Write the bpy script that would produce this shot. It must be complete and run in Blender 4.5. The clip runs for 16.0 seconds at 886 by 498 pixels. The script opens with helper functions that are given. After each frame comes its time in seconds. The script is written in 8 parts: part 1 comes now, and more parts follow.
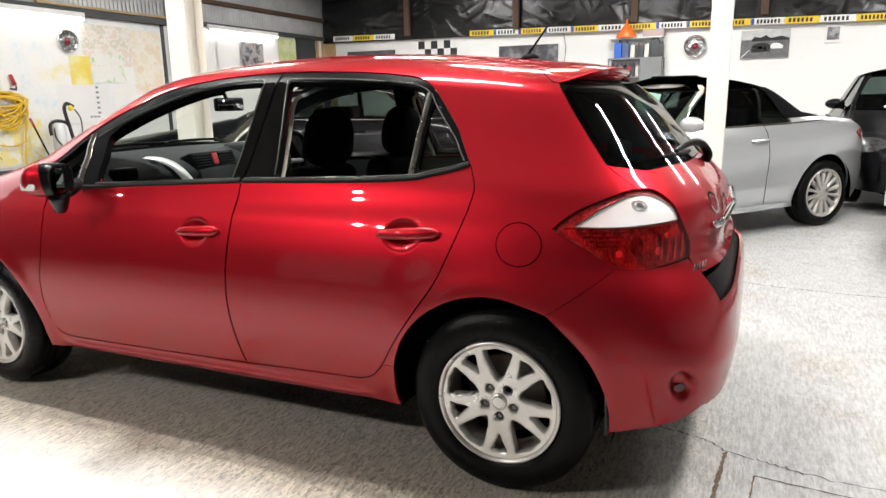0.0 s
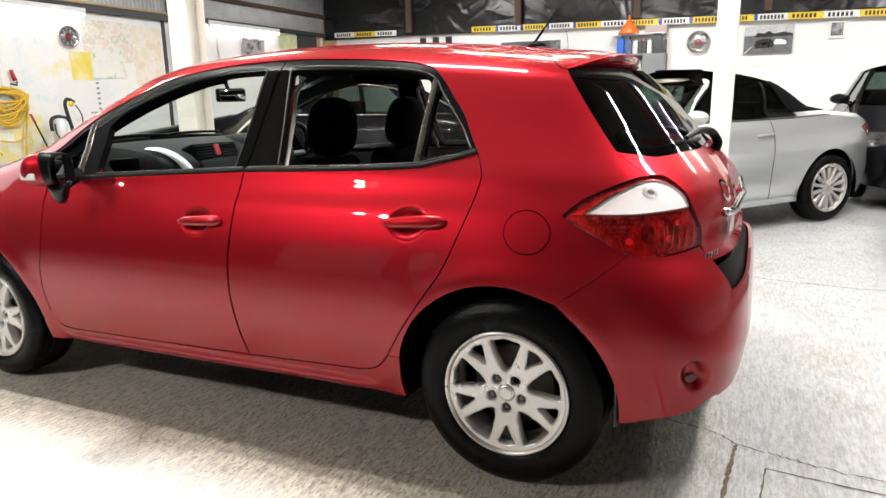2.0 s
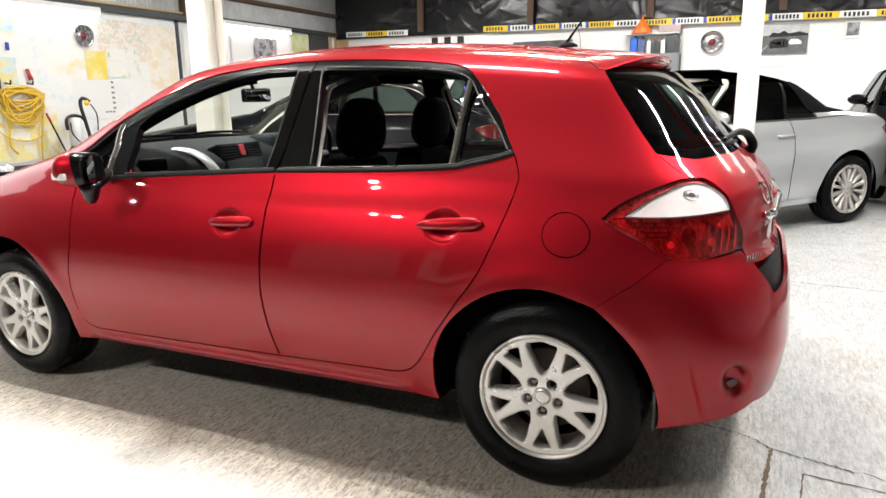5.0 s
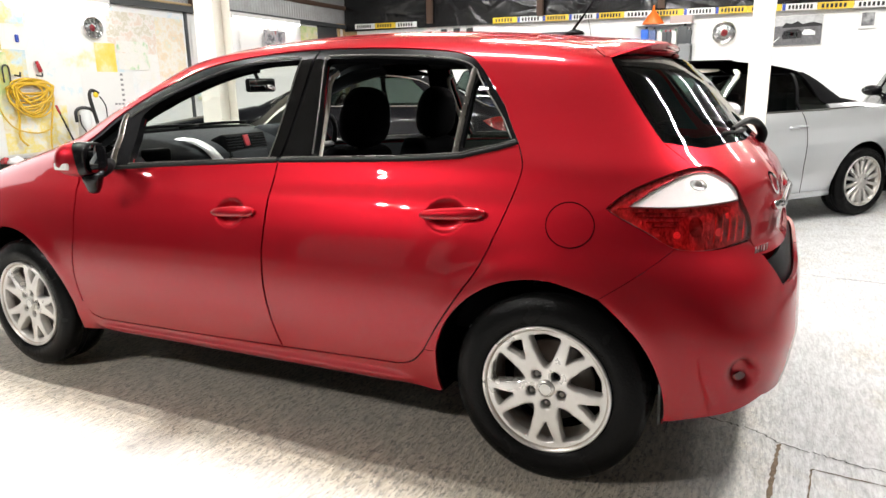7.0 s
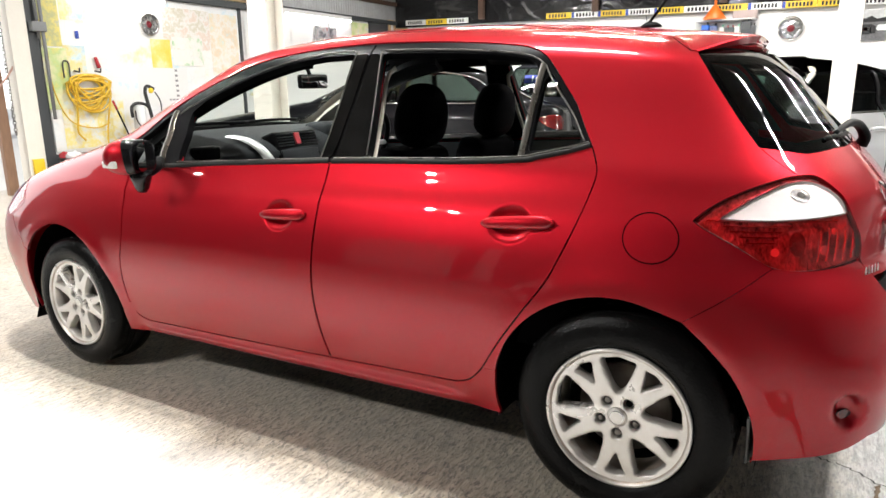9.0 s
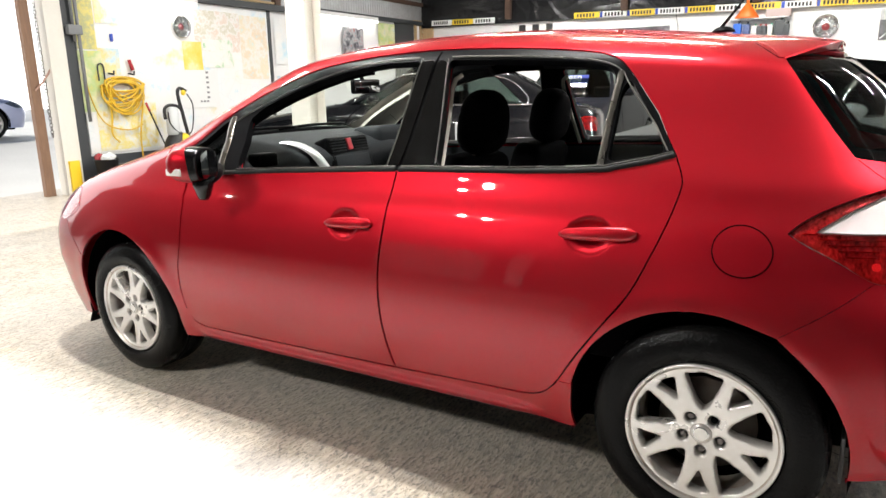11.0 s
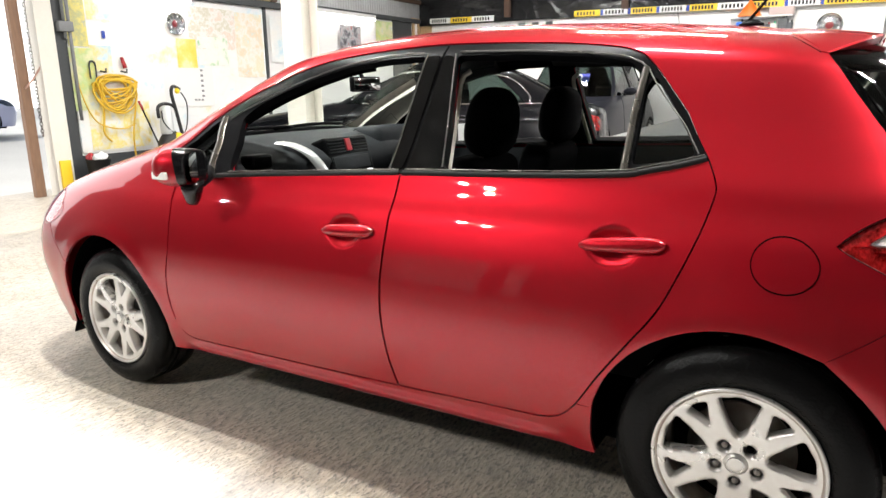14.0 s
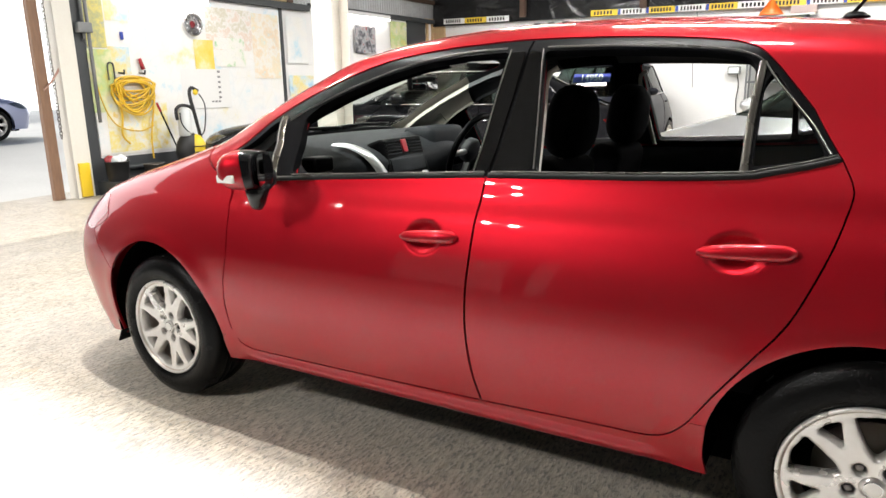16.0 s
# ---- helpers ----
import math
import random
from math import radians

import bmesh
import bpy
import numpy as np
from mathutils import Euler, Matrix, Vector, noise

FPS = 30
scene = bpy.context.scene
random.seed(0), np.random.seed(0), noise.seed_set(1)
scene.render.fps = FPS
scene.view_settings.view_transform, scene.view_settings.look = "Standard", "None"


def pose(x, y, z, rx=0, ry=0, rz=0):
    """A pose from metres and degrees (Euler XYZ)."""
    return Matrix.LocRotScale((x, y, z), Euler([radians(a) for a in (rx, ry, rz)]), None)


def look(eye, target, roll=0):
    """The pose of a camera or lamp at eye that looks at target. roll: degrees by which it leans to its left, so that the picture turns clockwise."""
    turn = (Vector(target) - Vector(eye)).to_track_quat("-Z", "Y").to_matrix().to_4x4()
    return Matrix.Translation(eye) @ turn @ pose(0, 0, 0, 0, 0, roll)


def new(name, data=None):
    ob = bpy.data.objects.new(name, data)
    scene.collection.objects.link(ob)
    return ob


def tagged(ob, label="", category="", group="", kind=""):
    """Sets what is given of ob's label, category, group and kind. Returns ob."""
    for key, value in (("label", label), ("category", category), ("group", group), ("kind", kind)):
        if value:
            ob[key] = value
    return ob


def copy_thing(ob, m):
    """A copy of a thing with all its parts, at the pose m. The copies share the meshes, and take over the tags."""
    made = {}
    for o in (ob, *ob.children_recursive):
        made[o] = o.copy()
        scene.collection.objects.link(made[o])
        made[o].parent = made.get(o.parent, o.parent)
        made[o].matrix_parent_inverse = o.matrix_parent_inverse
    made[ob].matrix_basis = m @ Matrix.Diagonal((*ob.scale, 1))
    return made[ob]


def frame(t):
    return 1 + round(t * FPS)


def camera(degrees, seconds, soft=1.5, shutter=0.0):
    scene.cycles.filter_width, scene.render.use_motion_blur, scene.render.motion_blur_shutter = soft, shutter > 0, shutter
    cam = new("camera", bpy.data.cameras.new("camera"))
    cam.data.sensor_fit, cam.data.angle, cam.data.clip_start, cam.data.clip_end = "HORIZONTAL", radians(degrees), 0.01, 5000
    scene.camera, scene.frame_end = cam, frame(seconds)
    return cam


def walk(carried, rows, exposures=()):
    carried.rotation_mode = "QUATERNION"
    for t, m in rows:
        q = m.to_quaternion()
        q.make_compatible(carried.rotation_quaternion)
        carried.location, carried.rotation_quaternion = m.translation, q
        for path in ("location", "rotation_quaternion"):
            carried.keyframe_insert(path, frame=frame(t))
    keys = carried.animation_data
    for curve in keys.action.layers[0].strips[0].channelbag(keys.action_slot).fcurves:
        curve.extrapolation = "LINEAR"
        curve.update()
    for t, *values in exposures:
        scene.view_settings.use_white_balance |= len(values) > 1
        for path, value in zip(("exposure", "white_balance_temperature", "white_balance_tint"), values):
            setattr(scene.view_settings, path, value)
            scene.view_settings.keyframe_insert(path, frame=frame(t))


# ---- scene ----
FLOOR_SLOPE = 1.2  # degrees of floor tilt around the red car, fitted to the camera's view
GROUND = Matrix.Rotation(radians(-FLOOR_SLOPE), 4, "Y")
cam = camera(67.0, 16.0)
PATH = [
    (0, (0.718, -1.858, 1.273), (-0.113, -0.087, 0.854), -2.0),
    (0.5, (0.671, -1.871, 1.273), (-0.163, -0.103, 0.853), -2.0),
    (1, (0.673, -1.835, 1.234), (-0.161, -0.066, 0.814), -2.0),
    (1.5, (0.68, -1.828, 1.231), (-0.151, -0.059, 0.809), -2.0),
    (2, (0.688, -1.839, 1.234), (-0.145, -0.07, 0.811), -2.0),
    (2.5, (0.678, -1.856, 1.241), (-0.155, -0.088, 0.819), -1.9),
    (3, (0.654, -1.86, 1.247), (-0.179, -0.092, 0.823), -1.9),
    (3.5, (0.629, -1.862, 1.247), (-0.205, -0.094, 0.824), -1.9),
    (4, (0.626, -1.858, 1.24), (-0.209, -0.091, 0.817), -1.9),
    (4.5, (0.622, -1.86, 1.248), (-0.216, -0.094, 0.825), -1.9),
    (5, (0.596, -1.867, 1.243), (-0.254, -0.107, 0.819), -1.9),
    (7.5, (0.606, -1.803, 1.227), (-0.28, -0.067, 0.78), -1.9),
    (8, (0.591, -1.723, 1.233), (-0.32, 0.0, 0.785), -1.8),
    (8.5, (0.581, -1.688, 1.215), (-0.378, 0.008, 0.767), -1.8),
    (9, (0.479, -1.704, 1.231), (-0.512, -0.026, 0.784), -1.7),
    (9.5, (0.342, -1.735, 1.241), (-0.675, -0.072, 0.795), -1.8),
    (9.7, (0.341, -1.735, 1.253), (-0.707, -0.093, 0.8), -2.1),
    (12, (0.289, -1.777, 1.267), (-0.737, -0.118, 0.822), -1.8),
    (12.5, (0.289, -1.771, 1.269), (-0.738, -0.113, 0.824), -1.9),
    (13, (0.28, -1.757, 1.266), (-0.747, -0.099, 0.821), -1.8),
    (13.5, (0.261, -1.719, 1.262), (-0.767, -0.063, 0.813), -1.8),
    (14, (0.19, -1.631, 1.261), (-0.837, 0.025, 0.81), -1.8),
    (14.5, (0.102, -1.576, 1.266), (-0.927, 0.08, 0.817), -1.8),
    (15, (-0.003, -1.579, 1.266), (-1.033, 0.075, 0.816), -1.9),
    (15.5, (-0.068, -1.624, 1.266), (-1.101, 0.029, 0.819), -1.9),
    (16, (-0.098, -1.662, 1.259), (-1.132, -0.009, 0.812), -2.0),
]
STOPS = ((0.0, -1.03), (2.0, -0.95), (5.0, -0.88), (8.0, -0.70), (12.0, -0.66), (14.0, -0.63), (16.0, -0.75))
walk(cam, [(t, GROUND @ look(eye, target, roll)) for t, eye, target, roll in PATH], STOPS)

# ---- light: a dim sky beyond the doorway, fluorescent tubes under the roof ----
world = bpy.data.worlds.new("sky")
scene.world = world
world.use_nodes = True
sky = world.node_tree.nodes.new("ShaderNodeTexSky")
sky.sky_type, sky.sun_disc = "NISHITA", False
sky.sun_elevation, sky.sun_rotation = radians(35), radians(250)
back = world.node_tree.nodes["Background"]
world.node_tree.links.new(sky.outputs[0], back.inputs[0])
back.inputs[1].default_value = 0.12
# ---- materials ----
def material(name, colour, rough=0.5, metal=0.0, coat=0.0, coat_rough=0.03, bump=0.0, grain=40.0, vary=0.0, coarse=3.0, tint=None, emit=None, power=0.0, random_vary=0.0, specular=0.5, rough_vary=0.0, stretch=(1, 1, 1)):
    """A principled surface whose colour varies at two scales, with fine relief."""
    m = bpy.data.materials.new(name)
    m.use_nodes = True
    nt = m.node_tree
    n, l = nt.nodes, nt.links
    b = n["Principled BSDF"]
    b.inputs["Base Color"].default_value = (*colour, 1)
    b.inputs["Roughness"].default_value = rough
    b.inputs["Metallic"].default_value = metal
    b.inputs["Coat Weight"].default_value = coat
    b.inputs["Coat Roughness"].default_value = coat_rough
    b.inputs["Specular IOR Level"].default_value = specular
    if emit:
        b.inputs["Emission Color"].default_value = (*emit, 1)
        b.inputs["Emission Strength"].default_value = power
    if not (bump or vary or random_vary or rough_vary):
        return m
    tc = n.new("ShaderNodeTexCoord")
    mp = n.new("ShaderNodeMapping")
    mp.inputs["Scale"].default_value = stretch
    l.new(tc.outputs["Object"], mp.inputs[0])
    fine, wide = n.new("ShaderNodeTexNoise"), n.new("ShaderNodeTexNoise")
    for tex, scale, detail in ((fine, grain, 6), (wide, coarse, 5)):
        l.new(mp.outputs[0], tex.inputs["Vector"])
        tex.inputs["Scale"].default_value, tex.inputs["Detail"].default_value = scale, detail
    if vary or random_vary:
        other = tint or tuple(c * 0.6 for c in colour)
        mix = n.new("ShaderNodeMix")
        mix.data_type = "RGBA"
        mix.inputs[6].default_value, mix.inputs[7].default_value = (*colour, 1), (*other, 1)
        add = n.new("ShaderNodeMath")
        add.operation = "ADD"
        l.new(fine.outputs[0], add.inputs[0])
        l.new(wide.outputs[0], add.inputs[1])
        ramp = n.new("ShaderNodeMapRange")
        ramp.inputs[1].default_value, ramp.inputs[2].default_value, ramp.inputs[3].default_value, ramp.inputs[4].default_value = 0.75, 1.3, 0.0, vary
        l.new(add.outputs[0], ramp.inputs[0])
        out = ramp.outputs[0]
        if random_vary:
            info = n.new("ShaderNodeObjectInfo")
            mul = n.new("ShaderNodeMath")
            mul.operation = "MULTIPLY_ADD"
            mul.inputs[1].default_value = random_vary
            l.new(info.outputs["Random"], mul.inputs[0])
            l.new(out, mul.inputs[2])
            out = mul.outputs[0]
        l.new(out, mix.inputs[0])
        l.new(mix.outputs[2], b.inputs["Base Color"])
    if rough_vary:
        rr = n.new("ShaderNodeMapRange")
        rr.inputs[1].default_value, rr.inputs[2].default_value = 0.3, 0.7
        rr.inputs[3].default_value, rr.inputs[4].default_value = max(0.02, rough - rough_vary), min(1, rough + rough_vary)
        l.new(wide.outputs[0], rr.inputs[0])
        l.new(rr.outputs[0], b.inputs["Roughness"])
    if bump:
        bp = n.new("ShaderNodeBump")
        bp.inputs["Strength"].default_value = bump
        bp.inputs["Distance"].default_value = 0.01
        l.new(fine.outputs[0], bp.inputs["Height"])
        l.new(bp.outputs[0], b.inputs["Normal"])
    return m


def glass(name, colour=(1, 1, 1), rough=0.0, share=0.0):
    """Thin window glass: clear, with a Fresnel gloss; colour tints what is seen through it."""
    m = bpy.data.materials.new(name)
    m.use_nodes = True
    n, l = m.node_tree.nodes, m.node_tree.links
    n.remove(n["Principled BSDF"])
    clear, gloss, mix, face = n.new("ShaderNodeBsdfTransparent"), n.new("ShaderNodeBsdfGlossy"), n.new("ShaderNodeMixShader"), n.new("ShaderNodeLayerWeight")
    clear.inputs[0].default_value = (*colour, 1)
    gloss.inputs["Roughness"].default_value = rough
    face.inputs[0].default_value = 0.5
    steep, amount = n.new("ShaderNodeMath"), n.new("ShaderNodeMath")
    steep.operation, steep.inputs[1].default_value = "POWER", 5.0
    amount.operation, amount.inputs[1].default_value, amount.inputs[2].default_value = "MULTIPLY_ADD", 0.75, 0.045
    l.new(face.outputs["Facing"], steep.inputs[0])
    l.new(steep.outputs[0], amount.inputs[0])
    l.new(amount.outputs[0], mix.inputs[0])
    l.new(clear.outputs[0], mix.inputs[1])
    l.new(gloss.outputs[0], mix.inputs[2])
    l.new(mix.outputs[0], n["Material Output"].inputs[0])
    return m


RED = material("red metallic paint", (0.308, 0.0064, 0.0130), rough=0.40, metal=0.6, coat=0.80, coat_rough=0.012, vary=0.12, grain=900, coarse=2, tint=(0.25, 0.0052, 0.0106), specular=0.0)
BLACK_TRIM = material("satin black trim", (0.0035, 0.0035, 0.004), rough=0.36, specular=0.05, bump=0.02, grain=300)
GLOSS_BLACK = material("gloss black pillar film", (0.003, 0.003, 0.003), rough=0.10, specular=0.32, rough_vary=0.08, coarse=14, bump=0.05, grain=18)
SEAL = material("black rubber seal", (0.006, 0.006, 0.006), rough=0.6, bump=0.1, grain=200, specular=0.2)
# Near-black base puts the shade of gaps, arches and underside into the colour.
DARK_VOID = material("near-black shade in gaps and underbody", (0.002, 0.002, 0.002), rough=0.95, bump=0.3, grain=30, specular=0.0)
SILVER_TRIM = material("dull bright trim strip", (0.13, 0.125, 0.115), rough=0.35, metal=0.9, rough_vary=0.1)
TYRE = material("black tyre rubber", (0.004, 0.004, 0.004), rough=0.24, bump=0.25, grain=120, vary=0.5, tint=(0.006, 0.0058, 0.0058), specular=0.09, rough_vary=0.10)
ALLOY = material("silver alloy wheel paint", (0.62, 0.605, 0.58), rough=0.32, metal=0.72, coat=0.3, coat_rough=0.15, rough_vary=0.08, vary=0.3, coarse=7, grain=60, tint=(0.50, 0.45, 0.39))
BARREL = material("tan-tinted wheel barrel", (0.50, 0.47, 0.43), rough=0.38, metal=0.6, vary=0.7, coarse=9, tint=(0.36, 0.25, 0.16))
STEEL = material("dull brake steel", (0.2, 0.19, 0.18), rough=0.5, metal=0.9, vary=0.5, tint=(0.12, 0.08, 0.06))
CHROME = material("bright chrome", (0.8, 0.8, 0.8), rough=0.08, metal=1.0)
CLEAR_GLASS = glass("clear window glass", (0.80, 0.85, 0.83))
TINT_GLASS = glass("tinted tailgate glass", (0.34, 0.37, 0.36))
SMOKE_GLASS = glass("smoked quarter glass", (0.45, 0.47, 0.46))


def concrete_floor():
    """Brushed concrete with worn white paint, damp stains, dirt specks and fine cracks; car shade and a dim unseen side
    are painted in.
    """
    m = bpy.data.materials.new("brushed and painted concrete")
    m.use_nodes = True
    n, l = m.node_tree.nodes, m.node_tree.links
    b = n["Principled BSDF"]
    tc = n.new("ShaderNodeTexCoord")

    def noise_at(scale, detail=5.0, stretch=(1, 1, 1), rough=0.55):
        mp, t = n.new("ShaderNodeMapping"), n.new("ShaderNodeTexNoise")
        mp.inputs["Scale"].default_value = stretch
        l.new(tc.outputs["Object"], mp.inputs[0])
        l.new(mp.outputs[0], t.inputs["Vector"])
        t.inputs["Scale"].default_value, t.inputs["Detail"].default_value, t.inputs["Roughness"].default_value = scale, detail, rough
        return t.outputs[0]

    def steps(src, lo, hi, a=0.0, c=1.0):
        r = n.new("ShaderNodeMapRange")
        r.inputs[1].default_value, r.inputs[2].default_value, r.inputs[3].default_value, r.inputs[4].default_value = lo, hi, a, c
        l.new(src, r.inputs[0])
        return r.outputs[0]

    def mixed(fac, one, two):
        x = n.new("ShaderNodeMix")
        x.data_type = "RGBA"
        for value, k in ((fac, 0), (one, 6), (two, 7)):
            if isinstance(value, tuple):
                x.inputs[k].default_value = (*value, 1)
            else:
                l.new(value, x.inputs[k])
        return x.outputs[2]
    ridges, pits = noise_at(28.0, 5.0, (2.8, 0.5, 1), 0.65), noise_at(62.0, 3.0, (1.5, 0.7, 1), 0.6)
    grit, patch, broad = noise_at(140.0, 5.0), noise_at(2.2, 7.0, rough=0.7), noise_at(0.6, 5.0)
    blots = noise_at(11.0, 6.0, (1.2, 0.8, 1), 0.7)
    # Bare concrete, toned down to carry the car's shadow.
    bare = mixed(steps(ridges, 0.34, 0.62), (0.29, 0.240, 0.170), (0.55, 0.480, 0.375))
    bare = mixed(steps(pits, 0.545, 0.60, 0.0, 0.85), bare, (0.11, 0.095, 0.075))
    bare = mixed(steps(blots, 0.50, 0.66, 0.0, 0.45), bare, (0.20, 0.178, 0.145))
    flecks = noise_at(34.0, 3.0, (2.2, 0.6, 1), 0.5)
    bare = mixed(steps(flecks, 0.58, 0.66, 0.0, 0.45), bare, (0.085, 0.07, 0.052))
    axes, shade_mix = n.new("ShaderNodeSeparateXYZ"), n.new("ShaderNodeMath")
    l.new(tc.outputs["Object"], axes.inputs[0])
    worn = mixed(steps(ridges, 0.34, 0.62), (0.58, 0.575, 0.57), (0.72, 0.715, 0.71))
    grey = mixed(steps(ridges, 0.34, 0.62), (0.34, 0.342, 0.345), (0.535, 0.538, 0.543))
    grey = mixed(steps(blots, 0.52, 0.68, 0.0, 0.35), grey, (0.20, 0.198, 0.196))
    worn = mixed(steps(axes.outputs[0], 0.1, 0.6), worn, grey)
    worn = mixed(steps(flecks, 0.60, 0.72, 0.0, 0.18), worn, (0.20, 0.19, 0.18))
    shade_mix.operation = "MULTIPLY"
    # Browner inside the car's shadow, whiter beyond: the shade edge is in the colour.
    shade_edge = n.new("ShaderNodeMath")
    shade_edge.operation = "MAXIMUM"
    l.new(steps(axes.outputs[0], 0.25, 0.75, 0.12, 1.0), shade_edge.inputs[0])
    l.new(steps(axes.outputs[1], -0.50, -0.16, 1.0, 0.08), shade_edge.inputs[1])
    l.new(steps(patch, 0.18, 0.46), shade_mix.inputs[0])
    l.new(shade_edge.outputs[0], shade_mix.inputs[1])
    base = mixed(shade_mix.outputs[0], bare, worn)
    # Unseen floor on the camera's side is darkened to dim reflections in the doors.
    unseen_dim = n.new("ShaderNodeMath")
    unseen_dim.operation = "MULTIPLY_ADD"
    unseen_dim.inputs[1].default_value = 1.2
    l.new(broad, unseen_dim.inputs[0])
    l.new(axes.outputs[1], unseen_dim.inputs[2])
    base = mixed(steps(unseen_dim.outputs[0], -1.6, -0.5, 0.85, 0.0), base, mixed(steps(ridges, 0.36, 0.62), (0.13, 0.122, 0.112), (0.24, 0.228, 0.21)))
    base = mixed(steps(broad, 0.46, 0.70, 0.0, 0.3), base, (0.42, 0.40, 0.375))
    base = mixed(steps(pits, 0.68, 0.72, 0.0, 0.5), base, (0.12, 0.105, 0.085))
    base = mixed(steps(grit, 0.60, 0.70, 0.0, 0.3), base, (0.66, 0.64, 0.61))
    base = mixed(steps(noise_at(5.0, 3.0), 0.68, 0.76, 0.0, 0.4), base, (0.40, 0.30, 0.17))
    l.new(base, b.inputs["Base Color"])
    l.new(steps(patch, 0.40, 0.62, 0.60, 0.42), b.inputs["Roughness"])
    b1, b2 = n.new("ShaderNodeBump"), n.new("ShaderNodeBump")
    b1.inputs["Strength"].default_value, b1.inputs["Distance"].default_value = 0.8, 0.009
    b2.inputs["Strength"].default_value, b2.inputs["Distance"].default_value = 0.7, 0.008
    l.new(ridges, b1.inputs["Height"])
    l.new(pits, b2.inputs["Height"])
    l.new(b1.outputs[0], b2.inputs["Normal"])
    l.new(b2.outputs[0], b.inputs["Normal"])
    return m


CONCRETE = concrete_floor()
WHITE_WALL = material("white painted block wall", (0.80, 0.80, 0.80), rough=0.55, bump=0.15, grain=30, vary=0.2, coarse=1.2, tint=(0.68, 0.68, 0.67))
# ---- building helpers ----
from mathutils.geometry import delaunay_2d_cdt


def part(name, bm, mat, parent=None, label="", smooth=True, m=None):
    """Links a bmesh as one mesh object, under a thing or a part."""
    me = bpy.data.meshes.new(name)
    bm.normal_update()
    bm.to_mesh(me)
    bm.free()
    return link(name, me, mat, parent, label, smooth, m)


def link(name, me, mat, parent=None, label="", smooth=True, m=None):
    for one in (mat if isinstance(mat, (list, tuple)) else [mat]):
        me.materials.append(one)
    if smooth:
        me.polygons.foreach_set("use_smooth", [True] * len(me.polygons))
    ob = new(name, me)
    if parent:
        ob.parent = parent
    if m is not None:
        ob.matrix_basis = m
    if label:
        ob["label"] = label
    return ob


def thing(name, label, category, m=None, group="", kind=""):
    """An Empty at the base of a thing, to hold its parts."""
    ob = new(name)
    ob.empty_display_size = 0.1
    if m is not None:
        ob.matrix_basis = m
    return tagged(ob, label, category, group, kind)


def box(x0, y0, z0, x1, y1, z1, bevel=0.0, seg=2, bm=None):
    bm2 = bmesh.new()
    bmesh.ops.create_cube(bm2, size=1, matrix=Matrix.Translation(((x0 + x1) / 2, (y0 + y1) / 2, (z0 + z1) / 2)) @ Matrix.Diagonal((abs(x1 - x0), abs(y1 - y0), abs(z1 - z0), 1)))
    if bevel:
        bmesh.ops.bevel(bm2, geom=bm2.edges[:], offset=bevel, segments=seg, affect="EDGES", profile=0.6)
    return merge(bm, bm2) if bm else bm2


def merge(bm, other):
    me = bpy.data.meshes.new("scratch")
    other.to_mesh(me)
    other.free()
    bm.from_mesh(me)
    bpy.data.meshes.remove(me)
    return bm


def lathe(profile, seg=48, axis="Y", bm=None, m=None):
    """Turns (radius, along) points round an axis; the ends are closed where the radius is nought."""
    bm = bm or bmesh.new()
    rings = []
    for r, a in profile:
        ring = []
        for k in range(seg):
            t = 2 * math.pi * k / seg
            c, s = r * math.cos(t), r * math.sin(t)
            co = Vector({"Y": (c, a, s), "Z": (c, s, a), "X": (a, c, s)}[axis])
            ring.append(bm.verts.new(m @ co if m else co))
        rings.append(ring)
    for a, b in zip(rings, rings[1:]):
        for k in range(seg):
            bm.faces.new((a[k], a[(k + 1) % seg], b[(k + 1) % seg], b[k]))
    for ring, r in ((rings[0], profile[0][0]), (rings[-1], profile[-1][0])):
        if r < 0.002:
            bmesh.ops.pointmerge(bm, verts=ring, merge_co=sum((v.co for v in ring), Vector()) / seg)
    bmesh.ops.recalc_face_normals(bm, faces=bm.faces[:])
    return bm


def tube(points, radius, seg=8, bm=None, closed=False, taper=None):
    """A round rod along points."""
    bm = bm or bmesh.new()
    pts = [Vector(p) for p in points]
    n = len(pts)
    rings, side = [], None
    for i, p in enumerate(pts):
        a, b = (pts[(i - 1) % n], pts[(i + 1) % n]) if closed else (pts[max(i - 1, 0)], pts[min(i + 1, n - 1)])
        d = (b - a).normalized()
        if side is None:
            side = d.orthogonal().normalized()
        side = (side - d * side.dot(d)).normalized()
        up = d.cross(side)
        r = radius if taper is None else radius + (taper - radius) * i / (n - 1)
        rings.append([bm.verts.new(p + side * (r * math.cos(2 * math.pi * k / seg)) + up * (r * math.sin(2 * math.pi * k / seg))) for k in range(seg)])
    for a, b in list(zip(rings, rings[1:])) + ([(rings[-1], rings[0])] if closed else []):
        for k in range(seg):
            bm.faces.new((a[k], a[(k + 1) % seg], b[(k + 1) % seg], b[k]))
    if not closed:
        bm.faces.new(rings[0][::-1])
        bm.faces.new(rings[-1])
    bmesh.ops.recalc_face_normals(bm, faces=bm.faces[:])
    return bm


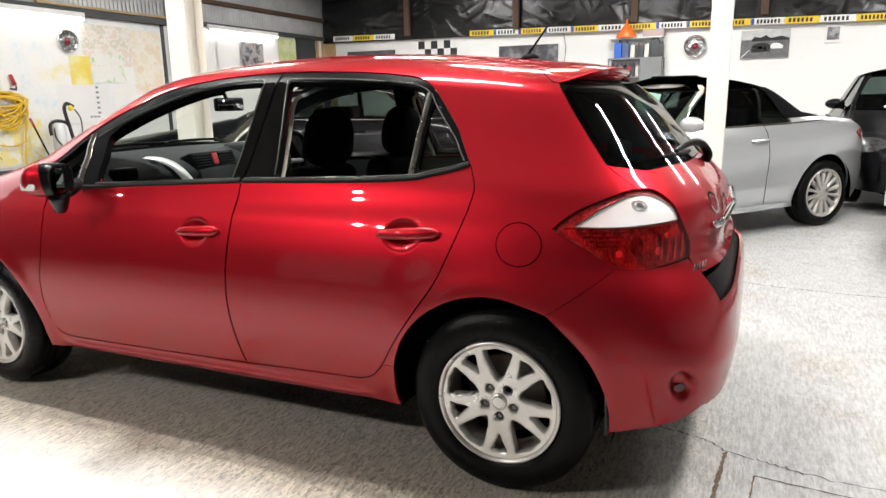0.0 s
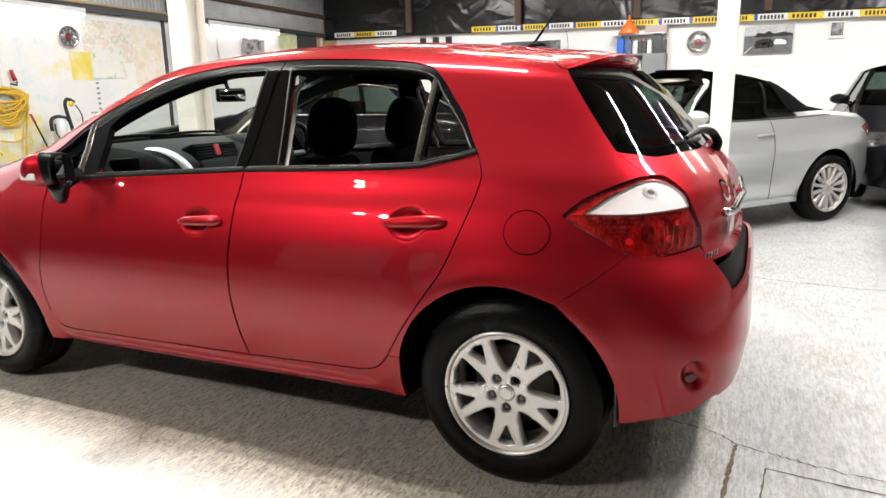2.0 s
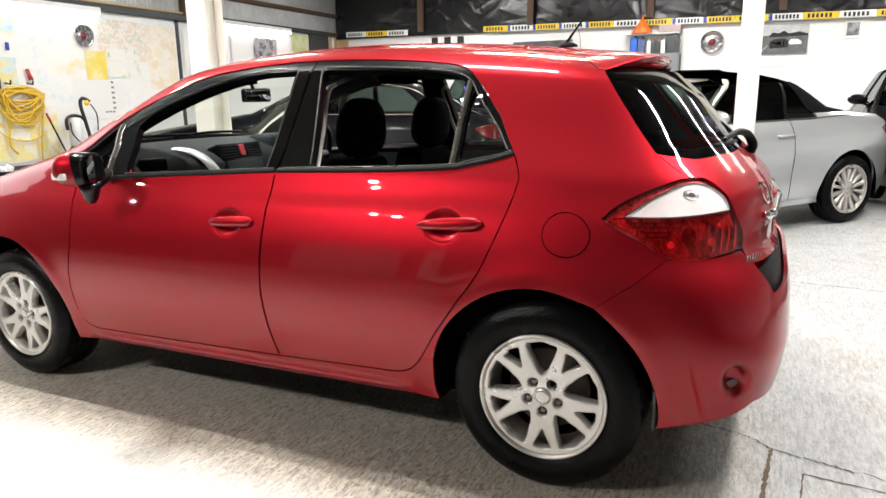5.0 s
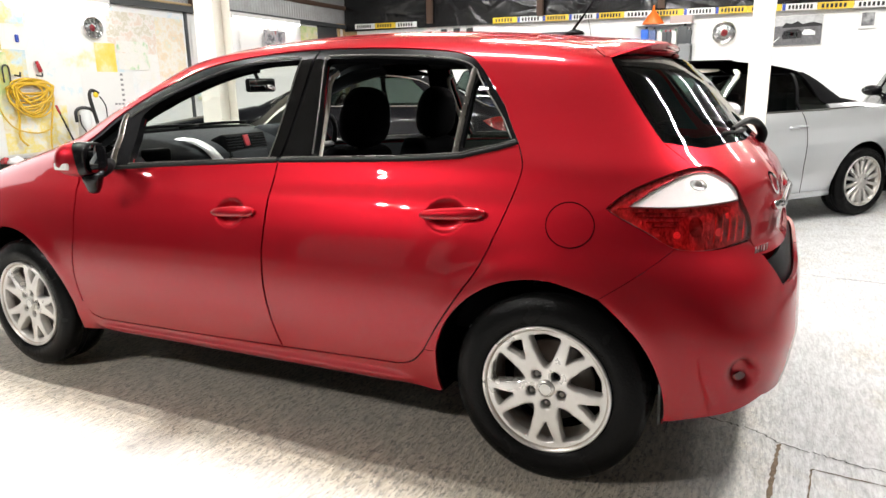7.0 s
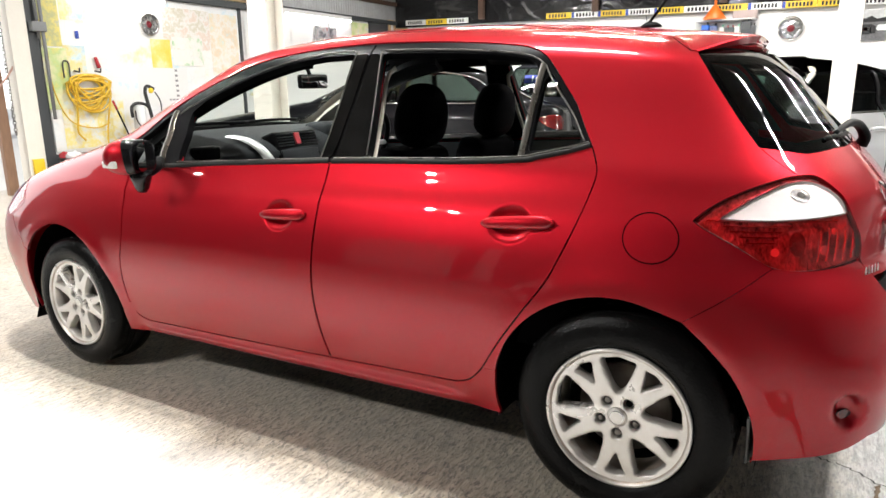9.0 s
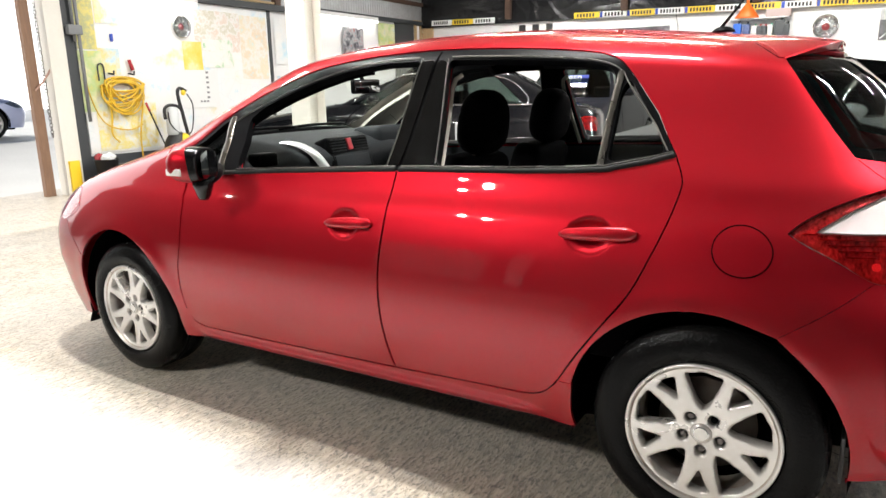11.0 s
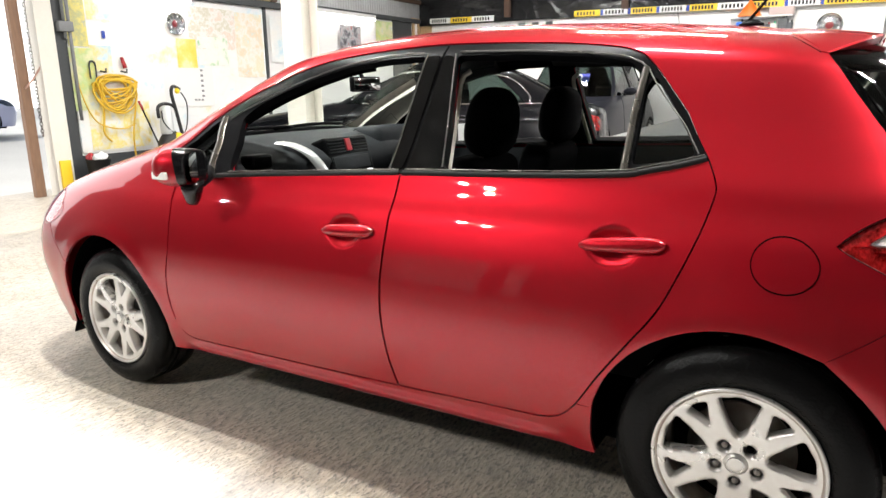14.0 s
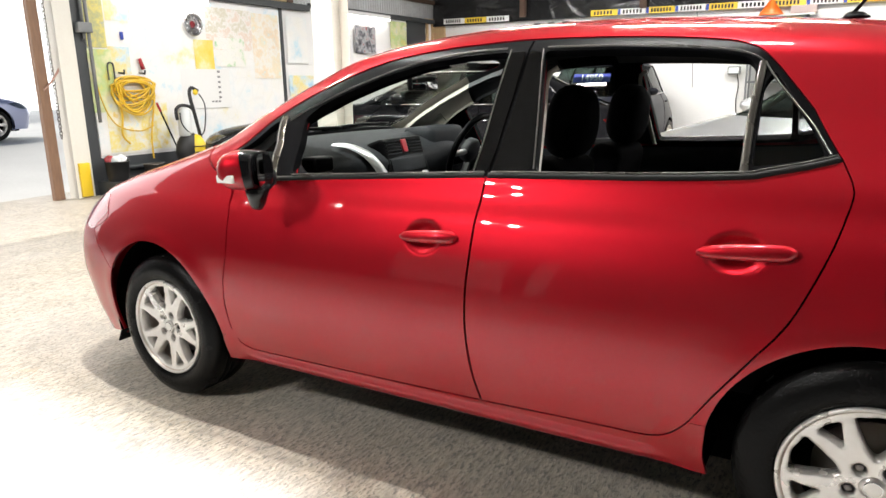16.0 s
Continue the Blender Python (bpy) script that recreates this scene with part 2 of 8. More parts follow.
def spline(points, steps=8, closed=False):
    """Catmull-Rom points through the control points (any dimension)."""
    pts = [np.array(p, float) for p in points]
    n, out = len(pts), []
    for i in range(n if closed else n - 1):
        if closed:
            a, b, c, d = pts[(i - 1) % n], pts[i], pts[(i + 1) % n], pts[(i + 2) % n]
        else:
            a, b, c, d = pts[max(i - 1, 0)], pts[i], pts[i + 1], pts[min(i + 2, n - 1)]
        for k in range(steps):
            t = k / steps
            out.append(0.5 * (2 * b + (c - a) * t + (2 * a - 5 * b + 4 * c - d) * t ** 2 + (3 * b - a - 3 * c + d) * t ** 3))
    if not closed:
        out.append(pts[-1])
    return out


def triangles(outline, holes=(), extra=()):
    """Triangulates an outline with holes and free inner points: points, triangles, border edges in order."""
    pts, edges, loops = [], [], []
    for ring in (outline, *holes):
        k = len(pts)
        pts += [Vector((float(p[0]), float(p[1]))) for p in ring]
        edges += [(k + i, k + (i + 1) % len(ring)) for i in range(len(ring))]
    pts += [Vector((float(p[0]), float(p[1]))) for p in extra]
    v, e, f, *_ = delaunay_2d_cdt(pts, edges, [], 1, 1e-6)
    v = [(p[0], p[1]) for p in v]
    rings = [np.array([(p[0], p[1]) for p in r]) for r in (outline, *holes)]
    c = np.array([[(v[t[0]][k] + v[t[1]][k] + v[t[2]][k]) / 3 for k in (0, 1)] for t in f])
    keep = inside(c, rings[0])
    for r in rings[1:]:
        keep &= ~inside(c, r)
    tris = [tuple(t) for t, ok in zip(f, keep) if ok]
    seen = {}
    for t in tris:
        for i in range(len(t)):
            a, b = t[i], t[(i + 1) % len(t)]
            seen[(a, b)] = 1
    border = [(a, b) for a, b in seen if (b, a) not in seen]
    return v, tris, border


def inside(q, ring):
    """Which of the points q lie inside the ring."""
    x, y = q[:, 0], q[:, 1]
    res = np.zeros(len(q), bool)
    x1, y1 = ring[:, 0], ring[:, 1]
    x2, y2 = np.roll(x1, -1), np.roll(y1, -1)
    for a, b, c, d in zip(x1, y1, x2, y2):
        if b == d:
            continue
        hit = ((b > y) != (d > y)) & (x < (c - a) * (y - b) / (d - b) + a)
        res ^= hit
    return res


def floor_z(x, y=0.0):
    """The floor's height: it dips under the red car's nose and rises a little towards the back wall."""
    k = math.tan(radians(FLOOR_SLOPE))
    if x < -9:
        return -0.03
    a = k * max(x, -3.2)
    if x < -3.2:
        t = min(1, (-3.2 - x) / 3.0)
        a += 0.045 * t * t * (3 - 2 * t)
    return a + 0.010 * max(0, y - 2.2)
# ---- the shape of a car's skin: a stack of rounded plan outlines, for one half ----
def smooth_table(keys, lo, hi, step, width):
    """A smooth curve through (z, value) keys, sampled at even steps."""
    z = np.arange(lo - 0.3, hi + 0.3, step)
    v = np.interp(z, [k[0] for k in keys], [k[1] for k in keys])
    n = max(3, int(width / step)) | 1
    box = np.hanning(n + 2)[1:-1]
    box /= box.sum()
    v = np.convolve(np.pad(v, n // 2, mode="edge"), box, "valid")
    keep = (z >= lo - step / 2) & (z <= hi + step / 2)
    return z[keep], v[keep]


class Skin:
    """Half of a car body. p runs along the skin: equal to x on the flank, then round the corners to the middle of nose and tail."""

    def __init__(self, flank, nose, tail, nose_n, tail_n, lo, hi, middle, xa, xb, drop, arc=(3.3, 1.7), step=0.005, width=0.05):
        self.lo, self.hi, self.step, self.middle, self.xa, self.xb, self.drop, self.arc = lo, hi, step, middle, xa, xb, drop, arc
        z, fl = smooth_table(flank, lo, hi, step, width)
        _, xf = smooth_table(nose, lo, hi, step, width)
        _, xr = smooth_table(tail, lo, hi, step, width)
        _, nf = smooth_table(nose_n, lo, hi, step, width)
        _, nr = smooth_table(tail_n, lo, hi, step, width)
        fl[-1] = middle - 0.002
        self.q = np.linspace(0, 1, 161)
        a = np.linspace(0, 1, 1500) ** 2.2 * math.pi / 2
        X, Y = [], []
        for i in range(len(z)):
            h = middle - fl[i]
            halves = []
            for end, n, x0 in ((xf[i], nf[i], xa), (xr[i], nr[i], xb)):
                u, v = np.sin(a) ** (2 / n), np.cos(a) ** (2 / n)
                x, y = x0 + (end - x0) * u, middle - h * v
                s = np.concatenate([[0], np.cumsum(np.hypot(np.diff(x), np.diff(y)))])
                s /= max(s[-1], 1e-9)
                halves.append((np.interp(self.q, s, x), np.interp(self.q, s, y)))
            X.append(np.concatenate([halves[0][0][::-1], halves[1][0]]))
            Y.append(np.concatenate([halves[0][1][::-1], halves[1][1]]))
        self.p = np.concatenate([xa - self.q[::-1] * arc[0], xb + self.q * arc[1]])
        self.X, self.Y, self.z = np.array(X), np.array(Y), z

    def weight(self, zeta):
        return np.clip((zeta - 0.95) / 0.45, 0, 1.3)

    def level(self, x, z):
        """The outline's own level for a point at x and height z."""
        zeta = np.array(z, float)
        for _ in range(12):
            zeta = z + self.drop(x) * self.weight(zeta)
        return zeta

    def flat(self, p, zeta):
        """x, y, z at p and the level zeta."""
        p, zeta = np.asarray(p, float), np.asarray(zeta, float)
        j = np.clip(np.searchsorted(self.p, p) - 1, 0, len(self.p) - 2)
        i = np.clip(((zeta - self.lo) / self.step).astype(int), 0, len(self.z) - 2)
        fp = np.clip((p - self.p[j]) / (self.p[j + 1] - self.p[j]), 0, 1)
        fz = np.clip((zeta - self.z[i]) / self.step, 0, 1)

        def mix(t):
            return (t[i, j] * (1 - fp) + t[i, j + 1] * fp) * (1 - fz) + (t[i + 1, j] * (1 - fp) + t[i + 1, j + 1] * fp) * fz
        x, y = mix(self.X), mix(self.Y)
        return x, y, zeta - self.drop(x) * self.weight(zeta)

    def place(self, x, z):
        """p and level of the point of the skin at x and height z."""
        zeta = float(self.level(x, z))
        zeta = min(max(zeta, self.lo), self.hi)
        f = (zeta - self.lo) / self.step
        i = min(int(f), len(self.z) - 2)
        row = self.X[i] * (1 - (f - i)) + self.X[i + 1] * (f - i)
        return float(np.interp(x, row, self.p)), zeta


HATCH = Skin(
    flank=[(0.14, 0.10), (0.20, 0.088), (0.30, 0.066), (0.42, 0.042), (0.50, 0.027), (0.56, 0.020), (0.61, 0.018), (0.66, 0.0195), (0.70, 0.0235), (0.74, 0.0305), (0.78, 0.0400), (0.82, 0.0525), (0.86, 0.0670),
           (0.87, 0.0705), (0.88, 0.0745), (0.90, 0.0840), (0.92, 0.0965), (0.94, 0.1085), (0.96, 0.1175), (0.98, 0.1245), (1.00, 0.1320), (1.02, 0.1410), (1.06, 0.164), (1.10, 0.188), (1.20, 0.243), (1.30, 0.292), (1.39, 0.338), (1.43, 0.385), (1.46, 0.46), (1.485, 0.58), (1.505, 0.73), (1.516, 0.885)],
    nose=[(0.14, -3.36), (0.3, -3.43), (0.5, -3.47), (0.65, -3.46), (0.72, -3.44), (0.8, -3.38), (0.88, -3.28), (0.95, -3.08), (1.0, -2.88), (1.05, -2.70), (1.1, -2.55),
          (1.2, -2.37), (1.3, -2.15), (1.4, -1.91), (1.44, -1.78), (1.47, -1.62), (1.5, -1.42), (1.516, -1.15)],
    tail=[(0.14, 0.58), (0.2, 0.62), (0.28, 0.66), (0.4, 0.69), (0.5, 0.705), (0.64, 0.70), (0.70, 0.68), (0.78, 0.632), (0.86, 0.64), (0.93, 0.625), (1.016, 0.577),
          (1.167, 0.48), (1.358, 0.36), (1.455, 0.265), (1.49, 0.21), (1.516, 0.12)],
    nose_n=[(0.2, 8.0), (0.6, 7.0), (0.95, 5.6), (1.1, 4.8), (1.4, 3.8), (1.5, 2.6)],
    tail_n=[(0.2, 6.2), (0.5, 6.0), (0.78, 3.9), (0.95, 3.7), (1.1, 3.5), (1.4, 3.3), (1.5, 2.6)],
    lo=0.14, hi=1.515, middle=0.885, xa=-1.0, xb=-0.2,
    drop=lambda x: 0.0530 * np.maximum(np.asarray(x, float) + 1.15, 0) ** 1.9)
# ---- panels cut out of a skin ----
def resample(points, step):
    """Points at about even steps along an open line."""
    p = np.array(points, float)
    s = np.concatenate([[0], np.cumsum(np.hypot(*np.diff(p, axis=0).T))])
    n = max(1, int(round(s[-1] / step)))
    t = np.linspace(0, s[-1], n + 1)
    return np.stack([np.interp(t, s, p[:, 0]), np.interp(t, s, p[:, 1])], 1)


def line_on(skin, points, bend=True, step=0.012, level=False):
    """A line on the skin in (p, level), through points given as (x, z); x beyond the ends means the middle of nose or tail."""
    out = []
    for x, z in points:
        if abs(x) >= 8:
            out.append((skin.p[0] if x < 0 else skin.p[-1], z))
        else:
            out.append(skin.place(x, z))
    if bend and len(out) > 2:
        out = spline(out, 6)
    return resample(out, step)


def join(*lines):
    """One closed ring out of lines that follow one another."""
    ring = []
    for ln in lines:
        for q in ln:
            if not ring or math.hypot(q[0] - ring[-1][0], q[1] - ring[-1][1]) > 1e-4:
                ring.append((float(q[0]), float(q[1])))
    if math.hypot(ring[0][0] - ring[-1][0], ring[0][1] - ring[-1][1]) < 1e-4:
        ring.pop()
    return ring


def shrink(ring, d):
    """Moves a ring inwards by d."""
    r = np.array(ring)
    nxt, prv = np.roll(r, -1, 0), np.roll(r, 1, 0)
    area = 0.5 * np.sum(r[:, 0] * nxt[:, 1] - nxt[:, 0] * r[:, 1])
    t = nxt - prv
    t /= np.maximum(np.hypot(t[:, 0], t[:, 1]), 1e-9)[:, None]
    nrm = np.stack([-t[:, 1], t[:, 0]], 1) * (1 if area > 0 else -1)
    return (r + nrm * d).tolist()


def lift(skin, pts, depth=0.0, shape=None):
    """World places of (p, level) points, set in from the skin by depth."""
    q = np.array(pts, float)
    e = 0.004
    x, y, z = skin.flat(q[:, 0], q[:, 1])
    P = np.stack([x, y, z], 1)

    def at(dp, dz):
        return np.stack(skin.flat(np.clip(q[:, 0] + dp, skin.p[0], skin.p[-1]), np.clip(q[:, 1] + dz, skin.lo, skin.hi)), 1)
    n = np.cross(at(e, 0) - at(-e, 0), at(0, e) - at(0, -e))
    n /= np.maximum(np.linalg.norm(n, axis=1), 1e-12)[:, None]
    d = depth + (shape(P) if shape else 0.0)
    return P - n * np.reshape(d, (-1, 1)), n


def true_normals(skin, pts, shape=None, e=0.010):
    """Outward normals of the pressed skin, taken over a short base so that reflections run smoothly."""
    q = np.array(pts, float)

    def at(dp, dz):
        r = np.stack([np.clip(q[:, 0] + dp, skin.p[0], skin.p[-1]), np.clip(q[:, 1] + dz, skin.lo, skin.hi)], 1)
        return lift(skin, r, 0.0, shape)[0]
    n = np.cross(at(e, 0) - at(-e, 0), at(0, e) - at(0, -e))
    return n / np.maximum(np.linalg.norm(n, axis=1), 1e-12)[:, None]


def panel(skin, name, ring, mat, parent, holes=(), label="", gap=0.0024, cell=0.022, depth=0.0, thick=0.012, shape=None, mirror=False, rim=True):
    """A sheet of the skin inside a ring, with turned-in edges."""
    ring = shrink(ring, gap) if gap else ring
    holes = [shrink(h, -gap) for h in holes]
    r = np.array(ring)
    lo, hi = r.min(0), r.max(0)
    gx, gz = np.meshgrid(np.arange(lo[0], hi[0], cell), np.arange(lo[1], hi[1], cell * 0.8))
    gx = gx + (np.arange(gx.shape[0]) % 2)[:, None] * cell * 0.5
    g = np.stack([gx.ravel(), gz.ravel()], 1)
    keep = inside(g, r)
    for h in holes:
        keep &= ~inside(g, np.array(h))
    g = g[keep]
    near = np.concatenate([r] + [np.array(h) for h in holes])
    far = np.ones(len(g), bool)
    for k in range(0, len(near), 200):
        d = np.hypot(g[:, None, 0] - near[None, k:k + 200, 0], g[:, None, 1] - near[None, k:k + 200, 1])
        far &= d.min(1) > cell * 0.45
    g = g[far]
    v, tris, border = triangles(ring, holes, g)
    P, n = lift(skin, v, depth, shape)
    Q = P - n * thick
    verts = [tuple(a) for a in P]
    faces = [t for t in tris]
    if rim:
        idx = {}
        top = {}
        for a, b in border:
            for i in (a, b):
                if i not in idx:
                    top[i] = len(verts)
                    verts.append(tuple(P[i]))
                    idx[i] = len(verts)
                    verts.append(tuple(Q[i]))
            faces.append((top[a], idx[a], idx[b], top[b]))
    if mirror:
        verts = [(x, 2 * skin.middle - y, z) for x, y, z in verts]
        faces = [f[::-1] for f in faces]
    me = bpy.data.meshes.new(name)
    me.from_pydata(verts, [], faces)
    a, b, c = (Vector(verts[i]) for i in faces[0][:3])
    me.update()
    flip = sum(1 for p in list(me.polygons)[:400] if p.normal.y * (-1 if mirror else 1) > 0)
    if flip > 200 or (len(me.polygons) < 400 and flip > len(me.polygons) / 2):
        me.flip_normals()
    ob = link(name, me, mat, parent, label)
    N = true_normals(skin, v, shape)
    if mirror:
        N[:, 1] *= -1
    me.normals_split_custom_set_from_vertices([tuple(k) for k in N] + [(0.0, 0.0, 0.0)] * (len(verts) - len(N)))
    return ob
# ---- the red hatchback ----
def ring_arc(cx, cz, r, a0, a1, n=18):
    return [(cx + r * math.cos(radians(a0 + (a1 - a0) * k / n)), cz + r * math.sin(radians(a0 + (a1 - a0) * k / n))) for k in range(n + 1)]


H = HATCH
HUB_R, HUB_F, HUB_Z = 0.0, -2.6, 0.316
BELT = [(-2.30, 1.0), (-2.19, 0.985), (-2.0, 0.973), (-1.6, 0.992), (-1.11, 1.012)]
BELT_B = (-1.06, 1.013)
BELT_REAR = [(-0.6, 1.021), (-0.343, 1.031), (-0.283, 1.041), (-0.128, 1.077)]
B_LINE = [BELT_B, (-1.066, 0.937), (-1.072, 0.789), (-1.078, 0.684), (-1.082, 0.55), (-1.075, 0.409), (-1.053, 0.308)]
REAR_EDGE = [(-0.128, 1.077), (-0.104, 1.028), (-0.100, 0.986), (-0.134, 0.866), (-0.203, 0.707), (-0.274, 0.609), (-0.355, 0.498), (-0.424, 0.392), (-0.475, 0.341), (-0.53, 0.322), (-0.60, 0.319)]
SILL_TOP = [(-0.60, 0.319), (-0.8, 0.315), (-1.053, 0.308), (-1.6, 0.300), (-2.033, 0.297), (-2.09, 0.298)]
FRONT_EDGE = [(-2.09, 0.298), (-2.15, 0.318), (-2.182, 0.38), (-2.186, 0.458), (-2.172, 0.565), (-2.140, 0.72), (-2.150, 0.891), (-2.19, 0.985)]
DLO_TOP = [(-2.30, 1.0), (-2.265, 1.06), (-2.088, 1.191), (-1.88, 1.290), (-1.603, 1.375), (-1.35, 1.411), (-1.07, 1.424), (-0.75, 1.414), (-0.49, 1.391), (-0.373, 1.368), (-0.310, 1.325), (-0.205, 1.201), (-0.128, 1.077)]
SCREEN_FAR = [(-2.44, 1.075), (-2.26, 1.138), (-2.05, 1.244), (-1.82, 1.340), (-1.62, 1.404), (-1.47, 1.475)]
SCREEN_EDGE = [(-2.44, 1.075), (-2.28, 1.190), (-2.07, 1.307), (-1.84, 1.400), (-1.64, 1.450), (-1.47, 1.475)]
ARCH_R = ring_arc(-0.015, 0.31, 0.372, 196, -8)
ARCH_F = ring_arc(-2.625, 0.316, 0.382, -14, 196)


def hatch_shape(P):
    """Depth of pressings: swollen wheel-arch lips, handle bowls, a soft crease."""
    x, z = P[:, 0], P[:, 2]
    d = np.zeros(len(P))
    for cx, r in ((HUB_R - 0.015, 0.385), (HUB_F - 0.025, 0.395)):
        rr = np.hypot(x - cx, z - 0.313)
        d -= 0.008 * np.exp(-((rr - r) / 0.05) ** 2) * (z > 0.2)
    for hx, hz in ((-1.245, 0.826), (-0.335, 0.856)):
        u = ((x - hx) / 0.068) ** 2 + ((z - hz) / 0.049) ** 2
        d += 0.017 * np.clip((1 - u) * 1.8, 0, 1) ** 0.8
    k = np.clip((0.290 - z) / 0.022, 0, 1) * np.clip((-0.46 - x) / 0.12, 0, 1) * np.clip((x + 2.16) / 0.10, 0, 1)
    d -= 0.010 * k * k * (3 - 2 * k)
    k = np.clip((0.262 - z) / 0.03, 0, 1) * np.clip((-0.42 - x) / 0.12, 0, 1) * np.clip((x + 2.2) / 0.10, 0, 1)
    d += 0.022 * k * k
    u = ((x - 0.563) / 0.034) ** 2 + ((z - 0.438) / 0.052) ** 2
    d += 0.030 * np.clip((1 - u) * 1.6, 0, 1) * (x > 0.5)
    return d


def on(points, bend=True):
    return line_on(H, points, bend)


def skin_point(x, z, out=0.0):
    P, n = lift(H, [H.place(x, z)], -out)
    return Vector(P[0]), Vector(n[0])


def window_ring(points, sharp=None):
    """A closed ring through (x, z) corner points with short rounded corners."""
    pts = [H.place(*p) for p in points]
    out, n = [], len(pts)
    for i in range(n):
        a, b, c = (np.array(pts[k % n]) for k in (i - 1, i, i + 1))
        la, lc = np.linalg.norm(a - b), np.linalg.norm(c - b)
        k = min(0.018, la * 0.35, lc * 0.35)
        p0, p1 = b + (a - b) / la * k, b + (c - b) / lc * k
        for t in (0, 0.33, 0.67, 1):
            out.append((1 - t) ** 2 * p0 + 2 * t * (1 - t) * b + t * t * p1)
    out.append(out[0])
    r = resample(out, 0.012)
    return [tuple(q) for q in r[:-1]]


def widen(ring, d):
    return shrink(ring, -d)


FRONT_WINDOW = [(-1.078, 1.388), (-1.224, 1.386), (-1.406, 1.364), (-1.567, 1.329), (-1.733, 1.278), (-1.835, 1.238), (-1.893, 1.195), (-1.874, 1.088), (-1.860, 1.001), (-1.6, 1.008), (-1.116, 1.026)]
REAR_WINDOW = [(-0.347, 1.306), (-0.372, 1.334), (-0.475, 1.354), (-0.714, 1.374), (-0.952, 1.385), (-0.905, 1.034), (-0.6, 1.037), (-0.352, 1.046), (-0.350, 1.181)]
TRIANGLE_WINDOW = [(-2.050, 1.186), (-2.085, 1.166), (-2.25, 1.056), (-2.268, 1.012), (-1.992, 0.992), (-2.004, 1.088)]
QUARTER_WINDOW = [(-0.300, 1.295), (-0.322, 1.262), (-0.326, 1.06), (-0.163, 1.087)]

hatch = thing("red_hatchback", "glossy red five-door hatchback with alloy wheels and lowered windows", "car", GROUND.copy())


def flank_panels(far):
    """Doors, wings and sills of one flank; far: the side away from the camera."""
    kw = dict(mirror=far)
    sh = hatch_shape
    screen_edge = SCREEN_FAR if far else SCREEN_EDGE
    panel(H, "front_door", cell=0.010, gap=0.0042, ring=join(on(BELT[1:] + [BELT_B]), on(B_LINE), on(SILL_TOP[2:]), on(FRONT_EDGE)), mat=RED, parent=hatch, shape=sh, **kw)
    panel(H, "rear_door", cell=0.010, gap=0.0042, ring=join(on([BELT_B] + BELT_REAR), on(REAR_EDGE), on(SILL_TOP[:3]), on(B_LINE[::-1])), mat=RED, parent=hatch, shape=sh, **kw)
    panel(H, "sill", join(on(SILL_TOP), on([(-2.09, 0.298), (-2.15, 0.318), (-2.182, 0.38), (-2.245, 0.328)]), on([(-2.245, 0.328), (-2.235, 0.236)]), on([(-2.235, 0.236), (-1.5, 0.234), (-0.372, 0.242)]),
                                on([(-0.372, 0.242), (-0.383, 0.30), (-0.376, 0.398)]), on([(-0.376, 0.398), (-0.421, 0.397)]), on(REAR_EDGE[7:])), RED, hatch, shape=sh, gap=0.001, cell=0.013, **kw)
    panel(H, "front_wing", join(on(FRONT_EDGE[2:]), on([(-2.19, 0.985), (-2.30, 1.0)]), on([(-2.30, 1.0), (-2.44, 1.075)]), on([(-2.44, 1.075), (-2.6, 1.015), (-2.9, 0.93), (-3.06, 0.865)]),
                                      on([(-3.06, 0.865), (-2.98, 0.78), (-3.10, 0.71)]), on([(-3.10, 0.71), (-3.0, 0.6), (-2.93, 0.545)]), on([p for p in ARCH_F[::-1] if p[0] > -2.93 and p[1] > 0.33]), on([(-2.243, 0.33), (-2.182, 0.38)])), RED, hatch, shape=sh, **kw)
    panel(H, "side_panel", join(on(DLO_TOP[::-1]), on([(-2.30, 1.0), (-2.44, 1.075)]), on(screen_edge),
                                       on([(-1.47, 1.475), (-9, 1.497), (-9, 1.515)], False), on([(-9, 1.515), (9, 1.515)], False), on([(9, 1.515), (9, 1.470)], False),
                                       on([(9, 1.470), (0.095, 1.365)], False), on([(0.095, 1.365), (0.114, 1.322), (0.219, 1.176), (0.299, 1.074)]), on([(0.299, 1.074), (0.352, 1.033), (0.398, 1.003)]),
                                       on([(0.398, 1.003), (0.373, 1.001), (0.31, 0.980), (0.255, 0.956), (0.205, 0.926), (0.172, 0.896)]), on([(0.172, 0.896), (0.200, 0.877), (0.286, 0.833), (0.367, 0.787)]),
                                       on([(0.367, 0.787), (0.27, 0.71), (0.171, 0.642)]), on([p for p in ARCH_R[::-1] if p[0] < 0.165 and p[1] > 0.40]), on([(-0.376, 0.398), (-0.421, 0.397)]), on(REAR_EDGE[7::-1])),
                 RED, hatch, shape=sh, cell=0.025, gap=0.0007, **kw)
    panel(H, "rear_bumper", join(on([(0.171, 0.642), (0.27, 0.71), (0.367, 0.787)]), on([(0.367, 0.787), (0.456, 0.780), (0.55, 0.792)]), on([(0.55, 0.792), (0.589, 0.749), (0.647, 0.666)]), on([(0.647, 0.666), (9, 0.665)], False),
                                          on([(9, 0.665), (9, 0.36)], False), on([(9, 0.36), (0.612, 0.353)], False), on([(0.612, 0.353), (0.554, 0.317), (0.478, 0.294), (0.351, 0.268)]), on([p for p in ARCH_R[::-1] if p[0] > 0.175 and p[1] < 0.64])),
                   RED, hatch, shape=sh, gap=0.0006, cell=0.014, **kw)
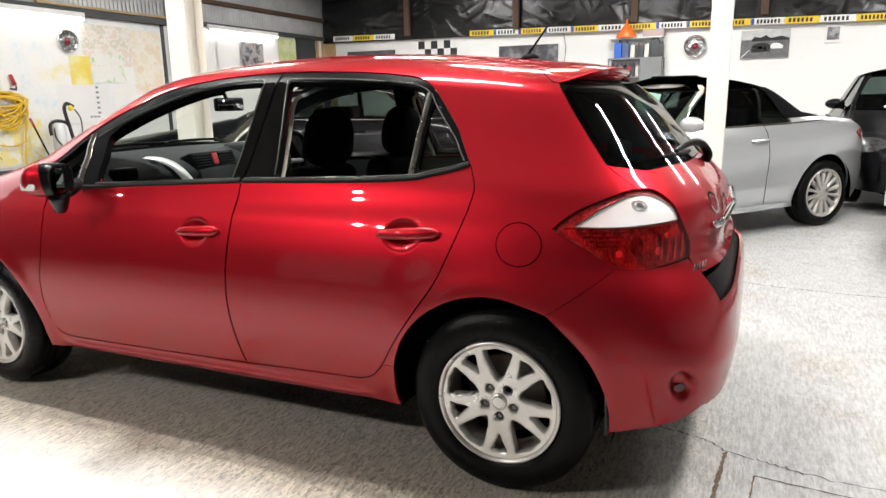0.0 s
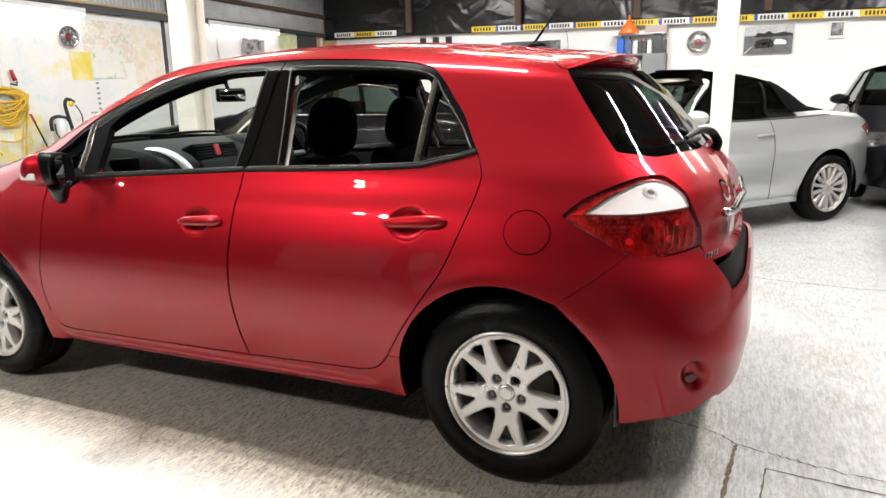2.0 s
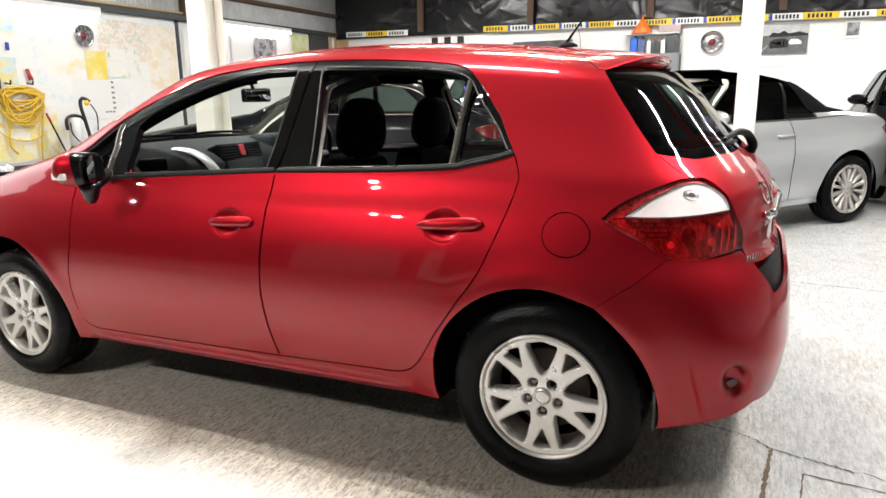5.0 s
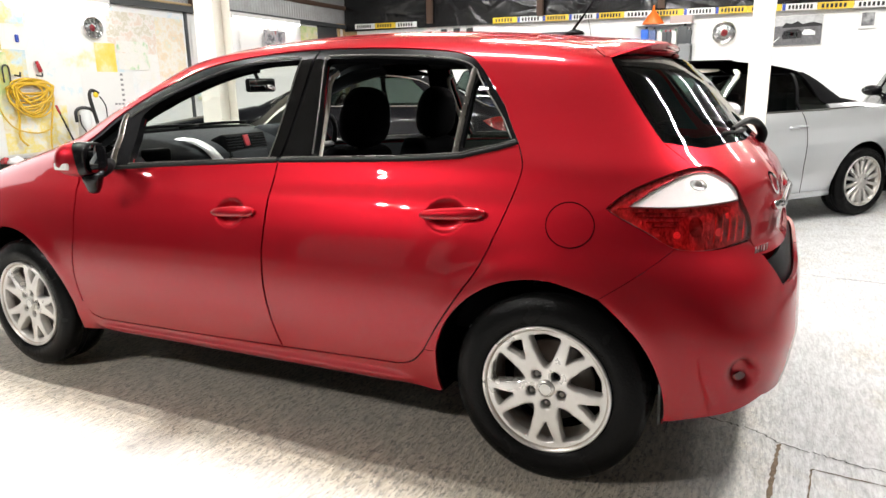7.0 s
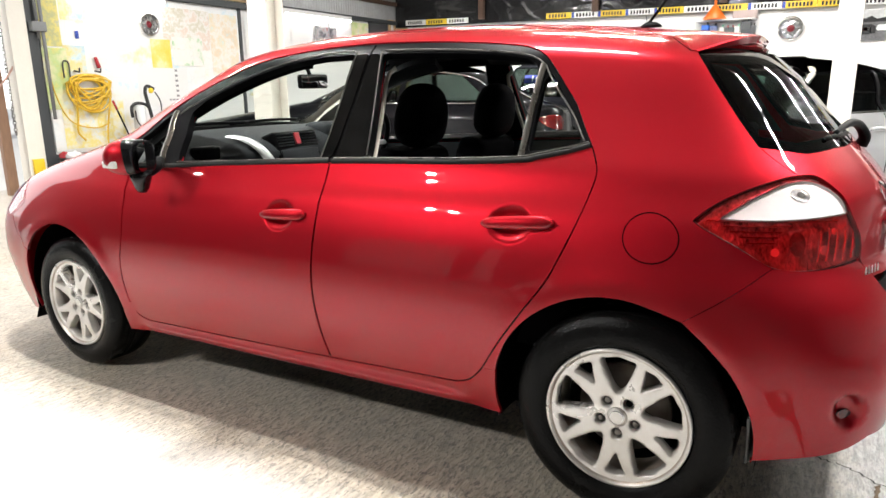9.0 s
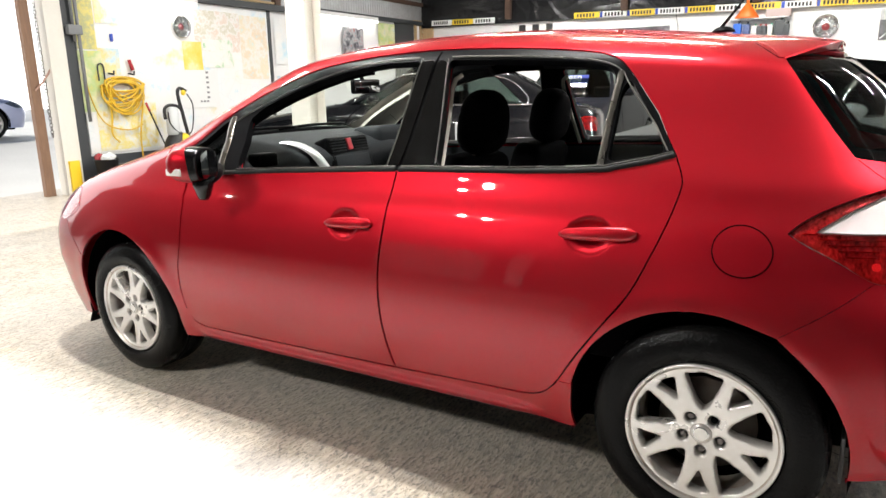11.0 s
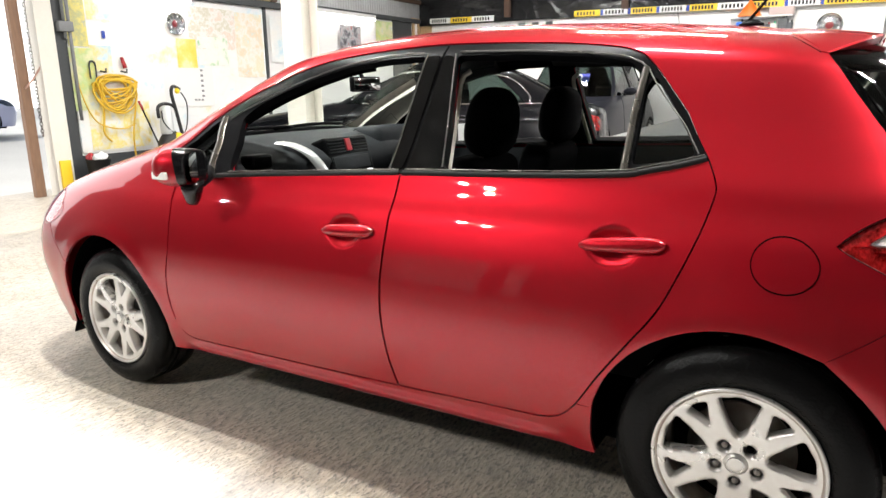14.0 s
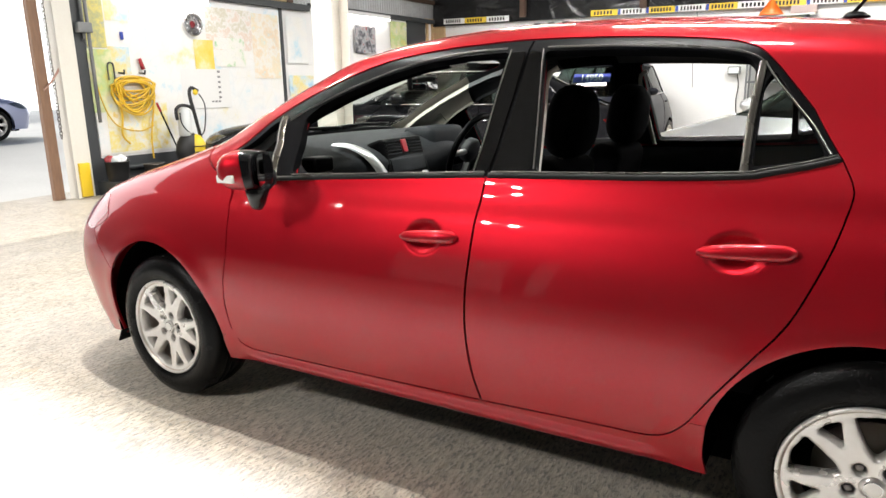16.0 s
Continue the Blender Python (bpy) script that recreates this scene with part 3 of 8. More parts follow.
    panel(H, "front_bumper", join(on([(-3.06, 0.865), (-2.98, 0.78), (-3.10, 0.71)]), on([(-3.10, 0.71), (-3.0, 0.6), (-2.93, 0.545)]), on([p for p in ARCH_F if p[0] < -2.93]), on([(-2.992, 0.211), (-3.2, 0.18), (-9, 0.17)], False),
                                  on([(-9, 0.17), (-9, 0.84)], False), on([(-9, 0.84), (-3.30, 0.82), (-3.06, 0.865)], False)), RED, hatch, shape=sh, **kw)
    panel(H, "bonnet", join(on([(-2.44, 1.075), (-2.6, 1.015), (-2.9, 0.93), (-3.06, 0.865)]), on([(-3.06, 0.865), (-3.30, 0.82), (-9, 0.84)], False), on([(-9, 0.84), (-9, 1.08)], False), on([(-9, 1.08), (-2.44, 1.075)], False)), RED, hatch, gap=0.001, **kw)
    panel(H, "windscreen", join(on(screen_edge), on([(-1.47, 1.475), (-9, 1.497)], False), on([(-9, 1.497), (-9, 1.08)], False), on([(-9, 1.08), (-2.44, 1.075)], False)),
          CLEAR_GLASS, hatch, depth=0.004, rim=False, cell=0.05, **kw)["label"] = "clear curved glass"
    # black window surround with its openings
    holes = [window_ring(w) for w in (FRONT_WINDOW, REAR_WINDOW, TRIANGLE_WINDOW, QUARTER_WINDOW)]
    panel(H, "window_surround", join(on(DLO_TOP), on(BELT_REAR[::-1] + [BELT_B]), on([BELT_B] + BELT[::-1])), BLACK_TRIM, hatch, holes=holes, depth=0.004, thick=0.03, gap=0.001, **kw)["label"] = "satin black window frame"
    for strip_x in (((-1.106, 1.03), (-1.078, 1.384), (-1.016, 1.388), (-1.060, 1.026)), ((-1.048, 1.026), (-1.002, 1.388), (-0.957, 1.382), (-0.914, 1.036))):
        panel(H, "pillar_film", window_ring(strip_x), GLOSS_BLACK, hatch, depth=0.001, thick=0.006, gap=0.001, cell=0.03, **kw)["label"] = "scuffed gloss black pillar film"
    for hole, name, mat in ((holes[2], "triangle_pane", CLEAR_GLASS), (holes[3], "quarter_pane", SMOKE_GLASS)):
        panel(H, name, widen(hole, 0.004), mat, hatch, depth=0.016, rim=False, gap=0, cell=0.04, **kw)


flank_panels(False)
flank_panels(True)

# the strip that closes the roof along its middle
bm = bmesh.new()
sides = [[], [], []]
for k in range(31):
    q = -1.30 + 1.30 * k / 30
    x, y, z = (float(v) for v in H.flat(q, H.hi))
    for side, dy, dz in zip(sides, (-0.02, 0.0, 0.02), (-0.0022, -0.0008, -0.0022)):
        side.append(bm.verts.new((x, H.middle + dy, z + dz)))
for a, b in zip(sides, sides[1:]):
    for k in range(30):
        bm.faces.new((a[k], a[k + 1], b[k + 1], b[k]))
bmesh.ops.recalc_face_normals(bm, faces=bm.faces[:])
part("roof_joint", bm, RED, hatch)
# ---- fittings of the red hatchback ----
def faceted_lens(name, dark, bright, scale, squeeze):
    """Lamp plastic over small reflector facets, their glints painted as deep and bright cells; smooth gloss."""
    m = material(name, dark, rough=0.10, coat=0.45, coat_rough=0.01, specular=0.35)
    n, l = m.node_tree.nodes, m.node_tree.links
    tc, mp, cells, soft = n.new("ShaderNodeTexCoord"), n.new("ShaderNodeMapping"), n.new("ShaderNodeTexVoronoi"), n.new("ShaderNodeTexNoise")
    mp.inputs["Scale"].default_value = squeeze
    cells.inputs["Scale"].default_value, soft.inputs["Scale"].default_value = scale, scale * 0.2
    ramp, mul, mix = n.new("ShaderNodeMapRange"), n.new("ShaderNodeMath"), n.new("ShaderNodeMix")
    mix.data_type, mul.operation = "RGBA", "MULTIPLY"
    ramp.inputs[1].default_value, ramp.inputs[2].default_value = 0.35, 1.0
    mix.inputs[6].default_value, mix.inputs[7].default_value = (*dark, 1), (*bright, 1)
    grow = n.new("ShaderNodeMapRange")
    grow.inputs[1].default_value, grow.inputs[2].default_value = 0.38, 0.62
    l.new(tc.outputs["Object"], mp.inputs[0])
    l.new(mp.outputs[0], cells.inputs["Vector"])
    l.new(tc.outputs["Object"], soft.inputs["Vector"])
    split = n.new("ShaderNodeSeparateColor")
    l.new(cells.outputs["Color"], split.inputs[0])
    l.new(split.outputs[0], ramp.inputs[0])
    l.new(soft.outputs[0], grow.inputs[0])
    l.new(ramp.outputs[0], mul.inputs[0])
    l.new(grow.outputs[0], mul.inputs[1])
    l.new(mul.outputs[0], mix.inputs[0])
    b = n["Principled BSDF"]
    l.new(mix.outputs[2], b.inputs["Base Color"])
    bp = n.new("ShaderNodeBump")
    bp.inputs["Strength"].default_value, bp.inputs["Distance"].default_value = 0.35, 0.006
    l.new(split.outputs[1], bp.inputs["Height"])
    l.new(bp.outputs[0], b.inputs["Normal"])
    return m


RED_LENS = faceted_lens("red lamp lens", (0.075, 0.0015, 0.0025), (0.50, 0.012, 0.010), 120.0, (1.5, 1.5, 0.4))
RED_COVER = glass("clear red lamp cover", (0.93, 0.10, 0.11))
CLEAR_COVER = glass("clear lamp cover", (0.96, 0.95, 0.95))
LAMP_SILVER = material("bright lamp reflector", (0.86, 0.85, 0.85), rough=0.14, metal=1.0, bump=0.1, grain=60)
RED_BOWL = material("stepped lamp reflector", (0.90, 0.86, 0.86), rough=0.22, metal=0.5, bump=0.55, grain=95, vary=1.0, coarse=30, tint=(0.10, 0.09, 0.09), stretch=(1.6, 1.6, 0.7))
# Near-white base puts the key lamp's glare into the colour.
CLEAR_BOWL = material("glare-white lamp reflector", (0.97, 0.96, 0.96), rough=0.35, metal=0.0, bump=0.25, grain=40, vary=0.35, coarse=22, tint=(0.80, 0.74, 0.74))
BULB = material("grey bulb holder", (0.10, 0.095, 0.095), rough=0.25, metal=0.5, coat=0.5, bump=0.5, grain=60, vary=0.8, tint=(0.45, 0.44, 0.44), coarse=40)
LAMP_RIM = material("dark lamp edge", (0.09, 0.004, 0.006), rough=0.15, coat=1.0)
DASH = material("dark grey moulded dashboard", (0.020, 0.022, 0.025), rough=0.6, specular=0.15, bump=0.12, grain=380, vary=0.2)
LINING = material("charcoal door lining", (0.034, 0.036, 0.040), rough=0.6, bump=0.1, grain=250)
FABRIC = material("black seat cloth", (0.0045, 0.0045, 0.0055), rough=0.95, bump=0.3, grain=420, specular=0.05)
CREAM = material("pale grey pillar trim", (0.50, 0.47, 0.41), rough=0.6, bump=0.08, grain=300)
HEADLINER = material("grey headliner cloth", (0.035, 0.035, 0.034), rough=0.95, bump=0.1, grain=400)
CONSOLE_SILVER = material("silver painted console trim", (0.62, 0.62, 0.62), rough=0.3, metal=0.6)
MIRROR_GLASS = material("mirror glass", (0.85, 0.86, 0.87), rough=0.02, metal=1.0)
MIRROR_SHELL = material("gloss black mirror shell", (0.004, 0.004, 0.0045), rough=0.12, specular=0.4, bump=0.02, grain=200)
INDICATOR = material("pale indicator lens", (0.75, 0.72, 0.68), rough=0.15, coat=1.0)
DULL_BAR = material("dark satin metal bar", (0.085, 0.08, 0.07), rough=0.30, metal=0.75, rough_vary=0.08, coarse=9)
BRIGHT_BAR = material("worn bronze-grey metal bar", (0.11, 0.098, 0.084), rough=0.24, metal=0.85, rough_vary=0.10, coarse=9)
DARK_BORDER = material("black printed glass edge", (0.003, 0.003, 0.003), rough=0.7, specular=0.0)
GREY_FLAP = material("grey rubber flap", (0.10, 0.10, 0.10), rough=0.6)
AMBER = material("amber plastic", (0.75, 0.22, 0.04), rough=0.2, coat=0.6)
RED_BUTTON = material("red hazard switch", (0.35, 0.03, 0.04), rough=0.4)

LIGHT_RING = join(on([(0.172, 0.896), (0.205, 0.926), (0.255, 0.956), (0.31, 0.980), (0.373, 1.001), (0.41, 1.004), (0.439, 1.0), (0.49, 0.963), (0.53, 0.897), (0.553, 0.831), (0.553, 0.797)]), on([(0.553, 0.797), (0.456, 0.780), (0.367, 0.787), (0.286, 0.833), (0.200, 0.877), (0.172, 0.896)]))
CLEAR_RING = join(on([(0.236, 0.903), (0.282, 0.934), (0.348, 0.972), (0.385, 0.988), (0.424, 0.991), (0.465, 0.975), (0.501, 0.945), (0.517, 0.912)]), on([(0.517, 0.912), (0.455, 0.906), (0.358, 0.901), (0.236, 0.903)]))


def tail_end(far):
    kw = dict(mirror=far)
    light = panel(H, "rear_light", LIGHT_RING, LAMP_RIM, hatch, depth=0.020, thick=0.01, gap=0.001, **kw)
    light["label"] = "red and clear wraparound lamp"
    inner = shrink(LIGHT_RING, 0.0025)
    panel(H, "lamp_frame", LIGHT_RING, LAMP_RIM, light, holes=[inner], depth=0.0015, thick=0.018, gap=0.001, cell=0.02, **kw)
    panel(H, "reflector", inner, RED_BOWL, light, holes=[CLEAR_RING], depth=0.012, thick=0.006, gap=0, cell=0.012, **kw)
    panel(H, "clear_reflector", CLEAR_RING, CLEAR_BOWL, light, depth=0.008, thick=0.008, gap=0, cell=0.012, **kw)
    panel(H, "lens_divider", widen(CLEAR_RING, 0.0035), LAMP_SILVER, light, holes=[shrink(CLEAR_RING, 0.001)], depth=0.003, thick=0.010, gap=0, cell=0.016, **kw)
    panel(H, "red_lens", inner, RED_COVER, light, holes=[widen(CLEAR_RING, 0.003)], depth=-0.001, rim=False, gap=0, cell=0.016, **kw)["label"] = "deep red lens"
    panel(H, "clear_lens", CLEAR_RING, CLEAR_COVER, light, depth=-0.001, rim=False, gap=0, cell=0.016, **kw)["label"] = "clear lens"
    bulb = H.place(0.412, 0.961)
    for name, mat, rx, rz, d in (("bulb_collar", BULB, 0.031, 0.020, 0.006), ("bulb", LAMP_SILVER, 0.012, 0.008, 0.004)):
        panel(H, name, [(bulb[0] + rx * math.cos(2 * math.pi * k / 20), bulb[1] + rz * math.sin(2 * math.pi * k / 20)) for k in range(20)], mat, light, depth=d, thick=0.006, gap=0, cell=0.012, **kw)
    # bright bowls and stepped bars seen through the red plastic
    for x, z, r in ((0.371, 0.826, 0.012), (0.480, 0.828, 0.014), (0.498, 0.872, 0.010)):
        c = H.place(x, z)
        panel(H, "lamp_bowl", [(c[0] + r * math.cos(2 * math.pi * k / 22), c[1] + r * 0.85 * math.sin(2 * math.pi * k / 22)) for k in range(22)], CLEAR_BOWL, light, depth=0.009, thick=0.004, gap=0, cell=0.008, **kw)
    c = H.place(0.420, 0.846)
    panel(H, "lamp_socket", [(c[0] + 0.024 * math.cos(2 * math.pi * k / 26), c[1] + 0.030 * math.sin(2 * math.pi * k / 26)) for k in range(26)], BULB, light, depth=0.010, thick=0.004, gap=0, cell=0.014, **kw)
    for x0, z0, x1, z1, w in [(0.205, 0.897, 0.500, 0.896, 0.003), (0.245, 0.886, 0.400, 0.886, 0.0025), (0.262, 0.873, 0.380, 0.873, 0.0025), (0.285, 0.860, 0.372, 0.860, 0.0025), (0.305, 0.846, 0.366, 0.846, 0.0025)] + [(0.462 + 0.018 * k, 0.885 - 0.004 * k, 0.462 + 0.018 * k, 0.800, 0.003) for k in range(5)]:
        dx, dz = (0, w) if z0 > z1 - 0.01 and x1 - x0 > 0.02 else (w, 0)
        panel(H, "lens_rib", join(on([(x0, z0), (x1, z1)], False), on([(x1, z1), (x1 + dx, z1 + dz)], False), on([(x1 + dx, z1 + dz), (x0 + dx, z0 + dz)], False), on([(x0 + dx, z0 + dz), (x0, z0)], False)), LAMP_SILVER, light, depth=0.004, thick=0.007, gap=0, cell=0.02, **kw)
    panel(H, "tailgate", join(on([(0.299, 1.074), (0.352, 1.033), (0.398, 1.003)]), on([(0.398, 1.003), (0.439, 1.0), (0.49, 0.963), (0.53, 0.897), (0.553, 0.831), (0.553, 0.797)]), on([(0.553, 0.797), (0.588, 0.749), (9, 0.74)], False),
                                     on([(9, 0.74), (9, 1.11)], False), on([(9, 1.11), (0.47, 1.060), (0.408, 1.053), (0.299, 1.074)], False)), RED, hatch, **kw)
    ring = join(on([(0.299, 1.074), (0.219, 1.176), (0.114, 1.322), (0.098, 1.350)]), on([(0.098, 1.350), (9, 1.452)], False), on([(9, 1.452), (9, 1.11)], False), on([(9, 1.11), (0.47, 1.060), (0.408, 1.053), (0.299, 1.074)], False))
    panel(H, "tailgate_glass_border", ring, DARK_BORDER, hatch, holes=[shrink(ring, 0.042)], depth=0.0065, gap=0.001, thick=0.006, **kw)["label"] = "black printed glass border"
    panel(H, "tailgate_glass", ring, TINT_GLASS, hatch, depth=0.002, gap=0.002, thick=0.004, cell=0.02, **kw)["label"] = "dark tinted glass"
    step = join(on([(0.600, 0.735), (0.650, 0.660)]), on([(0.650, 0.660), (9, 0.660)], False), on([(9, 0.660), (9, 0.74)], False), on([(9, 0.74), (0.600, 0.735)], False))
    panel(H, "bumper_step", step, BLACK_TRIM, hatch, depth=0.02, gap=0, **kw)["label"] = "matt black loading step"
    valance = join(on([(0.618, 0.357), (9, 0.362)], False), on([(9, 0.362), (9, 0.30)], False), on([(9, 0.30), (0.635, 0.33)], False), on([(0.635, 0.33), (0.618, 0.357)]))
    panel(H, "rear_valance", valance, BLACK_TRIM, hatch, depth=0.012, gap=0, **kw)["label"] = "grey-black plastic lower edge"
    # red reflector at the bottom of the round recess in the bumper corner
    n = 24
    c = H.place(0.565, 0.416)
    oval = [(c[0] + 0.022 * math.cos(2 * math.pi * k / n), c[1] + 0.014 * math.sin(2 * math.pi * k / n)) for k in range(n)]
    panel(H, "bumper_reflector", oval, RED_LENS, hatch, depth=0.024, gap=0, thick=0.004, cell=0.012, **kw)
    # thin bright line at the tailgate's grip
    P, nn = lift(H, [H.place(0.60, 0.873), H.place(0.615, 0.872), (H.p[-1] - 0.5, 0.872), (H.p[-1], 0.872)], -0.014)
    if far:
        P[:, 1] = 2 * H.middle - P[:, 1]
    part("number_plate_garnish", tube(spline(P.tolist(), 5), 0.014, 8), CHROME, hatch, "bright chrome garnish bar")


tail_end(False)
tail_end(True)


def filler_flap():
    c = H.place(0.072, 0.846)
    n = 44
    ring = [(c[0] + 0.0835 * math.cos(2 * math.pi * k / n), c[1] + 0.0625 * math.sin(2 * math.pi * k / n)) for k in range(n)]
    out = widen(ring, 0.0030)
    panel(H, "fuel_flap_gap", out, DARK_VOID, hatch, holes=[ring], depth=-0.0006, gap=0, thick=0.004, cell=0.02)
    panel(H, "fuel_flap", ring, RED, hatch, depth=-0.0012, gap=0.0005, thick=0.004)


filler_flap()


def door_handle(x, z, length, tilt, far=False):
    """A grab handle across its bowl, with a key cap at the rear end."""
    P, n = skin_point(x, z, 0.014)
    d = Vector((math.cos(tilt), 0, math.sin(tilt)))
    bm = bmesh.new()
    ringn, rings = 12, []
    for k in range(15):
        t = k / 14
        s = (t - 0.5) * length
        Q, nn = skin_point(x + s * math.cos(tilt), z + s * math.sin(tilt), 0.017 - 0.012 * abs(2 * t - 1) ** 3)
        h = 0.0205 * (1 - 0.30 * abs(2 * t - 1) ** 4) * (0.86 + 0.24 * t)
        if k in (0, 14):
            h *= 0.55
        up = nn.cross(d).normalized()
        rings.append([bm.verts.new(Q + up * (h * math.cos(2 * math.pi * j / ringn)) + nn * (0.012 * math.sin(2 * math.pi * j / ringn))) for j in range(ringn)])
    for a, b in zip(rings, rings[1:]):
        for j in range(ringn):
            bm.faces.new((a[j], a[(j + 1) % ringn], b[(j + 1) % ringn], b[j]))
    bm.faces.new(rings[0][::-1])
    bm.faces.new(rings[-1])
    bmesh.ops.recalc_face_normals(bm, faces=bm.faces[:])
    if far:
        for v in bm.verts:
            v.co.y = 2 * H.middle - v.co.y
        bmesh.ops.reverse_faces(bm, faces=bm.faces[:])
    ob = part("door_handle", bm, RED, hatch)
    return ob


for far in (False, True):
    door_handle(-1.224, 0.828, 0.205, 0.05, far)
    door_handle(-0.312, 0.859, 0.225, 0.06, far)


def strip(points, width, mat, name, label="", out=0.004, thick=0.006, far=False):
    """A narrow raised strip along points of the skin."""
    ln = line_on(H, points, True, 0.03)
    P, n = lift(H, ln, -out)
    d = np.gradient(P, axis=0)
    d /= np.linalg.norm(d, axis=1)[:, None]
    up = np.cross(d, n)
    bm = bmesh.new()
    rings = []
    for p, nn, u in zip(P, n, up):
        ring = []
        for a, b in ((-0.5, -1), (-0.42, 0), (0, 0.35), (0.42, 0), (0.5, -1)):
            co = p + u * a * width + nn * b * thick
            ring.append(bm.verts.new((co[0], (2 * H.middle - co[1]) if far else co[1], co[2])))
        rings.append(ring)
    for a, b in zip(rings, rings[1:]):
        for j in range(4):
            bm.faces.new((a[j], a[j + 1], b[j + 1], b[j]))
    bmesh.ops.recalc_face_normals(bm, faces=bm.faces[:])
    return part(name, bm, mat, hatch, label)


for far in (False, True):
    strip([(-2.28, 1.002), (-2.19, 0.99), (-2.0, 0.978), (-1.6, 0.997), (-1.11, 1.016), (-1.067, 1.018)], 0.018, SEAL, "belt_strip", "dull black window-sill strip", far=far)
    strip([(-1.053, 1.018), (-0.6, 1.026), (-0.343, 1.036), (-0.283, 1.046), (-0.135, 1.080)], 0.018, SEAL, "belt_strip", "dull black window-sill strip", far=far)
    strip([(-1.958, 0.978), (-1.982, 1.088), (-2.022, 1.200)], 0.034, BRIGHT_BAR, "window_divider", "bronze-grey metal upright bar", far=far, out=0.002)
    strip([(-0.911, 1.036), (-0.934, 1.21), (-0.955, 1.372)], 0.009, RED, "inner_door_frame", "red painted edge of the door frame", far=far, out=-0.022, thick=0.004)
    strip([(-1.866, 1.003), (-1.880, 1.088), (-1.898, 1.190)], 0.009, RED, "inner_door_frame", "red painted edge of the door frame", far=far, out=-0.022, thick=0.004)
    strip([(-0.922, 1.030), (-0.942, 1.20), (-0.955, 1.33), (-0.925, 1.362)], 0.018, CREAM, "inner_pillar_trim", "pale grey pillar trim edge", far=far, out=-0.060, thick=0.006)
    strip([(-1.86, 0.996), (-1.6, 1.006), (-1.11, 1.025), (-1.07, 1.027)], 0.004, SILVER_TRIM, "window_seal_lip", far=far, out=0.005, thick=0.004)
    strip([(-1.045, 1.027), (-0.6, 1.035), (-0.343, 1.045), (-0.283, 1.055), (-0.14, 1.087)], 0.004, SILVER_TRIM, "window_seal_lip", far=far, out=0.005, thick=0.004)
    strip([(-0.342, 1.045), (-0.342, 1.18), (-0.331, 1.318)], 0.020, DULL_BAR, "window_divider", "dull grey upright bar", far=far, out=0.003)
    strip([(-1.085, 1.398), (-1.224, 1.396), (-1.406, 1.373), (-1.567, 1.337), (-1.733, 1.286), (-1.9, 1.224), (-1.975, 1.187)], 0.004, SILVER_TRIM, "window_seal_lip", far=far, out=0.002, thick=0.004)
    strip([(-0.945, 1.394), (-0.714, 1.384), (-0.475, 1.363), (-0.372, 1.343), (-0.322, 1.312), (-0.29, 1.265), (-0.155, 1.09)], 0.0045, SILVER_TRIM, "window_seal_lip", far=far, out=0.002, thick=0.004)
    strip([(-0.958, 1.388), (-0.935, 1.21), (-0.910, 1.04)], 0.004, SILVER_TRIM, "window_seal_lip", far=far, out=0.002, thick=0.004)
    strip([(-1.068, 1.392), (-1.09, 1.21), (-1.108, 1.03)], 0.004, SILVER_TRIM, "window_seal_lip", far=far, out=0.002, thick=0.004)
    strip([(-1.055, 1.02), (-1.035, 1.2), (-1.005, 1.418)], 0.005, DARK_VOID, "pillar_gap", far=far, out=-0.001, thick=0.003)


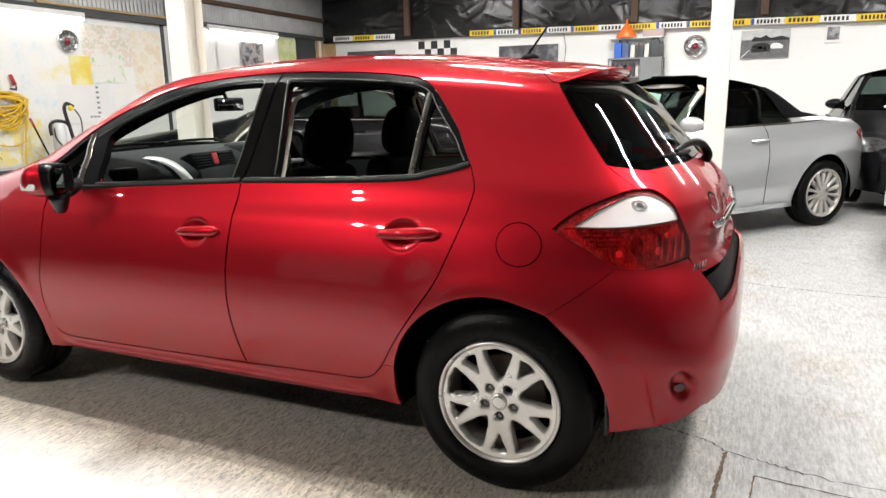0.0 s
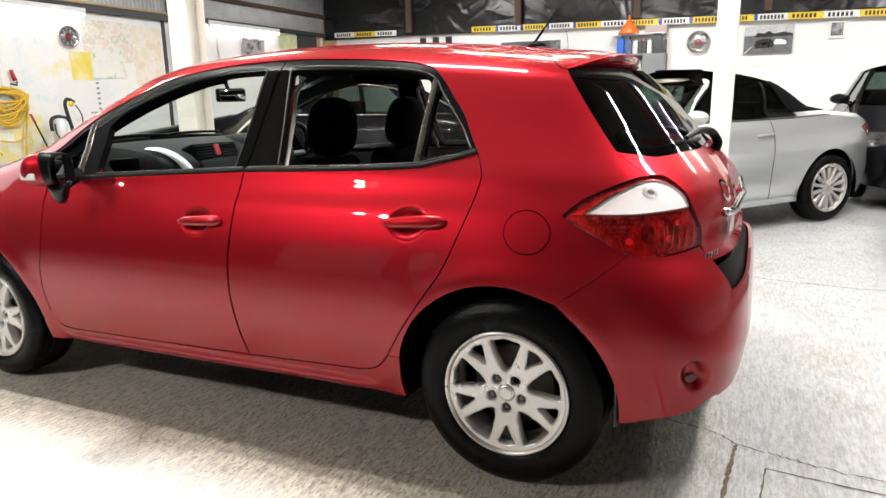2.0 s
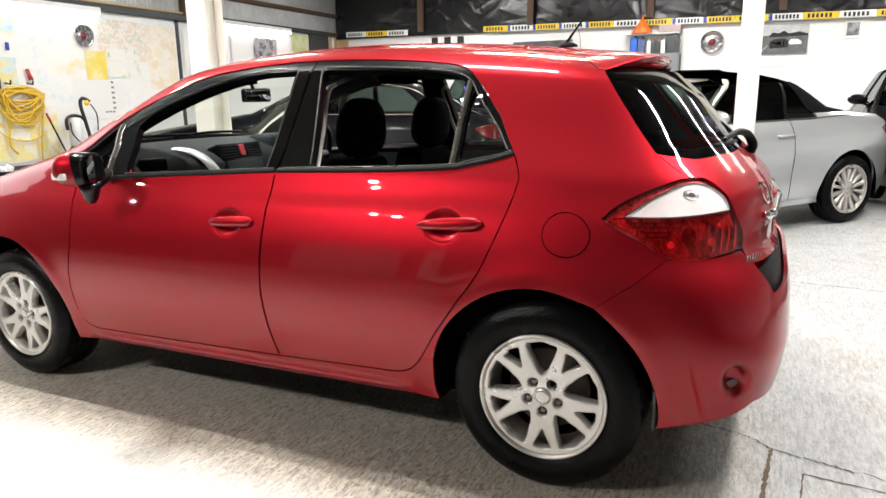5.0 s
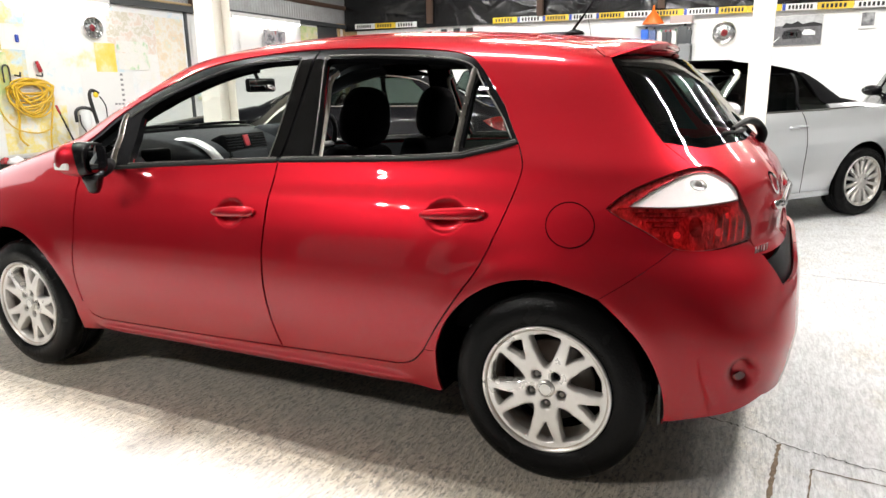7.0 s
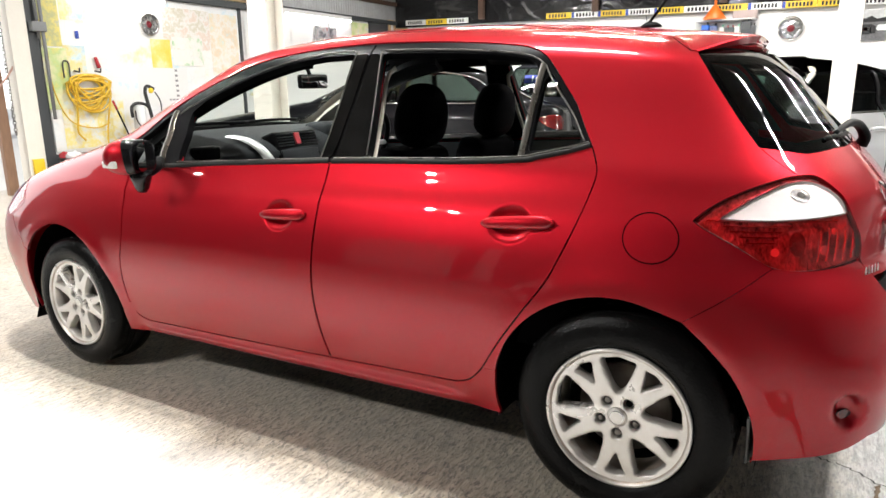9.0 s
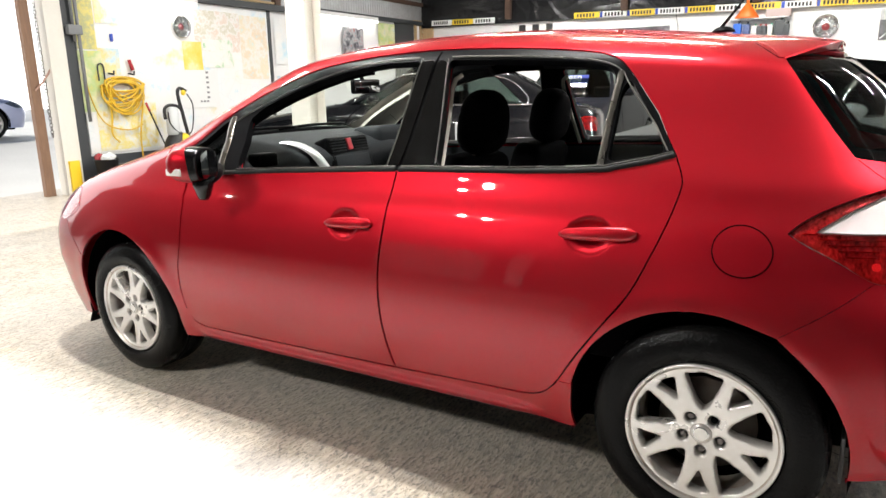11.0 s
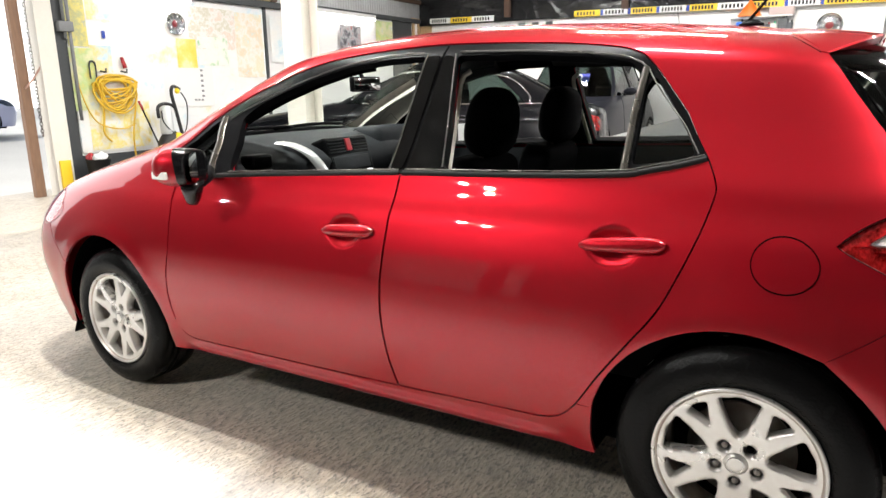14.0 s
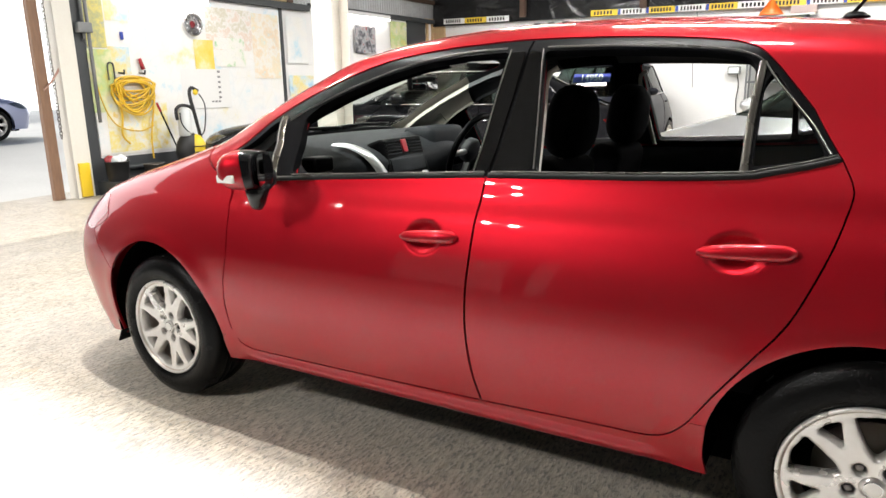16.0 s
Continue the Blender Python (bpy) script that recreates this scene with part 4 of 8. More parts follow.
def door_mirror(far):
    """The near mirror: red cap, black shell and glass, on a black foot."""
    s = -1 if far else 1

    def y(v):
        return 2 * H.middle - v if far else v
    holder = part("door_mirror", tube([(-1.872, y(-0.040), 0.897), (-1.868, y(-0.040), 0.915), (-1.860, y(-0.045), 0.945), (-1.845, y(-0.055), 0.985)], 0.020, 12, taper=0.046), MIRROR_SHELL, hatch, "red-capped black door mirror with pale indicator")
    part("mirror_arm", tube([(-1.858, y(-0.02), 0.972), (-1.89, y(0.05), 0.985), (-1.965, y(0.125), 0.998)], 0.026, 10, taper=0.022), BLACK_TRIM, holder)
    c = Vector((-1.85, y(-0.070), 1.035))
    turn = Matrix.Translation(c) @ Matrix.Rotation(radians(28 * s), 4, "Z") @ Matrix.Translation(-c)
    for name, mat, front in (("mirror_cap", RED, True), ("mirror_shell", MIRROR_SHELL, False)):
        bm = bmesh.new()
        bmesh.ops.create_uvsphere(bm, u_segments=28, v_segments=16, radius=1.0)
        for v in bm.verts:
            x, yy, z = v.co
            a = abs
            sx = 0.104 if x < 0 else 0.07
            p = 2.4 if front else 3.6
            r = (a(x) ** p + a(yy) ** p + a(z) ** p) ** (1 / p)
            x, yy, z = x / r, yy / r, z / r
            if x > 0.55:
                x = 0.55
            v.co = (c.x + x * sx + yy * s * 0.02, c.y + yy * 0.066, c.z + z * 0.066 * (1 - 0.12 * x))
        cut = c.x - 0.022
        bmesh.ops.bisect_plane(bm, geom=bm.verts[:] + bm.edges[:] + bm.faces[:], plane_co=(cut, c.y, c.z), plane_no=(1, 0.15 * s, 0.1), clear_outer=front, clear_inner=not front)
        if front:
            for v in bm.verts:
                v.co = c + (v.co - c) * 1.02
        bmesh.ops.transform(bm, matrix=turn, verts=bm.verts[:])
        part(name, bm, mat, holder)
    bm = bmesh.new()
    rim = []
    for k in range(40):
        t = 2 * math.pi * k / 40
        rim.append(bm.verts.new((c.x + 0.0405, c.y + 0.056 * math.copysign(abs(math.cos(t)) ** 0.5, math.cos(t)), c.z + 0.054 * math.copysign(abs(math.sin(t)) ** 0.5, math.sin(t)))))
    bm.faces.new(rim)
    bmesh.ops.transform(bm, matrix=turn, verts=bm.verts[:])
    part("mirror_pane", bm, MIRROR_GLASS, holder)
    part("indicator", box(-0.046, -0.008, -0.015, 0.034, 0.006, 0.012, 0.006, 3), INDICATOR, holder, "pale indicator lens", m=turn @ Matrix.Translation((c.x - 0.068, c.y - 0.052 * s, c.z - 0.022)) @ Matrix.Rotation(radians(-30 * s), 4, "Z"))


door_mirror(False)
door_mirror(True)


def road_wheel(name, rim_r, tyre_r, width, spokes):
    """A wheel that faces -y, its outer face at y 0: tyre, alloy rim, cap, bolts and brake disc."""
    w = thing(name, "wheel with silver alloy rim", "wheel")
    t = rim_r
    part("tyre", lathe([(t - 0.012, 0.03), (t, 0.012), (t + 0.012, 0.003), (t + 0.035, -0.004), (t + 0.062, 0.0), (tyre_r - 0.018, 0.012), (tyre_r - 0.006, 0.022), (tyre_r - 0.001, 0.036), (tyre_r, 0.06),
                        (tyre_r, 0.072), (tyre_r - 0.007, 0.074), (tyre_r - 0.007, 0.082), (tyre_r, 0.084), (tyre_r, width / 2 - 0.006), (tyre_r - 0.007, width / 2 - 0.004), (tyre_r - 0.007, width / 2 + 0.004), (tyre_r, width / 2 + 0.006),
                        (tyre_r, width - 0.05), (tyre_r - 0.006, width - 0.022), (t + 0.05, width), (t, width - 0.02), (t - 0.012, width - 0.03)], 72), TYRE, w)
    part("rim_barrel", lathe([(t - 0.002, 0.012), (t, 0.004), (t - 0.006, 0.002), (t - 0.014, 0.010), (t - 0.022, 0.03), (t - 0.030, 0.09), (t - 0.018, width - 0.03), (t, width - 0.02)], 64), BARREL, w)
    part("rim_lip", lathe([(t - 0.010, 0.006), (t - 0.006, 0.0005), (t, 0.002), (t + 0.001, 0.010)], 64), ALLOY, w)
    spokes(w)
    return w


def polar(r, deg):
    return (r * math.cos(radians(deg)), r * math.sin(radians(deg)))


def rounded(pts, k, n=4):
    """Rounds the corners of a flat ring."""
    out, m = [], len(pts)
    for i in range(m):
        a, b, c = (np.array(pts[j % m]) for j in (i - 1, i, i + 1))
        la, lc = np.linalg.norm(a - b), np.linalg.norm(c - b)
        d = min(k, la * 0.45, lc * 0.45)
        p0, p1 = b + (a - b) / la * d, b + (c - b) / lc * d
        for j in range(n + 1):
            t = j / n
            out.append(tuple((1 - t) ** 2 * p0 + 2 * t * (1 - t) * b + t * t * p1))
    return out


def rim_face(ring, holes, thick, dish, cell=0.006):
    """A dished plate with openings whose edges roll back."""
    r = np.array(ring)
    g = np.stack([a.ravel() for a in np.meshgrid(np.arange(-0.24, 0.24, cell), np.arange(-0.24, 0.24, cell))], 1)
    keep = inside(g, r)
    near = [r]
    for h in holes:
        keep &= ~inside(g, np.array(h))
        near.append(np.array(h))
    near = np.concatenate(near)
    g = g[keep]
    d = np.min(np.hypot(g[:, None, 0] - near[None, :, 0], g[:, None, 1] - near[None, :, 1]), 1)
    g = g[d > cell * 0.5]
    v, tris, border = triangles(ring, holes, g)
    edge = {i for e in border for i in e}
    verts = []
    for i, (x, z) in enumerate(v):
        verts.append((x, dish(math.hypot(x, z)) + (0.0025 if i in edge else 0.0), z))
    faces = [tuple(t) for t in tris]
    side, deep = {}, {}
    for a, b in border:
        for i in (a, b):
            if i not in side:
                side[i] = len(verts)
                verts.append((v[i][0] * 1.0, verts[i][1] + thick, v[i][1]))
        faces.append((a, side[a], side[b], b))
    me = bpy.data.meshes.new("rim_face")
    me.from_pydata(verts, [], faces)
    me.update()
    if sum(p.normal.y for p in list(me.polygons)[:200]) > 0:
        me.flip_normals()
    return me


def y_spokes(w):
    f = 0.945
    ring = [polar(0.2195 * f, 360 * k / 90) for k in range(90)]
    holes = []
    for s in range(5):
        a = 90 + 72 * s
        holes.append(rounded([polar(0.074, a + 36), polar(0.100, a + 36 - 12.0), polar(0.15, a + 36 - 16.0), polar(0.193, a + 36 - 17.0), polar(0.1975, a + 36), polar(0.193, a + 36 + 17.0), polar(0.15, a + 36 + 16.0), polar(0.100, a + 36 + 12.0)], 0.012))
        holes.append(rounded([polar(0.117, a), polar(0.186, a - 10.0), polar(0.191, a), polar(0.186, a + 10.0)], 0.010))
        c = polar(0.0555, a)
        holes.append([(c[0] + 0.0165 * math.cos(2 * math.pi * k / 18), c[1] + 0.0165 * math.sin(2 * math.pi * k / 18)) for k in range(18)])
    holes = [[(f * a, f * b) for a, b in h] for h in holes]
    link("spokes", rim_face(ring, holes, 0.035, lambda r: 0.012 + 0.012 * max(0, 1 - r / 0.2) ** 1.5 - 0.006 * max(0, (r - 0.19) / 0.03)), ALLOY, w, "five split alloy spokes")
    part("hub_cap", lathe([(0.0, 0.014), (0.018, 0.0135), (0.027, 0.016), (0.030, 0.021), (0.030, 0.035)], 32), ALLOY, w)
    part("cap_ring", lathe([(0.0185, 0.0125), (0.0205, 0.012), (0.0215, 0.0135)], 32), CHROME, w)
    for s in range(5):
        c = polar(0.0555 * f, 90 + 72 * s)
        m = Matrix.Translation((c[0], 0, c[1]))
        part("wheel_bolt", lathe([(0.0, 0.026), (0.006, 0.026), (0.0095, 0.030), (0.0095, 0.05)], 12, m=m), STEEL if s != 4 else DARK_VOID, w)
    part("brake_disc", lathe([(0.0, 0.085), (0.08, 0.085), (0.082, 0.095), (0.135, 0.095), (0.135, 0.112), (0.0, 0.112)], 48), STEEL, w)
    part("brake_backing", lathe([(0.0, 0.118), (0.176, 0.118), (0.178, 0.14), (0.0, 0.14)], 40), DARK_VOID, w)


def add_wheel(parent, build, x, y, z, spin, far, hub_y=0.0):
    """A road wheel under a car, as a part of it."""
    w = build
    w.parent = parent
    m = Matrix.Translation((x, y, z)) @ Matrix.Rotation(radians(spin), 4, "Y")
    if far:
        m = Matrix.Translation((x, y, z)) @ Matrix.Rotation(math.pi, 4, "Z") @ Matrix.Rotation(radians(spin), 4, "Y")
    w.matrix_basis = m
    for key in ("category", "label"):
        if key in w:
            del w[key]
    return w


first = road_wheel("wheel", 0.210, 0.316, 0.22, y_spokes)
for x, far, spin in ((HUB_R, False, -36), (HUB_F, False, 20), (HUB_R, True, 0), (HUB_F, True, 40)):
    w = first if (x, far) == (HUB_R, False) else copy_thing(first, Matrix())
    add_wheel(hatch, w, x, 2 * H.middle - 0.042 if far else 0.042, HUB_Z, spin, far)


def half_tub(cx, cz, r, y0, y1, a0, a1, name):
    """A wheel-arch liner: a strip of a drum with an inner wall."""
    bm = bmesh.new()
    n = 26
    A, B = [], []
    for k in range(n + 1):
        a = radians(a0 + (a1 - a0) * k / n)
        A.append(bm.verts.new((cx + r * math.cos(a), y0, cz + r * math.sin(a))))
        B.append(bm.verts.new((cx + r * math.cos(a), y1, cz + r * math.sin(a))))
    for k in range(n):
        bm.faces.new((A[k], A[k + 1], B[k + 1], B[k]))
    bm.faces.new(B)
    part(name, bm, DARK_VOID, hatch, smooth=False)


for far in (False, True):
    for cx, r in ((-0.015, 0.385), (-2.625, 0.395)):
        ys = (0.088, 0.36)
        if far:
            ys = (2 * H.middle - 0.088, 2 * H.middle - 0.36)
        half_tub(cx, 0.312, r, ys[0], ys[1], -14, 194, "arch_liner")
# Hidden near-black boxes that stop light leaking under and through the car.
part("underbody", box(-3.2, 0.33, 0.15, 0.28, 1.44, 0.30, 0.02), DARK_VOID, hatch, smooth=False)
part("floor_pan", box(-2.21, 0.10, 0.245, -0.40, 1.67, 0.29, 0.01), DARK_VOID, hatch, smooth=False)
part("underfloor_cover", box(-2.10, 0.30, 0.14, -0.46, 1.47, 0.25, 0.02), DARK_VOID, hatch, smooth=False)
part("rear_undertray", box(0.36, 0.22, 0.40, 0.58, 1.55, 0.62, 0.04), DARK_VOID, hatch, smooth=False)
part("mud_flap", box(0.335, 0.10, 0.24, 0.345, 0.24, 0.37, 0.004), GREY_FLAP, hatch)
part("splash_guard", box(-0.003, 0.0, -0.035, 0.003, 0.07, 0.03, 0.002), BLACK_TRIM, hatch, "torn black plastic edge", m=Matrix.Translation((-3.005, 0.075, 0.205)) @ Matrix.Rotation(radians(28), 4, "Y"))
part("silencer", lathe([(0.0, -0.3), (0.07, -0.3), (0.08, -0.28), (0.08, 0.28), (0.07, 0.3), (0.0, 0.3)], 20, "Y", m=Matrix.Translation((0.36, 1.1, 0.37))), STEEL, hatch)

# roof aerial and spoiler
bm = lathe([(0.0, 0.0), (0.024, 0.0), (0.022, 0.008), (0.012, 0.018), (0.0, 0.022)], 20, "Z", m=Matrix.Translation((-0.145, 0.885, 1.449)) @ Matrix.Diagonal((1.7, 1, 1, 1)))
aerial = part("aerial", bm, BLACK_TRIM, hatch, "black whip aerial on a small foot")
part("mast", tube([(-0.152, 0.885, 1.466), (-0.058, 0.885, 1.585)], 0.006, 8, taper=0.003), BLACK_TRIM, aerial)


def roof_height(x, y):
    """Height of the roof skin over a place near the tail."""
    best = []
    for i in range(len(H.z)):
        if H.z[i] < 1.30 or H.X[i].max() <= x:
            continue
        row = H.X[i][161:]
        yy = float(np.interp(x, row, H.Y[i][161:]))
        best.append((yy, float(H.z[i] - H.drop(x) * H.weight(H.z[i]))))
    best.sort()
    return float(np.interp(y, [b[0] for b in best], [b[1] for b in best]))


def spoiler():
    """The lip over the tailgate glass: it flows out of the roof and ends in a thin, bowed rear edge."""
    bm = bmesh.new()
    rings = []
    half = 0.478
    for k in range(37):
        t = -1 + 2 * k / 36
        e = abs(t)
        y = H.middle + t * half
        x0 = 0.0 + 0.088 * min(max((e - 0.62) / 0.36, 0), 1) ** 1.2
        xt, zt = 0.236 - 0.130 * e ** 3.6, 1.391 - 0.054 * e ** 3.3
        z0 = roof_height(x0, H.middle - e * half) + 0.0015
        h = 0.026 * (1 - 0.9 * e ** 5)
        ln = xt - x0
        sec = [(x0, z0 - 0.006), (x0, z0), (x0 + ln * 0.35, z0 + (zt - z0) * 0.35 + 0.004 * (1 - e ** 4)), (x0 + ln * 0.7, z0 + (zt - z0) * 0.7 + 0.004 * (1 - e ** 4)), (xt - 0.003, zt), (xt, zt - 0.004),
               (xt - 0.010, zt - h), (xt - 0.016, zt - h - 0.002), (x0 + ln * 0.5, min(zt - h - 0.006, z0 - 0.03 * (1 - e ** 4) - 0.004))]
        rings.append([bm.verts.new((x, y, z)) for x, z in sec])
    n = len(rings[0])
    for a, b in zip(rings, rings[1:]):
        for j in range(n):
            bm.faces.new((a[j], a[(j + 1) % n], b[(j + 1) % n], b[j]))
    bm.faces.new(rings[0])
    bm.faces.new(rings[-1][::-1])
    bmesh.ops.recalc_face_normals(bm, faces=bm.faces[:])
    for edge in bm.edges:
        if len(edge.link_faces) == 2 and edge.calc_face_angle() > 0.5:
            edge.smooth = False
    ob = part("spoiler", bm, RED, hatch, "red roof-edge spoiler")
    part("stop_lamp", box(0.216, 0.74, 1.368, 0.232, 1.03, 1.382, 0.003), RED_LENS, ob)
    for far in (False, True):
        strip([(0.012, 1.386), (0.05, 1.362), (0.090, 1.336)], 0.005, DARK_VOID, "tailgate_gap", far=far, out=0.0, thick=0.003)


spoiler()
wiper = part("rear_wiper", tube(spline([(0.545, 0.90, 1.035), (0.553, 0.89, 1.062), (0.535, 0.85, 1.098), (0.512, 0.76, 1.112), (0.490, 0.65, 1.106), (0.472, 0.55, 1.094)], 6), 0.021, 10, taper=0.007), BLACK_TRIM, hatch, "black arched wiper arm on the glass")
part("blade", tube([(0.500, 0.74, 1.082), (0.482, 0.60, 1.084), (0.452, 0.44, 1.086)], 0.007, 6), SEAL, wiper)


cowl = part("cowl", tube(spline([(-2.36, 0.30, 1.070), (-2.43, 0.55, 1.088), (-2.46, 0.885, 1.094), (-2.43, 1.22, 1.088), (-2.36, 1.47, 1.070)], 6), 0.028, 8), BLACK_TRIM, hatch, "black plastic strip below the windscreen")
for y0, y1 in ((0.50, 1.02), (0.95, 1.42)):
    part("front_wiper", tube(spline([(-2.43, y0, 1.110), (-2.40, (y0 + y1) / 2, 1.122), (-2.36, y1, 1.118)], 5), 0.008, 6), BLACK_TRIM, cowl)
c = H.place(0.601, 0.935)
ring = [(c[0] + 0.052 * math.cos(2 * math.pi * k / 28), c[1] + 0.036 * math.sin(2 * math.pi * k / 28)) for k in range(28)]
panel(H, "tailgate_emblem", ring, CHROME, hatch, holes=[shrink(ring, 0.009)], depth=-0.006, gap=0, thick=0.006, cell=0.02)["label"] = "plain chrome oval"
for k in range(5):
    a, b = H.place(0.566 + 0.007 * k, 0.772), H.place(0.566 + 0.007 * k, 0.757)
    panel(H, "lettering_bar", [(a[0], a[1]), (a[0] + 0.010, a[1]), (b[0] + 0.010, b[1]), (b[0], b[1])], CHROME, hatch, depth=-0.003, gap=0, thick=0.003, cell=0.02)


def head_lamp(far):
    pts = [H.place(-2.99, 0.795), H.place(-3.05, 0.862), H.place(-3.2, 0.842), H.place(-3.32, 0.80), H.place(-3.34, 0.74), H.place(-3.2, 0.71), H.place(-3.1, 0.715)]
    ring = [tuple(q) for q in resample(spline(pts + [pts[0]], 5), 0.015)[:-1]]
    lamp = panel(H, "head_lamp", ring, LAMP_SILVER, hatch, depth=0.020, gap=0, thick=0.012, mirror=far)
    lamp["label"] = "clear wraparound lamp with bright reflector"
    panel(H, "lamp_frame", ring, BLACK_TRIM, lamp, holes=[shrink(ring, 0.010)], depth=0.004, thick=0.02, gap=0, cell=0.02, mirror=far)
    panel(H, "clear_lens", ring, CLEAR_COVER, lamp, depth=-0.004, gap=0, rim=False, mirror=far)["label"] = "clear lens"
    c = H.place(-3.10, 0.79)
    panel(H, "turn_lamp", [(c[0] + 0.035 * math.cos(2 * math.pi * k / 20), c[1] + 0.022 * math.sin(2 * math.pi * k / 20)) for k in range(20)], AMBER, lamp, depth=0.010, thick=0.008, gap=0, cell=0.012, mirror=far)["label"] = "amber turn lamp"


head_lamp(False)
head_lamp(True)

# ---- inside the red hatchback ----
def cabin(far):
    kw = dict(mirror=far, rim=False, gap=0, cell=0.05)
    screen_edge = SCREEN_FAR if far else SCREEN_EDGE
    # Near-black sheet behind the panels, so shut lines read dark.
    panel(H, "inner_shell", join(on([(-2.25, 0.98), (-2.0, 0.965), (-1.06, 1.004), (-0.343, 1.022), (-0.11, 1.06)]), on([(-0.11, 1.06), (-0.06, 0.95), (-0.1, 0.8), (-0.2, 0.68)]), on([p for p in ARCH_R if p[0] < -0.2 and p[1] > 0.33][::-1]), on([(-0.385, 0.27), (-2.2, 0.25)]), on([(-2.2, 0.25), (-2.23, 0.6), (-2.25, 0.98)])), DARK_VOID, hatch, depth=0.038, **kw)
    panel(H, "door_lining", join(on([(-2.2, 0.985), (-1.06, 1.02), (-0.343, 1.038), (-0.11, 1.07)]), on([(-0.11, 1.07), (0.25, 1.06)]), on([(0.25, 1.06), (0.25, 0.76)]), on([(0.25, 0.76), (-0.45, 0.76)]), on([(-0.45, 0.76), (-0.50, 0.45)]), on([(-0.50, 0.45), (-2.2, 0.45)]), on([(-2.2, 0.45), (-2.2, 0.985)])), LINING, hatch, depth=0.075, mirror=far, rim=False, gap=0, cell=0.05)["label"] = "charcoal moulded door lining"
    # pillar shade is put into the colours: pale low on the far side, dark elsewhere
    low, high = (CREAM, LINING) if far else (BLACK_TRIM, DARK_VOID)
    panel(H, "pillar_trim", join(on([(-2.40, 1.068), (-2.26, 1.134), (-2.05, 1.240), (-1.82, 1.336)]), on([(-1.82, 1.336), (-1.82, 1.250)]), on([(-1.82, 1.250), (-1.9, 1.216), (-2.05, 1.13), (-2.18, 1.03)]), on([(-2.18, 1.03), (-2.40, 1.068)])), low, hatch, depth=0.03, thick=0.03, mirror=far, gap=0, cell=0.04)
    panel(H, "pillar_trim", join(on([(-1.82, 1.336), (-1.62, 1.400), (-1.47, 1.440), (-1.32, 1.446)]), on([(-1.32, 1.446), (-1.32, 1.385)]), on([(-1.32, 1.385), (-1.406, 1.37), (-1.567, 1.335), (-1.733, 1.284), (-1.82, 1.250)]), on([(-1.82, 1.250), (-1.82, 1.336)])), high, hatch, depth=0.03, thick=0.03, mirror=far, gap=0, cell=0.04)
    e = 0.016 if far else -0.004
    top = screen_edge[3][1] + e
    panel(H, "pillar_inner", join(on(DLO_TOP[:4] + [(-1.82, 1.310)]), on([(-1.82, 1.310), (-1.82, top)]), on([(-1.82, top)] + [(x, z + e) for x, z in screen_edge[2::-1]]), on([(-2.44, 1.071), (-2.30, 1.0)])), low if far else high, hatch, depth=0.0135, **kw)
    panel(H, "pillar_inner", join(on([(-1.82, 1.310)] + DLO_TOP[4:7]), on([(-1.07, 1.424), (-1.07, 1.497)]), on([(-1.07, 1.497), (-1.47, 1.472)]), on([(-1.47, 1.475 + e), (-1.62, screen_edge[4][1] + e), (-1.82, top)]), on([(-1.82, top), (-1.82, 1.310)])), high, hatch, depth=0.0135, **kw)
    panel(H, "rear_pillar_trim", join(on([(-0.34, 1.40), (-0.12, 1.08), (0.28, 1.06), (0.1, 1.34)], False), on([(0.1, 1.34), (-0.34, 1.40)])), LINING, hatch, depth=0.03, **kw)
    panel(H, "headliner", join(on([(-1.5, 1.435), (-1.05, 1.438), (-0.75, 1.428), (-0.4, 1.40), (0.05, 1.35)]), on([(0.05, 1.35), (9, 1.49)], False), on([(9, 1.49), (9, 1.512)], False), on([(9, 1.513), (-9, 1.513)], False), on([(-9, 1.512), (-9, 1.49), (-1.5, 1.435)], False)), HEADLINER, hatch, depth=0.03, **kw)
    panel(H, "grab_edge", join(on([(-1.05, 1.44), (-0.75, 1.43), (-0.4, 1.402), (-0.34, 1.39)]), on([(-0.34, 1.39), (-0.36, 1.345), (-0.475, 1.362), (-0.714, 1.382), (-1.05, 1.398)]), on([(-1.05, 1.398), (-1.05, 1.44)])), LINING, hatch, depth=0.035, **kw)


cabin(False)
cabin(True)


